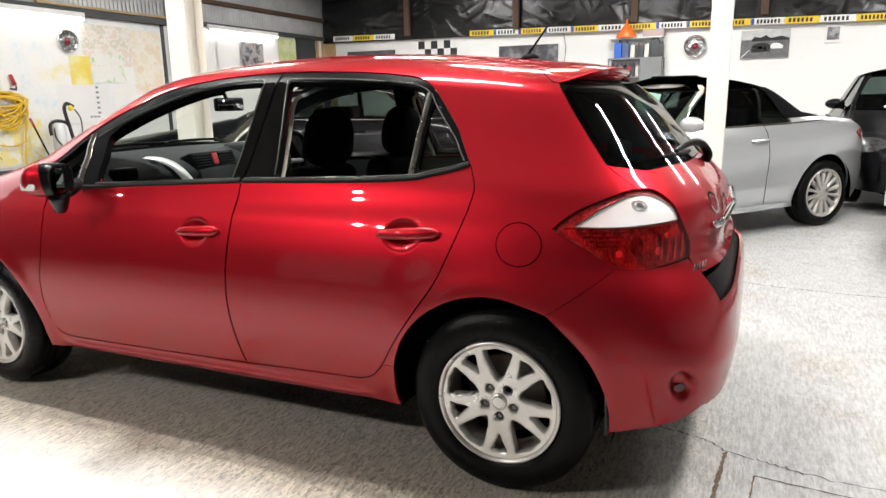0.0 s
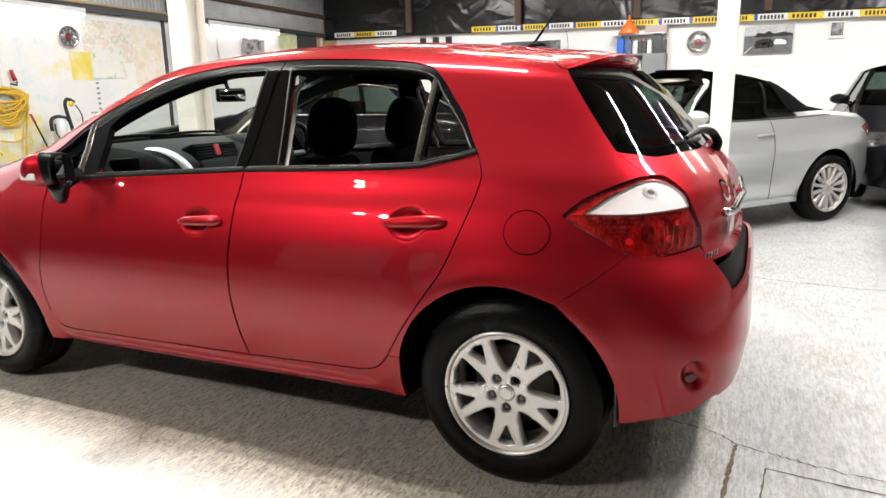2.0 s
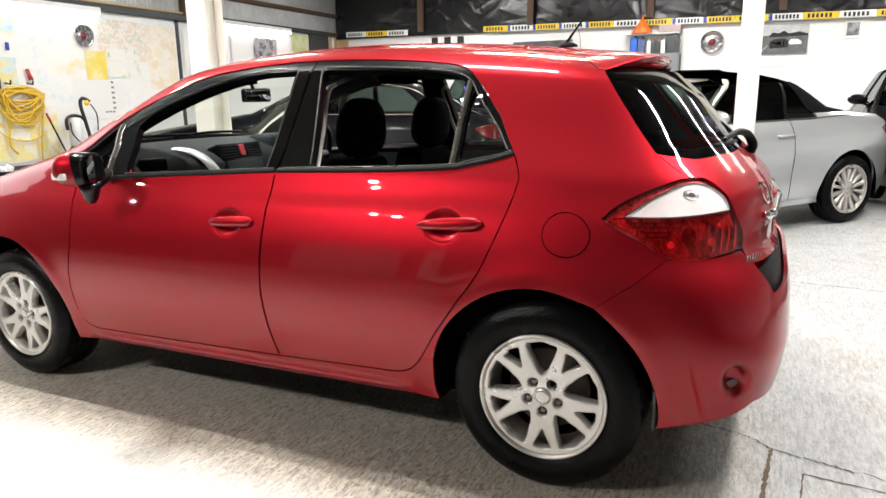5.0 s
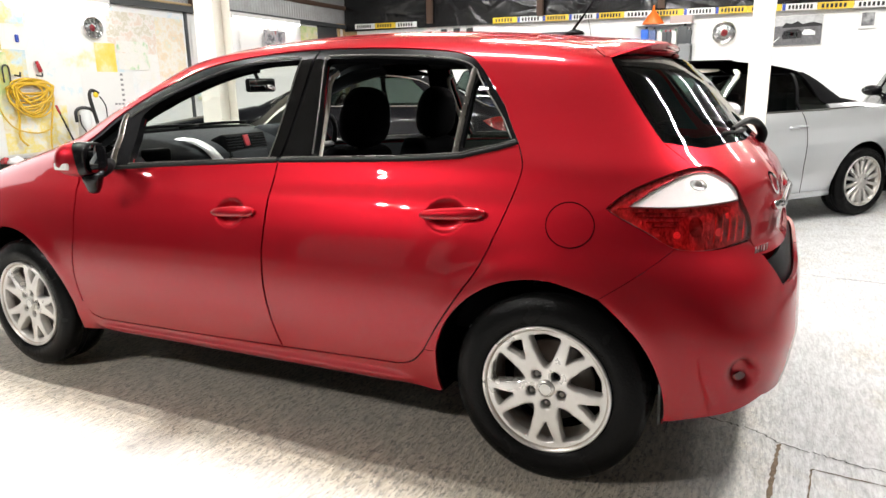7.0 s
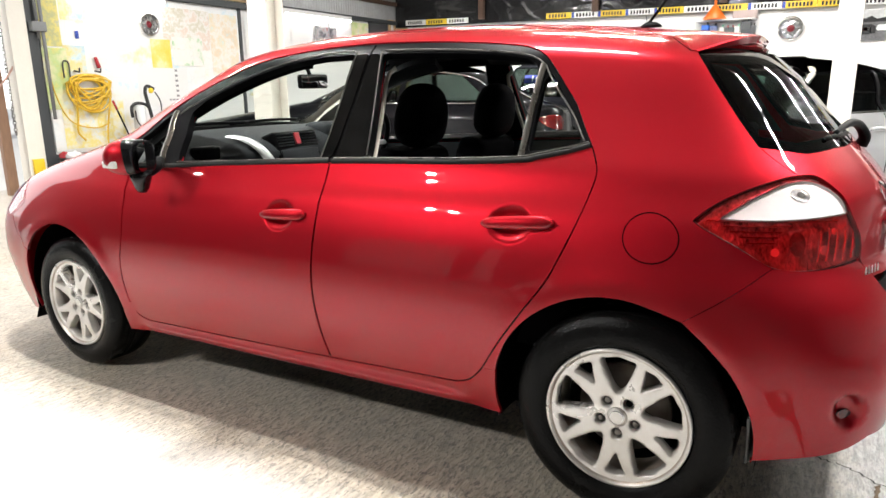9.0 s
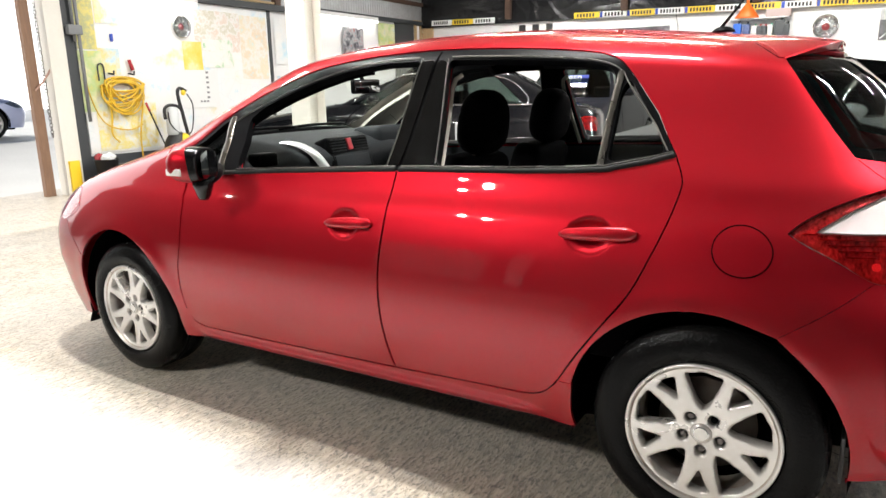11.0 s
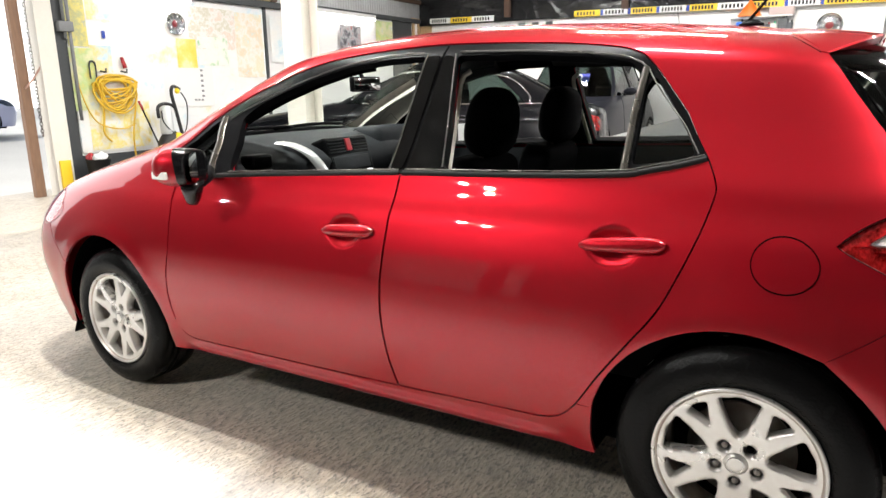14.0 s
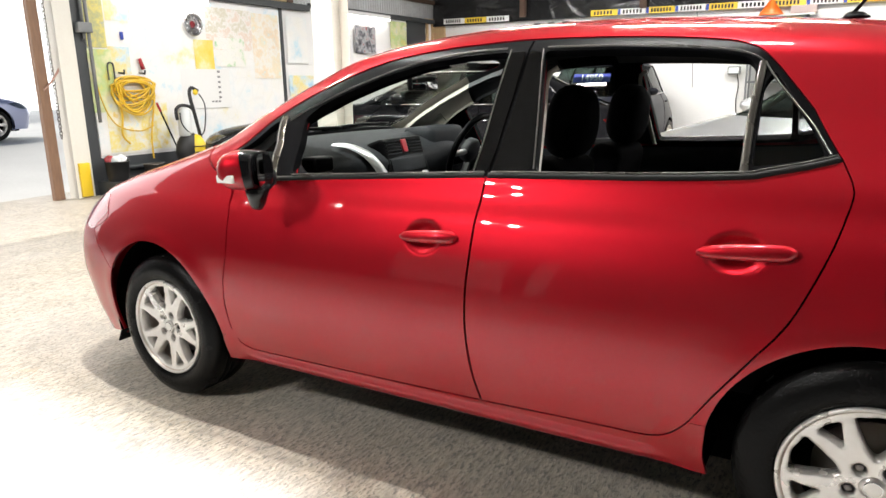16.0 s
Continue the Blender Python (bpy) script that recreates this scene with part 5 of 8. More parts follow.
def seat(name, x, y, back_h=0.50):
    """A front seat: cushion, backrest and tall headrest in black cloth."""
    s = part(name, box(x - 0.50, y - 0.25, 0.42, x + 0.05, y + 0.25, 0.60, 0.06, 4), FABRIC, hatch, "black cloth seat with tall headrest")
    back = box(-0.07, -0.245, 0.0, 0.07, 0.245, back_h, 0.06, 4)
    for v in back.verts:
        v.co.y *= 1 - 0.22 * max(0, v.co.z / back_h) ** 2
    part("backrest", back, FABRIC, s, m=Matrix.Translation((x, y, 0.55)) @ Matrix.Rotation(radians(14), 4, "Y"))
    bm = bmesh.new()
    bmesh.ops.create_uvsphere(bm, u_segments=28, v_segments=18, radius=1)
    for v in bm.verts:
        a, b, c = v.co
        p = 2.7
        r = (abs(a) ** p + abs(b) ** p + abs(c) ** p) ** (1 / p)
        v.co = (a / r * 0.075, b / r * 0.140 * (1 - 0.15 * c / r), c / r * 0.125)
    part("headrest", bm, FABRIC, s, m=Matrix.Translation((x + 0.155, y, 1.155)) @ Matrix.Rotation(radians(8), 4, "Y"))
    for dy in (-0.06, 0.06):
        part("headrest_rod", tube([(x + 0.135, y + dy, 1.02), (x + 0.155, y + dy, 1.12)], 0.007, 8), STEEL, s)
    return s


seat("front_seat", -1.115, 0.60)
seat("front_seat", -1.115, 1.265)
bench = part("rear_bench", box(-0.50, 0.20, 0.42, 0.02, 1.57, 0.60, 0.06, 4), FABRIC, hatch, "black cloth rear bench")
part("bench_back", box(-0.07, -0.68, 0.0, 0.07, 0.68, 0.46, 0.05, 4), FABRIC, bench, m=Matrix.Translation((0.0, 0.885, 0.55)) @ Matrix.Rotation(radians(18), 4, "Y"))
for y in (0.5, 1.27):
    part("rear_headrest", box(-0.04, -0.12, -0.04, 0.04, 0.12, 0.06, 0.035, 4), FABRIC, bench, m=Matrix.Translation((0.155, y, 1.03)))
part("parcel_shelf", box(0.16, 0.25, 0.93, 0.46, 1.52, 0.95, 0.008), LINING, hatch)
part("cabin_floor", box(-2.25, 0.08, 0.285, -0.42, 1.69, 0.315), LINING, hatch, smooth=False)
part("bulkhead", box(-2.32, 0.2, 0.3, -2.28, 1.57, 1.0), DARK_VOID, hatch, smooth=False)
part("boot_floor", box(0.02, 0.2, 0.55, 0.5, 1.57, 0.6, 0.01), LINING, hatch)


def dashboard():
    sec = [(-2.37, 1.0), (-2.36, 1.080), (-2.24, 1.100), (-2.10, 1.086), (-1.98, 1.062), (-1.88, 1.025), (-1.845, 0.975), (-1.86, 0.90), (-1.89, 0.82), (-1.91, 0.72), (-1.98, 0.62), (-2.36, 0.62)]
    sec = [tuple(p) for p in spline(sec, 3, closed=True)]
    bm = bmesh.new()
    rings = []
    for k in range(27):
        y = 0.215 + 1.34 * k / 26
        t = (y - 0.885) / 0.67
        bow = 0.05 * t * t
        hump = 0.05 * math.exp(-((y - 1.27) / 0.17) ** 2)
        ring = []
        for x, z in sec:
            up = max(0, (z - 0.9) / 0.2)
            ring.append(bm.verts.new((x - bow * (1 if x > -2.1 else 0.2), 0.885 + (y - 0.885) * (1 - 0.20 * min(max((-1.98 - x) / 0.38, 0), 1)), z + hump * up * (1 if x > -2.05 else 0) - 0.01 * t * t)))
        rings.append(ring)
    n = len(sec)
    for a, b in zip(rings, rings[1:]):
        for j in range(n):
            bm.faces.new((a[j], a[(j + 1) % n], b[(j + 1) % n], b[j]))
    bm.faces.new(rings[0])
    bm.faces.new(rings[-1][::-1])
    bmesh.ops.recalc_face_normals(bm, faces=bm.faces[:])
    d = part("dashboard", bm, DASH, hatch, "dark grey moulded dashboard with centre vents")
    # centre stack with vents, hazard switch and radio, and the silver arch beside it
    st = part("console_front", box(-0.06, -0.16, -0.16, 0.03, 0.16, 0.085, 0.02, 3), BLACK_TRIM, d, m=Matrix.Translation((-1.885, 0.86, 0.995)) @ Matrix.Rotation(radians(-16), 4, "Y"))
    for y in (-0.085, 0.085):
        for k in range(5):
            part("vent_slat", box(0.026, y - 0.055, 0.008 + 0.014 * k, 0.036, y + 0.055, 0.013 + 0.014 * k, 0.002), DASH, st)
    part("hazard_switch", box(0.026, -0.018, 0.012, 0.038, 0.018, 0.07, 0.004), RED_BUTTON, st, "red hazard switch")
    part("radio_panel", box(0.026, -0.13, -0.075, 0.034, 0.13, -0.012, 0.004), DASH, st)
    for y in (-0.10, 0.10):
        part("radio_knob", lathe([(0.0, 0.05), (0.012, 0.05), (0.014, 0.03), (0.014, 0.02)], 16, "X", m=Matrix.Translation((0, y, -0.1))), CONSOLE_SILVER, st)
    arc = spline([(-2.0, 0.545, 1.070), (-1.93, 0.56, 1.058), (-1.865, 0.585, 1.022), (-1.82, 0.61, 0.96), (-1.78, 0.625, 0.88), (-1.70, 0.64, 0.78)], 6)
    bm = bmesh.new()
    rings = []
    for p in arc:
        rings.append([bm.verts.new((p[0] + a, p[1] + b, p[2] + c)) for a, b, c in ((0, -0.03, 0), (0.012, -0.02, 0.008), (0.012, 0.02, 0.008), (0, 0.03, 0))])
    for a, b in zip(rings, rings[1:]):
        for j in range(3):
            bm.faces.new((a[j], a[j + 1], b[j + 1], b[j]))
    bmesh.ops.recalc_face_normals(bm, faces=bm.faces[:])
    part("console_arch", bm, CONSOLE_SILVER, d, "silver arched console trim")
    part("side_vent", box(-1.93, 0.25, 0.985, -1.85, 0.36, 1.045, 0.015, 3), BLACK_TRIM, d)
    # instrument hood and steering wheel, on the far side of the cabin
    part("instrument_hood", box(-2.06, 1.12, 1.00, -1.88, 1.44, 1.11, 0.04, 4), DASH, d)
    part("column", tube([(-1.95, 1.27, 0.92), (-1.76, 1.27, 0.98)], 0.04, 14), BLACK_TRIM, d)
    m = Matrix.Translation((-1.745, 1.27, 0.985)) @ Matrix.Rotation(radians(24), 4, "Y")
    wheel = part("steering_wheel", tube([m @ Vector((0, 0.185 * math.cos(2 * math.pi * k / 40), 0.185 * math.sin(2 * math.pi * k / 40))) for k in range(40)], 0.0155, 10, closed=True), BLACK_TRIM, hatch, "black three-spoke steering wheel")
    part("wheel_boss", lathe([(0.0, 0.02), (0.05, 0.016), (0.065, 0.0), (0.06, -0.03), (0.0, -0.03)], 24, "X", m=m), LINING, wheel)
    for a in (0, 180, 270):
        part("wheel_spoke", tube([m @ Vector((-0.005, 0.05 * math.cos(radians(a)), 0.05 * math.sin(radians(a)))), m @ Vector((0, 0.18 * math.cos(radians(a)), 0.18 * math.sin(radians(a))))], 0.014, 8), CONSOLE_SILVER, wheel)
    mir = part("interior_mirror", box(-0.012, -0.085, -0.034, 0.018, 0.085, 0.034, 0.014, 3), BLACK_TRIM, hatch, "small rear-view mirror on the windscreen", m=Matrix.Translation((-1.80, 0.93, 1.317)) @ Matrix.Rotation(radians(-14), 4, "Z"))
    part("mirror_glass", box(0.0185, -0.076, -0.027, 0.0205, 0.076, 0.027, 0.001, 1), MIRROR_GLASS, mir)
    part("mirror_stem", tube([(-0.01, 0, 0.02), (-0.05, 0, 0.085)], 0.01, 8), BLACK_TRIM, mir)


dashboard()
# ---- the other cars: one builder, several bodies ----
SILVER = material("silver metallic paint", (0.66, 0.675, 0.69), rough=0.28, metal=0.68, coat=1.0, coat_rough=0.03, vary=0.08, grain=800)
BLACK_PAINT = material("black car paint", (0.005, 0.005, 0.0065), rough=0.25, coat=0.28, coat_rough=0.02, specular=0.10)
NIGHT_PAINT = material("dark grey-blue paint", (0.012, 0.013, 0.018), rough=0.35, coat=0.2, coat_rough=0.04, specular=0.1)
PALE_BLUE_PAINT = material("pale blue car paint", (0.35, 0.38, 0.55), rough=0.3, metal=0.3, coat=1.0)
LAMP_GLASS = material("grey glinting lamp glass", (0.30, 0.31, 0.32), rough=0.12, metal=0.7, coat=1.0, bump=0.4, grain=30, vary=1.0, coarse=16, tint=(0.03, 0.03, 0.033))
HOOD_CLOTH = material("black fabric hood", (0.0045, 0.0045, 0.005), rough=0.9, bump=0.3, grain=300, specular=0.03)
DARK_GLASS = glass("dark car glass", (0.30, 0.36, 0.34))
BLUE_CARD = material("blue price card", (0.03, 0.05, 0.35), rough=0.5)
WHITE_CARD = material("white price card", (0.75, 0.8, 0.8), rough=0.5)
GREEN_CARD = material("pale green leaflet", (0.45, 0.75, 0.62), rough=0.5)
INK = material("black print", (0.012, 0.012, 0.014), rough=0.6)


def multi_spokes(count, pairs):
    def build(w):
        r = 0.222
        ring = [polar(r, 360 * k / 80) for k in range(80)]
        holes = []
        for s in range(count):
            a = 360 * s / count
            half = 180 / count
            wide = half * (0.62 if pairs else 0.66)
            holes.append(rounded([polar(0.072, a - half * 0.35), polar(0.20, a - wide), polar(0.203, a), polar(0.20, a + wide), polar(0.072, a + half * 0.35)], 0.006, 2))
        link("spokes", rim_face(ring, holes, 0.03, lambda q: 0.014 - 0.004 * (q > 0.19), 0.03), ALLOY, w)
        part("hub_cap", lathe([(0.0, 0.008), (0.024, 0.009), (0.03, 0.014), (0.03, 0.03)], 20), ALLOY, w)
        part("brake_backing", lathe([(0.0, 0.10), (0.195, 0.10), (0.195, 0.12), (0.0, 0.12)], 32), DARK_VOID, w)
    return build


def make_car(name, label, m, paint, length, wheelbase, width, height, front_over, belt, roof_line, screen, back, boot, roof_paint=None, spokes=10, tail_n=3.6, pillars=(), flip=False, group="", tail_keys=None, handles=None, gaps=None, mirror_x=0.62, hood=None):
    """A parked car: rear hub at x 0, nose towards -x, near side at y 0. screen: x of the windscreen's foot and head; back: x of the rear window's foot and head; boot: height of the tail deck."""
    rear = length - wheelbase - front_over
    nose_x = -wheelbase - front_over
    mid = width / 2
    f, k = screen, height / 1.516
    sk = Skin(flank=[(0.14, 0.11), (0.25, 0.08), (0.42, 0.04), (0.58, 0.02), (0.7, 0.02), (belt - 0.14, 0.05), (belt - 0.05, 0.09), (belt, 0.125), (belt + (roof_line - belt) * 0.5, 0.22), (roof_line, 0.32), (roof_line + 0.03, 0.40), (height - 0.02, 0.62), (height, mid)],
              nose=[(0.14, nose_x + 0.1), (0.3, nose_x + 0.03), (0.5, nose_x), (0.62, nose_x + 0.02), (0.70, nose_x + 0.10), (0.78, nose_x + 0.30), (belt - 0.06, f[0] - 0.45), (belt + 0.02, f[0]), (roof_line, f[1] - 0.1), (height - 0.03, f[1] + 0.12), (height, f[1] + 0.5)],
              tail=[(0.14, rear - 0.12), (0.3, rear - 0.03), (0.5, rear), (0.66, rear - 0.02), (boot - 0.08, rear - 0.06), (boot, rear - 0.12)] + (tail_keys or [(boot + 0.05, back[0] + 0.02), (roof_line, back[1] + 0.12), (height - 0.03, back[1] - 0.08), (height, back[1] - 0.4)]),
              nose_n=[(0.2, 6.0), (0.9, 5.0), (1.4, 3.2)], tail_n=[(0.2, 6), (0.6, 5), (0.9, tail_n), (1.4, 3.2)], lo=0.14, hi=height - 0.001, middle=mid, xa=-1.35, xb=-1.0, drop=lambda x: 0.0 * np.asarray(x, float), arc=(3.0, 2.6), step=0.01, width=0.06)
    car = thing(name, label, "car", m, group)
    hz = 0.316

    def ln(pts, bend=True):
        return line_on(sk, pts, bend, 0.03)
    arch_r = ring_arc(0, hz, 0.365, -16, 196, 14)
    arch_f = ring_arc(-wheelbase, hz, 0.365, -16, 196, 14)
    for far in (False, True):
        kw = dict(mirror=far, cell=0.05)
        low = join(ln([(-9, 0.20), (arch_f[-1][0], 0.215)], False), ln(arch_f[::-1]), ln([(arch_f[0][0], 0.215), (arch_r[-1][0], 0.215)]), ln(arch_r[::-1]), ln([(arch_r[0][0], 0.215), (9, 0.22)], False), ln([(9, 0.22), (9, belt)], False), ln([(9, belt), (-9, belt)], False), ln([(-9, belt), (-9, 0.20)], False))
        panel(sk, "body", low, paint, car, gap=0, **kw)
        panel(sk, "roof", join(ln([(-9, roof_line), (9, roof_line)], False), ln([(9, roof_line), (9, height - 0.002)], False), ln([(9, height - 0.002), (-9, height - 0.002)], False), ln([(-9, height - 0.002), (-9, roof_line)], False)), roof_paint or paint, car, gap=0, **kw)
        panel(sk, "window_band", join(ln([(-9, belt), (9, belt)], False), ln([(9, belt), (9, roof_line)], False), ln([(9, roof_line), (-9, roof_line)], False), ln([(-9, roof_line), (-9, belt)], False)), DARK_GLASS, car, gap=0, depth=0.012, rim=False, **kw)
        for x0, x1, w0, w1, mat in pillars:
            panel(sk, "pillar", join(ln([(x0, belt), (x1, roof_line)]), ln([(x1, roof_line), (x1 + w1, roof_line)]), ln([(x1 + w1, roof_line), (x0 + w0, belt)]), ln([(x0 + w0, belt), (x0, belt)])), mat or paint, car, gap=0, mirror=far, cell=0.04)
        if hood:
            foot = hood[2]
            panel(sk, "hood_rear", join(ln([(hood[0], foot), (hood[1], roof_line)]), ln([(hood[1], roof_line), (9, roof_line)], False), ln([(9, roof_line), (9, foot)], False), ln([(9, foot), (hood[0], foot)], False)), roof_paint, car, gap=0, depth=-0.006, **kw)
            panel(sk, "rear_deck", join(ln([(hood[0], belt), (hood[0], foot)], False), ln([(hood[0], foot), (9, foot)], False), ln([(9, foot), (9, belt)], False), ln([(9, belt), (hood[0], belt)], False)), paint, car, gap=0, depth=-0.003, **kw)
        lamp = [sk.place(nose_x + 0.55, 0.70), sk.place(nose_x + 0.28, 0.74), sk.place(nose_x + 0.12, 0.69), sk.place(nose_x + 0.10, 0.62), sk.place(nose_x + 0.30, 0.60)]
        panel(sk, "head_lamp", [tuple(q) for q in resample(spline(lamp + [lamp[0]], 4), 0.02)[:-1]], LAMP_GLASS, car, gap=0, depth=-0.004, mirror=far, cell=0.04)
        tl = [sk.place(rear - 0.36, boot - 0.12), sk.place(rear - 0.20, boot - 0.08), sk.place(rear - 0.10, boot - 0.12), sk.place(rear - 0.08, boot - 0.24), sk.place(rear - 0.22, boot - 0.22)]
        panel(sk, "tail_lamp", [tuple(q) for q in resample(spline(tl + [tl[0]], 4), 0.02)[:-1]], RED_LENS, car, gap=0, depth=-0.004, mirror=far, cell=0.04)
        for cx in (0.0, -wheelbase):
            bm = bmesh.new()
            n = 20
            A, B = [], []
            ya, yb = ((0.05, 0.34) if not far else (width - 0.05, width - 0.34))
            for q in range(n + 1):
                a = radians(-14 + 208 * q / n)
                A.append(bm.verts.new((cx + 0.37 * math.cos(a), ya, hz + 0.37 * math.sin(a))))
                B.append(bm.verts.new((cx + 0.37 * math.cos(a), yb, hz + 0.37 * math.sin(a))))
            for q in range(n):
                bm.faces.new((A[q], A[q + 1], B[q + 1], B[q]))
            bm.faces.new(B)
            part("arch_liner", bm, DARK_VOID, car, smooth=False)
        s = 1 if not far else -1
        y0 = 0.0 if not far else width
        P, nrm = lift(sk, [sk.place(screen[0] + mirror_x, belt + 0.03)])
        foot = Vector(P[0])
        if far:
            foot.y = width - foot.y
        bm = bmesh.new()
        bmesh.ops.create_uvsphere(bm, u_segments=18, v_segments=12, radius=1, matrix=Matrix.Translation((foot.x, foot.y - s * 0.11, foot.z + 0.03)) @ Matrix.Diagonal((0.085, 0.11, 0.062, 1)))
        part("door_mirror", merge(bm, tube([(foot.x, foot.y + s * 0.03, foot.z - 0.03), (foot.x, foot.y - s * 0.08, foot.z)], 0.025, 8)), paint, car)
        for hx in handles or (screen[0] + 1.62, screen[0] + 2.5):
            if hx < -0.35 or hx == screen[0] + 1.62:
                P, nrm = lift(sk, [sk.place(hx, belt - 0.13), sk.place(hx + 0.1, belt - 0.128), sk.place(hx + 0.2, belt - 0.126)], -0.02)
                if far:
                    P[:, 1] = width - P[:, 1]
                part("door_handle", tube(P.tolist(), 0.013, 8), paint, car)
        # door shut lines
        for dx in gaps or (screen[0] + 0.42, screen[0] + 1.55):
            P, nrm = lift(sk, line_on(sk, [(dx, 0.26), (dx - 0.03, 0.55), (dx, belt - 0.005)], True, 0.04), -0.001)
            if far:
                P[:, 1] = width - P[:, 1]
            part("door_gap", tube(P.tolist(), 0.003, 5), DARK_VOID, car)
        P, nrm = lift(sk, line_on(sk, [(screen[0] + 0.45, belt + 0.006), (-0.5, belt + 0.008), (min(back[0] - 0.05, rear - 0.5), belt + 0.02)], True, 0.08), -0.004)
        if far:
            P[:, 1] = width - P[:, 1]
        part("waist_trim", tube(P.tolist(), 0.007, 6), SILVER_TRIM if roof_paint else CHROME, car)
    part("underbody", box(nose_x + 0.25, 0.36, 0.17, rear - 0.2, width - 0.36, 0.32, 0.02), DARK_VOID, car, smooth=False)
    part("cabin", merge(merge(box(screen[0] + 0.35, 0.2, 0.3, back[0] - 0.15, width - 0.2, belt - 0.12, 0.05), box(screen[0] + 1.25, 0.28, belt - 0.2, screen[0] + 1.4, width * 0.46, belt + 0.16, 0.05)), box(screen[0] + 1.25, width * 0.54, belt - 0.2, screen[0] + 1.4, width - 0.28, belt + 0.16, 0.05)), FABRIC, car, smooth=False)
    part("steering_wheel", tube([(screen[0] + 0.78 + 0.06 * math.sin(2 * math.pi * q / 24), width * 0.71 + 0.18 * math.cos(2 * math.pi * q / 24), belt - 0.02 + 0.17 * math.sin(2 * math.pi * q / 24)) for q in range(24)], 0.014, 6, closed=True), BLACK_TRIM, car)
    part("grille", box(nose_x - 0.012, mid - 0.33, 0.42, nose_x + 0.06, mid + 0.33, 0.56, 0.02), BLACK_TRIM, car)
    part("front_plate", box(nose_x - 0.02, mid - 0.26, 0.36, nose_x - 0.006, mid + 0.26, 0.47, 0.004), WHITE_CARD, car)
    w0 = road_wheel("wheel", 0.226, 0.316, 0.22, multi_spokes(spokes, True))
    for x, far in ((0, False), (-wheelbase, False), (0, True), (-wheelbase, True)):
        w = w0 if (x, far) == (0, False) else copy_thing(w0, Matrix())
        add_wheel(car, w, x, width - 0.03 if far else 0.03, hz, 10 * x, far)
    return car, sk


def parked(x, y, dx, dy, wheelbase=2.6):
    """The place of a car whose near rear hub stands at (x, y) and whose nose points along (dx, dy), tilted as the floor lies."""
    x2, y2 = x + dx * wheelbase, y + dy * wheelbase
    z1, z2 = floor_z(x, y), floor_z(x2, y2)
    return Matrix.Translation((x, y, z1)) @ Matrix.Rotation(math.atan2(-dy, -dx), 4, "Z") @ Matrix.Rotation(math.atan2(z2 - z1, wheelbase), 4, "Y")


def words(text, size, mat, parent, m, name="writing"):
    c = bpy.data.curves.new(name, "FONT")
    c.body, c.size, c.align_x, c.align_y, c.extrude = text, size, "CENTER", "CENTER", 0.001
    ob = new(name, c)
    me = bpy.data.meshes.new_from_object(ob)
    bpy.data.objects.remove(ob)
    return link(name, me, mat, parent, smooth=False, m=m)


cabrio, cabrio_skin = make_car("silver_convertible", "silver two-door convertible with closed black fabric hood", parked(1.35, 5.30, -0.68, -0.73), SILVER, 4.25, 2.66, 1.75, 1.43, 0.78, 0.97, 1.30, (-1.98, -1.22), (0.10, -0.50), 0.975,
                               roof_paint=HOOD_CLOTH, spokes=14, pillars=((-0.745, -0.66, 0.03, 0.03, BLACK_TRIM),), hood=(-0.40, -0.56, 1.022), handles=(-0.93,), gaps=(-1.56, -0.72), mirror_x=0.36,
                               tail_n=6.0, tail_keys=[(1.00, 0.52), (1.02, 0.18), (1.05, 0.02), (1.12, -0.06), (1.21, -0.16), (1.29, -0.28), (1.35, -0.42), (1.40, -0.62), (1.43, -0.85)])
# bright windscreen frame and the folds of the hood
SCREEN_FRAME = material("warm silver screen frame", (0.62, 0.57, 0.50), rough=0.35, metal=0.4, coat=0.5)
for y0, y1 in ((0.20, 0.36), (1.55, 1.39)):
    part("screen_pillar", tube(spline([(-1.70, y0, 0.955), (-1.45, (y0 + y1) / 2, 1.14), (-1.25, y1, 1.285), (-1.20, y1 + (0.06 if y1 < 0.8 else -0.06), 1.315)], 5), 0.034, 10), SCREEN_FRAME, cabrio, "warm silver windscreen pillar")
part("screen_header", tube(spline([(-1.20, 0.40, 1.315), (-1.235, 0.875, 1.335), (-1.20, 1.35, 1.315)], 6), 0.030, 10), SCREEN_FRAME, cabrio, "warm silver windscreen header")
part("side_skirt", tube(spline([(-2.2, 0.055, 0.24), (-1.4, 0.045, 0.245), (-0.42, 0.055, 0.25)], 6), 0.028, 8), SILVER, cabrio)
saloon, saloon_skin = make_car("black_saloon", "black four-door saloon with bright window trim", parked(-3.05, 5.03, -0.967, -0.255), BLACK_PAINT, 5.48, 3.0, 1.80, 1.56, 1.48, 1.09, 1.45, (-2.25, -1.30), (0.62, -0.20), 1.06,
                               spokes=10, pillars=((-2.12, -1.40, 0.07, 0.06, None), (-1.0, -0.95, 0.07, 0.06, BLACK_TRIM), (0.16, -0.30, 0.45, 0.42, None)))
for side in (0, 1):
    P, _ = lift(saloon_skin, line_on(saloon_skin, [(-1.95, 1.13), (-1.70, 1.30), (-1.36, 1.435), (-0.9, 1.452), (-0.45, 1.44), (-0.10, 1.37), (0.13, 1.20), (0.16, 1.105)], True, 0.05), -0.005)
    if side:
        P[:, 1] = 1.80 - P[:, 1]
    part("window_trim", tube(P.tolist(), 0.009, 6), CHROME, saloon)
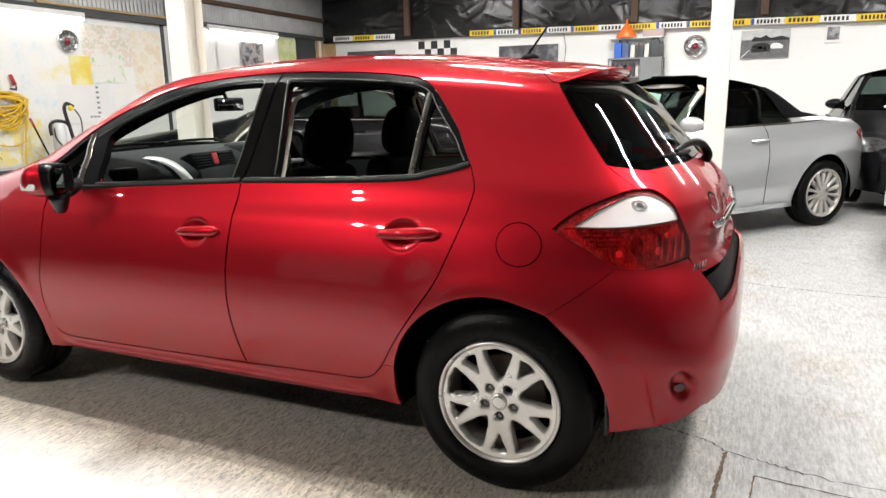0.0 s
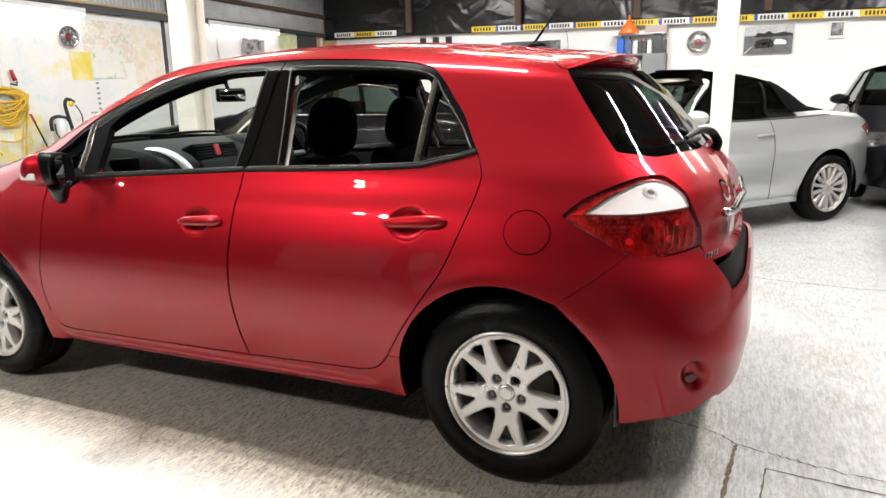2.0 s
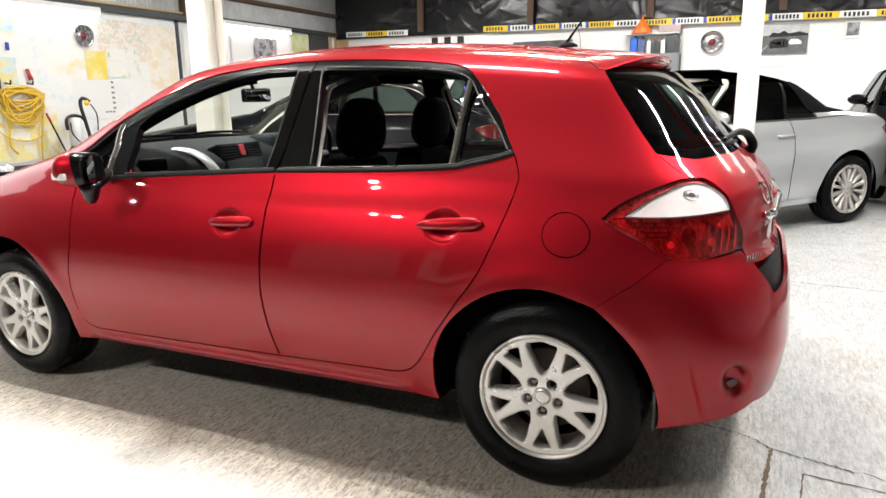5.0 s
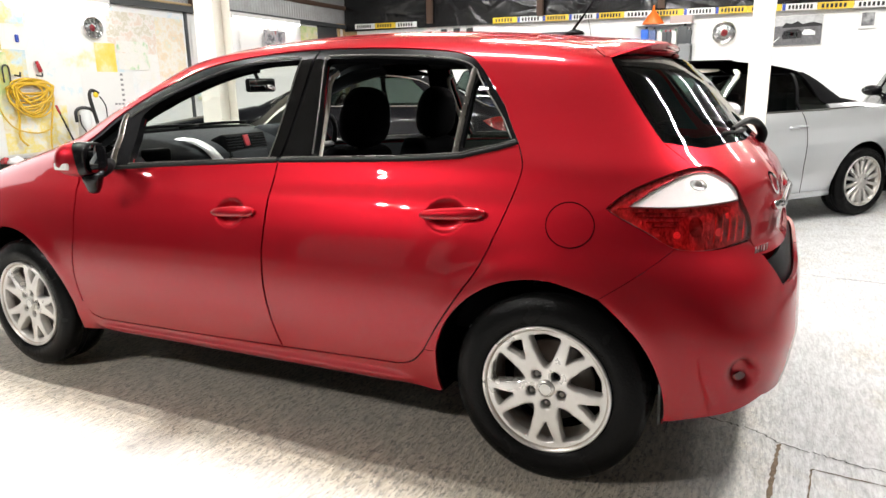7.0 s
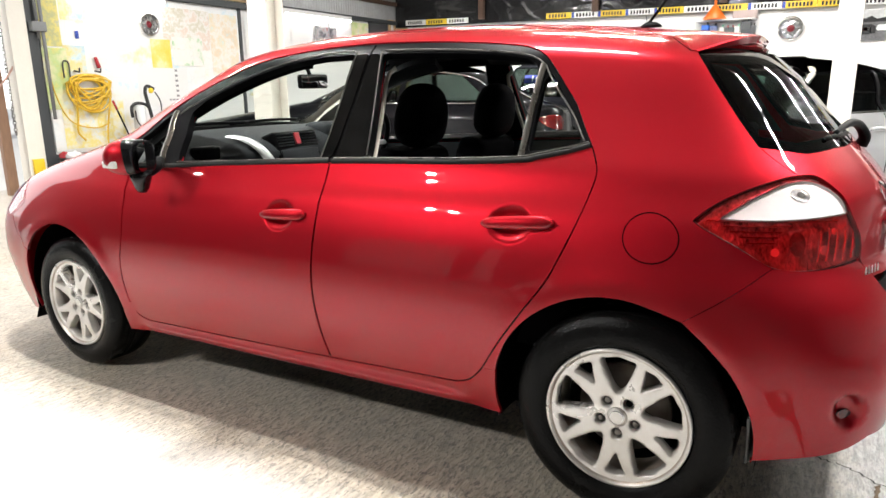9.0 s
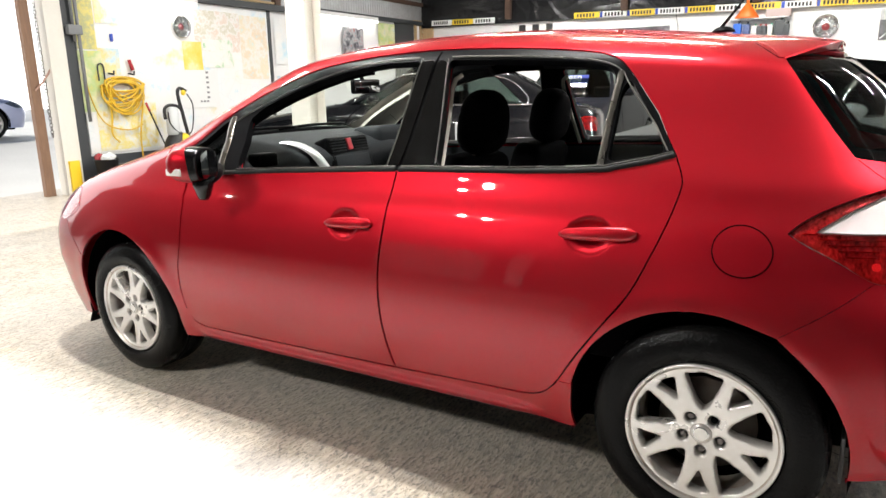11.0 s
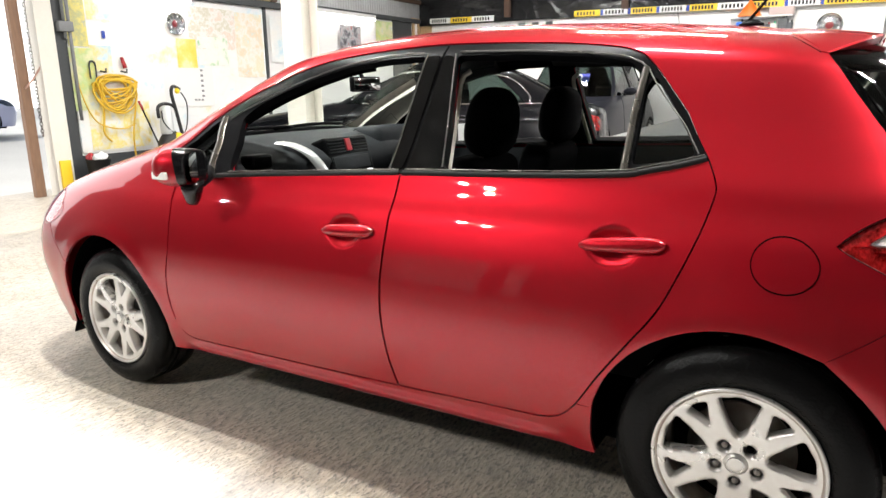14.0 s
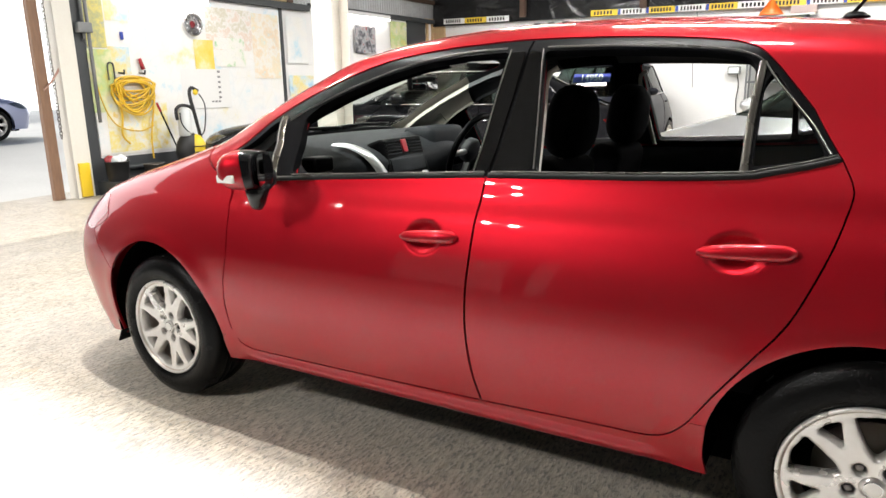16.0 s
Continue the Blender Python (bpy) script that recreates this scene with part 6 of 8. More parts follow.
offroad, offroad_skin = make_car("dark_offroad_car", "dark tall five-door car with price card in the windscreen", parked(-2.95, 10.55, 0.0, -1.0), NIGHT_PAINT, 4.25, 2.55, 1.80, 1.68, 0.86, 1.08, 1.55, (-1.95, -1.35), (0.66, 0.42), 1.03,
                                 spokes=5, pillars=((-1.85, -1.40, 0.08, 0.07, None), (-0.85, -0.82, 0.08, 0.07, BLACK_TRIM), (0.02, 0.0, 0.09, 0.08, BLACK_TRIM), (0.40, 0.32, 0.3, 0.2, None)))
estate, estate_skin = make_car("black_estate_car", "black car parked nose outward with clear headlamps", parked(3.30, 9.3, 0.0, -1.0), BLACK_PAINT, 4.3, 2.6, 1.78, 1.48, 0.85, 0.98, 1.37, (-2.1, -1.4), (0.6, 0.25), 0.94,
                               spokes=7, pillars=((-2.0, -1.45, 0.07, 0.06, None), (-0.95, -0.92, 0.07, 0.06, BLACK_TRIM), (0.1, -0.1, 0.4, 0.3, None)))
hatch_two, _ = make_car("silver_hatchback", "silver hatchback of which only the nose is in view", parked(5.1, 3.35, -1.0, 0.0), SILVER, 4.1, 2.55, 1.72, 1.47, 0.85, 0.97, 1.36, (-2.1, -1.4), (0.5, 0.2), 0.93,
                        spokes=7, pillars=((-2.0, -1.45, 0.07, 0.06, None), (-0.9, -0.88, 0.06, 0.06, None), (0.05, -0.1, 0.3, 0.25, None)))
outside_car, _ = make_car("pale_blue_car", "pale blue car standing outside in bright daylight", Matrix.Translation((0, 0, 0.42)) @ parked(-15.8, 2.3, 0.0, 1.0), PALE_BLUE_PAINT, 4.2, 2.55, 1.74, 1.47, 0.85, 0.97, 1.36, (-2.1, -1.4), (0.5, 0.2), 0.93, spokes=7, pillars=((-2.0, -1.45, 0.07, 0.06, None),))

# price cards behind the windscreens
card = part("price_card", box(-0.30, -0.005, -0.07, 0.30, 0.0, 0.07, 0.002), BLUE_CARD, offroad, "blue card with a price in white digits", m=Matrix.Translation((-1.62, 0.9, 1.36)) @ Matrix.Rotation(radians(-90), 4, "Z") @ Matrix.Rotation(radians(-25), 4, "X"))
words("14950", 0.15, WHITE_CARD, card, Matrix.Translation((0, -0.012, 0)) @ Matrix.Rotation(radians(90), 4, "X"), "price")
card = part("price_card", box(-0.22, -0.004, -0.06, 0.22, 0.0, 0.06, 0.002), WHITE_CARD, cabrio, "white card with a price in black digits", m=Matrix.Translation((-1.78, 0.62, 1.08)) @ Matrix.Rotation(radians(-30), 4, "Z"))
words("695", 0.15, INK, card, Matrix.Translation((0, -0.010, 0)) @ Matrix.Rotation(radians(90), 4, "X"), "price")
part("leaflet", box(-0.10, -0.004, -0.13, 0.10, 0.0, 0.13, 0.002), GREEN_CARD, cabrio, "pale green leaflet in the window", m=Matrix.Translation((-1.62, 0.62, 1.17)) @ Matrix.Rotation(radians(-30), 4, "Z") @ Matrix.Rotation(radians(12), 4, "Y"))
# ---- the workshop ----
XW, YB, XE, YN, TOP = -8.45, 11.52, 7.6, -6.5, 4.6
WRAP = material("black plastic sheeting", (0.009, 0.009, 0.010), rough=0.26, bump=0.0, specular=0.45)
TIN = material("galvanised corrugated sheet", (0.36, 0.37, 0.38), rough=0.45, metal=0.7, vary=0.5, coarse=4, tint=(0.2, 0.19, 0.18), bump=0.1)
# Tones of unseen surfaces, set to brighten reflections and bounce on the car.
SOUTH_TIN = material("grey metal sheet toned for reflections", (0.19, 0.187, 0.184), rough=0.55, vary=0.6, coarse=1.5, tint=(0.09, 0.088, 0.085))
GREY_ROOF = material("unseen roof sheets, grey to bounce light", (0.24, 0.235, 0.225), rough=0.6, vary=0.4, coarse=1.5, tint=(0.16, 0.155, 0.145))
DARK_TIN = material("dark corrugated sheet", (0.05, 0.048, 0.046), rough=0.6, vary=0.5, tint=(0.03, 0.028, 0.026), bump=0.1)
TIMBER = material("bare sawn timber", (0.50, 0.36, 0.20), rough=0.7, vary=0.6, stretch=(1, 1, 0.2), grain=30, tint=(0.36, 0.24, 0.12), bump=0.15)
RUST = material("rusty brown steel", (0.10, 0.055, 0.035), rough=0.7, vary=0.7, tint=(0.05, 0.03, 0.022), bump=0.2, grain=60)
DARK_STEEL = material("dark grey painted steel", (0.045, 0.05, 0.055), rough=0.5, vary=0.4, bump=0.1)
CREAM_STEEL = material("cream painted steel post", (0.74, 0.72, 0.66), rough=0.4, vary=0.25, tint=(0.62, 0.58, 0.50), coarse=2.5, bump=0.05)
GREY_CAB = material("grey steel cabinet", (0.20, 0.21, 0.22), rough=0.45, vary=0.2)
PLATE_WHITE = material("white reflective plate", (0.80, 0.80, 0.80), rough=0.3, vary=0.1)
PLATE_YELLOW = material("yellow reflective plate", (0.80, 0.55, 0.03), rough=0.3, vary=0.1)
PLATE_BLUE = material("blue plate band", (0.02, 0.06, 0.40), rough=0.35)
TUBE_LIGHT = material("lit fluorescent tube", (1, 1, 1), emit=(1.0, 0.98, 0.94), power=34.0)
GLOW = material("glowing daylight backdrop", (1, 1, 1), emit=(1.0, 0.99, 0.98), power=4.0)


def grid_mesh(name, x0, x1, y0, y1, step, z, mat, label, thick=0.0):
    nx, ny = int(round((x1 - x0) / step)), int(round((y1 - y0) / step))
    v = [(x0 + (x1 - x0) * i / nx, y0 + (y1 - y0) * j / ny, z(x0 + (x1 - x0) * i / nx, y0 + (y1 - y0) * j / ny)) for j in range(ny + 1) for i in range(nx + 1)]
    f = [(j * (nx + 1) + i, j * (nx + 1) + i + 1, (j + 1) * (nx + 1) + i + 1, (j + 1) * (nx + 1) + i) for j in range(ny) for i in range(nx)]
    me = bpy.data.meshes.new(name)
    me.from_pydata(v, [], f)
    return tagged(link(name, me, mat), label, name.split("_")[0], kind="structure")


def slab(name, x0, y0, z0, x1, y1, z1, mat, label="", kind="structure", category="", bevel=0.0):
    ob = part(name, box(x0, y0, z0, x1, y1, z1, bevel), mat, smooth=False)
    return tagged(ob, label, category, kind=kind)


floor = grid_mesh("floor", -9.0, XE, YN, YB, 0.2, floor_z, CONCRETE, "worn grey and white painted concrete, ridged and stained, with car shade painted in")
part("floor_base", box(-9.0, YN, -0.6, XE, YB, -0.35), DARK_VOID, floor, smooth=False)
OUTSIDE = material("pale dry concrete yard", (0.60, 0.60, 0.58), rough=0.8, vary=0.4, coarse=0.6, bump=0.1)


def yard_z(x):
    t = min(1, max(0, (-9.2 - x) / 5.5))
    return -0.03 + 0.42 * t * t * (3 - 2 * t)


xs = [-9.0 - 0.5 * k for k in range(13)] + [-20, -40, -120, -300]
me = bpy.data.meshes.new("ground")
me.from_pydata([(x, y, yard_z(x)) for x in xs for y in (-300, 300)], [], [(2 * k, 2 * k + 1, 2 * k + 3, 2 * k + 2) for k in range(len(xs) - 1)])
tagged(link("ground", me, OUTSIDE), "pale concrete yard in bright daylight", "ground", kind="structure")
# Added sheet that glows by itself in place of the blown-out outdoors.
slab("backdrop", -40.2, -60, -0.1, -40, 90, 30, GLOW, "glowing backdrop for the daylight beyond the doorway", category="backdrop")

slab("wall_north", XW, YB, -0.5, XE, YB + 0.2, TOP, WHITE_WALL, "white painted wall under black plastic sheeting", category="wall")
slab("wall_west", XW - 0.25, 3.30, -0.5, XW, YB + 0.2, TOP, WHITE_WALL, "white boarded wall covered in maps and papers", category="wall")
# Unseen: closes part of the doorway so less daylight reflects in the car.
slab("wall_west_doorside", XW - 0.25, YN, -0.5, XW, -1.1, TOP, DARK_TIN, "unseen dark wall that cuts daylight beside the doorway", category="wall")
slab("wall_west_lintel", XW - 0.25, -1.1, 3.7, XW, 3.30, TOP, DARK_TIN, "dark sheet over the doorway", category="wall")
slab("wall_east", XE, YN, -0.3, XE + 0.2, YB + 0.2, TOP, WHITE_WALL, "plain white wall", category="wall")
slab("wall_south", XW, YN - 0.2, -0.5, XE, YN, TOP, SOUTH_TIN, "unseen metal wall, toned grey for reflections in the car", category="wall")
slab("ceiling", XW - 0.25, YN - 0.2, TOP, XE + 0.2, YB + 0.2, TOP + 0.1, GREY_ROOF, "unseen roof sheets, grey to bounce light", category="ceiling")
slab("roller_door", -6.0, YN + 0.01, 0.0, -4.1, YN + 0.06, 2.5, WHITE_WALL, "white shutter in the dark wall", category="shutter")
slab("trim_south", -3.75, YN + 0.01, 0.0, -3.45, YN + 0.05, 2.7, WHITE_WALL, "white post in the dark wall", category="post")


# black sheeting over the upper back wall, creased
def sheeting():
    rnd = np.random.RandomState(4)
    x0, x1, z0, z1 = XW + 0.05, XE - 0.05, 2.56, TOP - 0.02
    nx, nz = 520, 84
    X, Z = np.meshgrid(np.linspace(x0, x1, nx + 1), np.linspace(z0, z1, nz + 1))
    D = np.zeros_like(X)
    for _ in range(1100):
        cx, cz, a = rnd.uniform(x0, x1), rnd.uniform(z0, z1), rnd.uniform(0, math.pi)
        u, w = (X - cx) * math.cos(a) + (Z - cz) * math.sin(a), -(X - cx) * math.sin(a) + (Z - cz) * math.cos(a)
        D += rnd.uniform(-0.020, 0.020) * np.exp(-(u / rnd.uniform(0.05, 0.32)) ** 2 - (np.abs(w) / rnd.uniform(0.008, 0.045)) ** 1.3)
    D += 0.03 * np.sin(X * 2.9) * np.sin(Z * 2.2)
    lower = 0.10 * np.clip((X - x0) / (x1 - x0), 0, 1)
    v = [(float(X[j, i]), float(YB - 0.075 + D[j, i]), float(Z[j, i] - lower[j, i] * (1 - j / nz))) for j in range(nz + 1) for i in range(nx + 1)]
    f = [(j * (nx + 1) + i, j * (nx + 1) + i + 1, (j + 1) * (nx + 1) + i + 1, (j + 1) * (nx + 1) + i) for j in range(nz) for i in range(nx)]
    me = bpy.data.meshes.new("wall_sheeting")
    me.from_pydata(v, [], f)
    return tagged(link("wall_sheeting", me, WRAP), "creased black plastic sheeting stapled over the upper wall", "sheeting", kind="structure")


sheeting()
for x in (-3.78, -1.5, 0.67, 3.2, -6.2):
    ob = part("wall_post", box(x - 0.06, YB - 0.20, 2.62, x + 0.06, YB - 0.12, TOP, 0.008), RUST, smooth=False)
    tagged(ob, "brown timber post over black sheeting", "post", "posts on the back wall")


# the row of plates along the back wall; their writing is drawn as plain bars
def number_plate(x, mat, badge, k):
    z = 2.595 - 0.0155 * (x + 5)
    ob = part("display_plate", box(-0.26, -0.004, -0.055, 0.26, 0.004, 0.055, 0.003, 1), mat, smooth=False, m=Matrix.Translation((x + 0.26, YB - 0.125, z)) @ Matrix.Rotation(radians(0.9), 4, "Y"))
    tagged(ob, ("yellow" if mat is PLATE_YELLOW else "white") + " car plate with dark bars fixed above the wall", "number plate", "plates along the back wall")
    if badge:
        part("plate_band", box(-0.255, -0.006, -0.052, -0.205, -0.003, 0.052, 0.001, 1), PLATE_BLUE, ob, smooth=False)
    rnd = random.Random(k)
    n = rnd.choice((6, 7, 7))
    x0 = -0.165 if badge else -0.20
    for i in range(n):
        w = 0.38 / n
        part("bar", box(x0 + i * w, -0.0065, -0.033, x0 + i * w + w * 0.62, -0.0035, 0.033, 0.001, 1), INK, ob, smooth=False)


row = [(-8.10, 0, 0), (-7.575, 1, 0), (-7.05, 0, 0)] + [(-4.785 + 0.525 * i, (1, 0, 1, 0, 1, 0, 1, 0, 1, 1, 0, 1, 0, 1, 0, 1, 0)[i], (0, 1, 1, 1, 1, 0, 0, 1, 1, 0, 1, 0, 0, 0, 0, 1, 0)[i]) for i in range(17)]
for k, (x, yellow, badge) in enumerate(row):
    number_plate(x, PLATE_YELLOW if yellow else PLATE_WHITE, badge, k)


# corrugated sheet above the west wall, with rails
def corrugated(name, y0, y1, z0, z1, x, mat, label):
    n = int((y1 - y0) / 0.019)
    v, f = [], []
    for i in range(n + 1):
        y = y0 + (y1 - y0) * i / n
        d = 0.016 * math.sin(2 * math.pi * y / 0.076)
        v += [(x + d, y, z0), (x + d, y, z1)]
    for i in range(n):
        f.append((2 * i, 2 * i + 2, 2 * i + 3, 2 * i + 1))
    me = bpy.data.meshes.new(name)
    me.from_pydata(v, [], f)
    return tagged(link(name, me, mat), label, "sheet", kind="structure")


corrugated("wall_west_sheet", 3.35, YB - 0.02, 2.66, TOP - 0.02, XW + 0.03, TIN, "grey corrugated metal sheet over the boarded wall")
for z0, z1, y0, y1, mat in ((2.56, 2.66, 3.35, 7.45, DARK_STEEL), (2.62, 2.70, 7.45, YB, DARK_STEEL), (3.02, 3.10, 7.4, YB, RUST), (2.665, 2.70, 4.6, 7.0, TIMBER)):
    ob = part("wall_rail", box(XW, y0, z0, XW + 0.09, y1, z1, 0.008), mat, smooth=False)
    tagged(ob, "dark rail along the metal sheet" if mat is not TIMBER else "bare timber batten on the rail", "rail", "rails on the west wall")
slab("trim_seam", XW, 6.77, -0.1, XW + 0.03, 6.83, 2.56, DARK_STEEL, "dark joint strip between wall boards", category="strip")
slab("trim_upright", XW, 6.90, 2.66, XW + 0.12, 7.02, TOP, RUST, "brown upright on the metal sheet", category="post")
slab("baseboard", XW, 3.30, -0.1, XW + 0.03, 6.77, 0.44, DARK_STEEL, "dark grey painted lower wall", category="skirting")
slab("wall_panel_dark", XW, 10.45, -0.1, XW + 0.03, 11.15, 2.62, DARK_STEEL, "dark grey panel in the corner", category="panel")
for y in (11.2, 11.42):
    slab("trim_stud", XW, y, -0.1, XW + 0.04, y + 0.06, 2.66, TIMBER, "bare timber stud", category="stud")
slab("trim_plate", XW, 11.15, 2.62, XW + 0.06, YB, 2.72, TIMBER, "bare timber top plate", category="stud")
slab("trim_stud_north", XW + 0.05, YB - 0.05, -0.1, XW + 0.32, YB - 0.002, 2.6, TIMBER, "bare timber stud in the corner", category="stud")


# strip lights on the west wall
def strip_light(y0, y1, z):
    ob = part("strip_light", box(XW + 0.04, y0, z - 0.02, XW + 0.12, y1, z + 0.055, 0.008), WHITE_WALL, smooth=False)
    tagged(ob, "lit fluorescent strip light on the wall", "strip light", "strip lights on the west wall")
    part("tube", tube([(XW + 0.105, y0 + 0.03, z - 0.035), (XW + 0.105, y1 - 0.03, z - 0.035)], 0.019, 12), TUBE_LIGHT, ob)
    for y in (y0 + 0.02, y1 - 0.02):
        part("end_cap", box(XW + 0.085, y - 0.015, z - 0.06, XW + 0.125, y + 0.015, z, 0.004), WHITE_WALL, ob)


strip_light(3.75, 5.30, 2.545)
strip_light(7.78, 9.75, 2.61)


# square steel posts
def column(x, y, w):
    bm = merge(merge(box(x - w / 2, y - w / 2, floor_z(x, y), x + w / 2, y - w / 2 + 0.014, TOP, 0.003, 1), box(x - w / 2, y + w / 2 - 0.014, floor_z(x, y), x + w / 2, y + w / 2, TOP, 0.003, 1)), box(x - 0.02, y - w / 2 + 0.013, floor_z(x, y), x + 0.02, y + w / 2 - 0.013, TOP))
    ob = part("steel_column", bm, CREAM_STEEL, smooth=False)
    tagged(ob, "white painted steel column from floor to roof", "column", "columns")
    part("base_plate", box(x - w * 0.8, y - w * 0.8, floor_z(x, y), x + w * 0.8, y + w * 0.8, floor_z(x, y) + 0.015, 0.003), CREAM_STEEL, ob)


column(0.445, 2.9, 0.125)
column(-4.03, 2.9, 0.22)

# light from tubes under the roof; all but the first three are added, unseen
LAMPS = ((-3.05, 0.42, 3.55, 250), (-0.9, 0.70, 3.55, 240), (1.65, 1.00, 3.55, 300), (-5.6, 1.2, 3.55, 130), (-5.5, 5.0, 3.7, 240), (-1.5, 4.6, 3.7, 240), (2.2, 4.8, 3.7, 240), (-5.0, 9.0, 3.7, 300), (-1.0, 9.0, 3.7, 300), (3.0, 9.0, 3.7, 300))
for x, y, z, watts in LAMPS:
    d = bpy.data.lights.new("tube_lamp", "AREA")
    long = {-3.05: 0.36, -0.9: 1.1, 1.65: 0.42}.get(x, 1.5)
    d.shape, d.size, d.size_y, d.energy, d.color = "RECTANGLE", long, 0.06, watts, (1.0, 0.975, 0.93)
    turn = pose(x, y, z)
    new("tube_lamp", d).matrix_basis = turn
    ob = part("ceiling_light", box(-0.78, -0.06, 0.02, 0.78, 0.06, 0.08, 0.01), WHITE_WALL, smooth=False, m=turn)
    tagged(ob, "white fluorescent batten set out of view under the roof", "strip light", "battens under the roof")
    for dx in (-0.6, 0.6):
        part("hanger", tube([(dx, 0, 0.07), (dx, 0, TOP - z)], 0.006, 6), DARK_STEEL, ob)
for x, y, z, aim, watts in ((-3.85, -4.1, 3.95, (-1.85, 0.0, 0.9), 200), (-3.35, -4.0, 3.62, (-1.3, 0.25, 0.9), 150), (-7.0, -3.2, 3.55, (-2.0, 0.1, 0.9), 45)):
    d = bpy.data.lights.new("shutter_lamp", "AREA")
    d.shape, d.size, d.size_y, d.energy, d.color = "RECTANGLE", 0.10, 0.08, watts, (1.0, 0.98, 0.95)
    new("shutter_lamp", d).matrix_basis = look((x, y, z), aim)
    ob = part("spot_fitting", box(x - 0.24, y - 0.09, z + 0.03, x + 0.24, y + 0.09, z + 0.11, 0.012), WHITE_WALL, smooth=False)
    tagged(ob, "short white light fitting hung under the roof", "light fitting", "short fittings under the roof")
    part("hanger", tube([(x, y, z + 0.10), (x, y, TOP)], 0.006, 6), DARK_STEEL, ob)
sun = bpy.data.lights.new("sun", "SUN")
sun.energy, sun.angle, sun.color = 5.0, radians(0.5), (1.0, 0.95, 0.88)
new("sun", sun).matrix_basis = look((-30, -14, 30), (-12, 0, 0))


# long cracks and a slab joint in the floor
def floor_line(points, w, seed, name, label, mat=None, shake=0.008):
    rnd = random.Random(seed)
    pts = [p for p in spline(points, 14)]
    bm = bmesh.new()
    a, b = [], []
    for p in pts:
        x, y = p[0] + rnd.uniform(-shake, shake), p[1] + rnd.uniform(-shake, shake)
        k = w * rnd.uniform(0.4, 1.2)
        z = floor_z(x, y) + 0.0025
        a.append(bm.verts.new((x - k, y - k, z)))
        b.append(bm.verts.new((x + k, y + k, z)))
    for i in range(len(a) - 1):
        bm.faces.new((a[i], a[i + 1], b[i + 1], b[i]))
    bmesh.ops.recalc_face_normals(bm, faces=bm.faces[:])
    part(name, bm, mat or CRACK, floor, label)


CRACK = material("dirt-filled crack", (0.05, 0.046, 0.041), rough=0.9)
JOINT_DIRT = material("brown dirt in a joint", (0.17, 0.12, 0.075), rough=0.9, vary=0.9, grain=50, coarse=12, tint=(0.05, 0.04, 0.03), bump=0.4)
floor_line([(0.68, 3.05), (1.1, 2.96), (1.5, 2.92), (2.2, 2.95), (3.4, 3.1)], 0.004, 1, "crack", "thin dark crack")
floor_line([(0.682, 0.585), (0.668, 0.42), (0.656, 0.24), (0.64, -0.2), (0.60, -1.6), (0.55, -3.0)], 0.009, 2, "slab_joint", "dirt-filled joint between slabs", JOINT_DIRT, 0.0015)
floor_line([(0.778, 0.45), (0.765, 0.30), (0.75, 0.0), (0.72, -0.9)], 0.004, 5, "slab_joint", "dirt-filled joint between slabs", JOINT_DIRT, 0.0015)
floor_line([(0.30, 0.74), (0.48, 0.69), (0.61, 0.655), (0.68, 0.60), (0.86, 0.545), (1.1, 0.50), (1.5, 0.52)], 0.0022, 3, "crack", "thin dark crack")
floor_line([(0.778, 0.45), (0.95, 0.43), (1.3, 0.40)], 0.003, 6, "slab_joint", "dirt-filled joint between slabs", JOINT_DIRT, 0.0015)
# ---- what hangs and stands along the west wall ----
def map_paper(name, palette, scale, seed, ink=0.25, washout=0.12):
    """Printed map: patches of pale colour with darker veins."""
    m = bpy.data.materials.new(name)
    m.use_nodes = True
    n, l = m.node_tree.nodes, m.node_tree.links
    b = n["Principled BSDF"]
    b.inputs["Roughness"].default_value = 0.45
    tc, mp, tex, ramp = n.new("ShaderNodeTexCoord"), n.new("ShaderNodeMapping"), n.new("ShaderNodeTexNoise"), n.new("ShaderNodeValToRGB")
    mp.inputs["Location"].default_value = (seed * 3.1, seed * 1.7, seed)
    l.new(tc.outputs["Object"], mp.inputs[0])
    l.new(mp.outputs[0], tex.inputs["Vector"])
    tex.inputs["Scale"].default_value, tex.inputs["Detail"].default_value, tex.inputs["Roughness"].default_value = scale, 8, 0.62
    l.new(tex.outputs[0], ramp.inputs[0])
    els = ramp.color_ramp.elements
    while len(els) < len(palette):
        els.new(0.5)
    for e, c, k in zip(els, palette, range(len(palette))):
        # Mixed towards white: the wall's overexposure is painted into the print.
        c = tuple(v + (0.8 - v) * washout for v in c)
        e.position = 0.32 + 0.36 * k / max(1, len(palette) - 1)
        e.color = (*c, 1)
    vor = n.new("ShaderNodeTexVoronoi")
    vor.feature = "DISTANCE_TO_EDGE"
    vor.inputs["Scale"].default_value = scale * 2.2
    l.new(mp.outputs[0], vor.inputs["Vector"])
    rng = n.new("ShaderNodeMapRange")
    rng.inputs[1].default_value, rng.inputs[2].default_value, rng.inputs[3].default_value, rng.inputs[4].default_value = 0.0, 0.03, ink, 0.0
    l.new(vor.outputs[0], rng.inputs[0])
    mix = n.new("ShaderNodeMix")
    mix.data_type = "RGBA"
    mix.inputs[7].default_value = (0.25, 0.2, 0.18, 1)
    l.new(rng.outputs[0], mix.inputs[0])
    l.new(ramp.outputs[0], mix.inputs[6])
    l.new(mix.outputs[2], b.inputs["Base Color"])
    return m


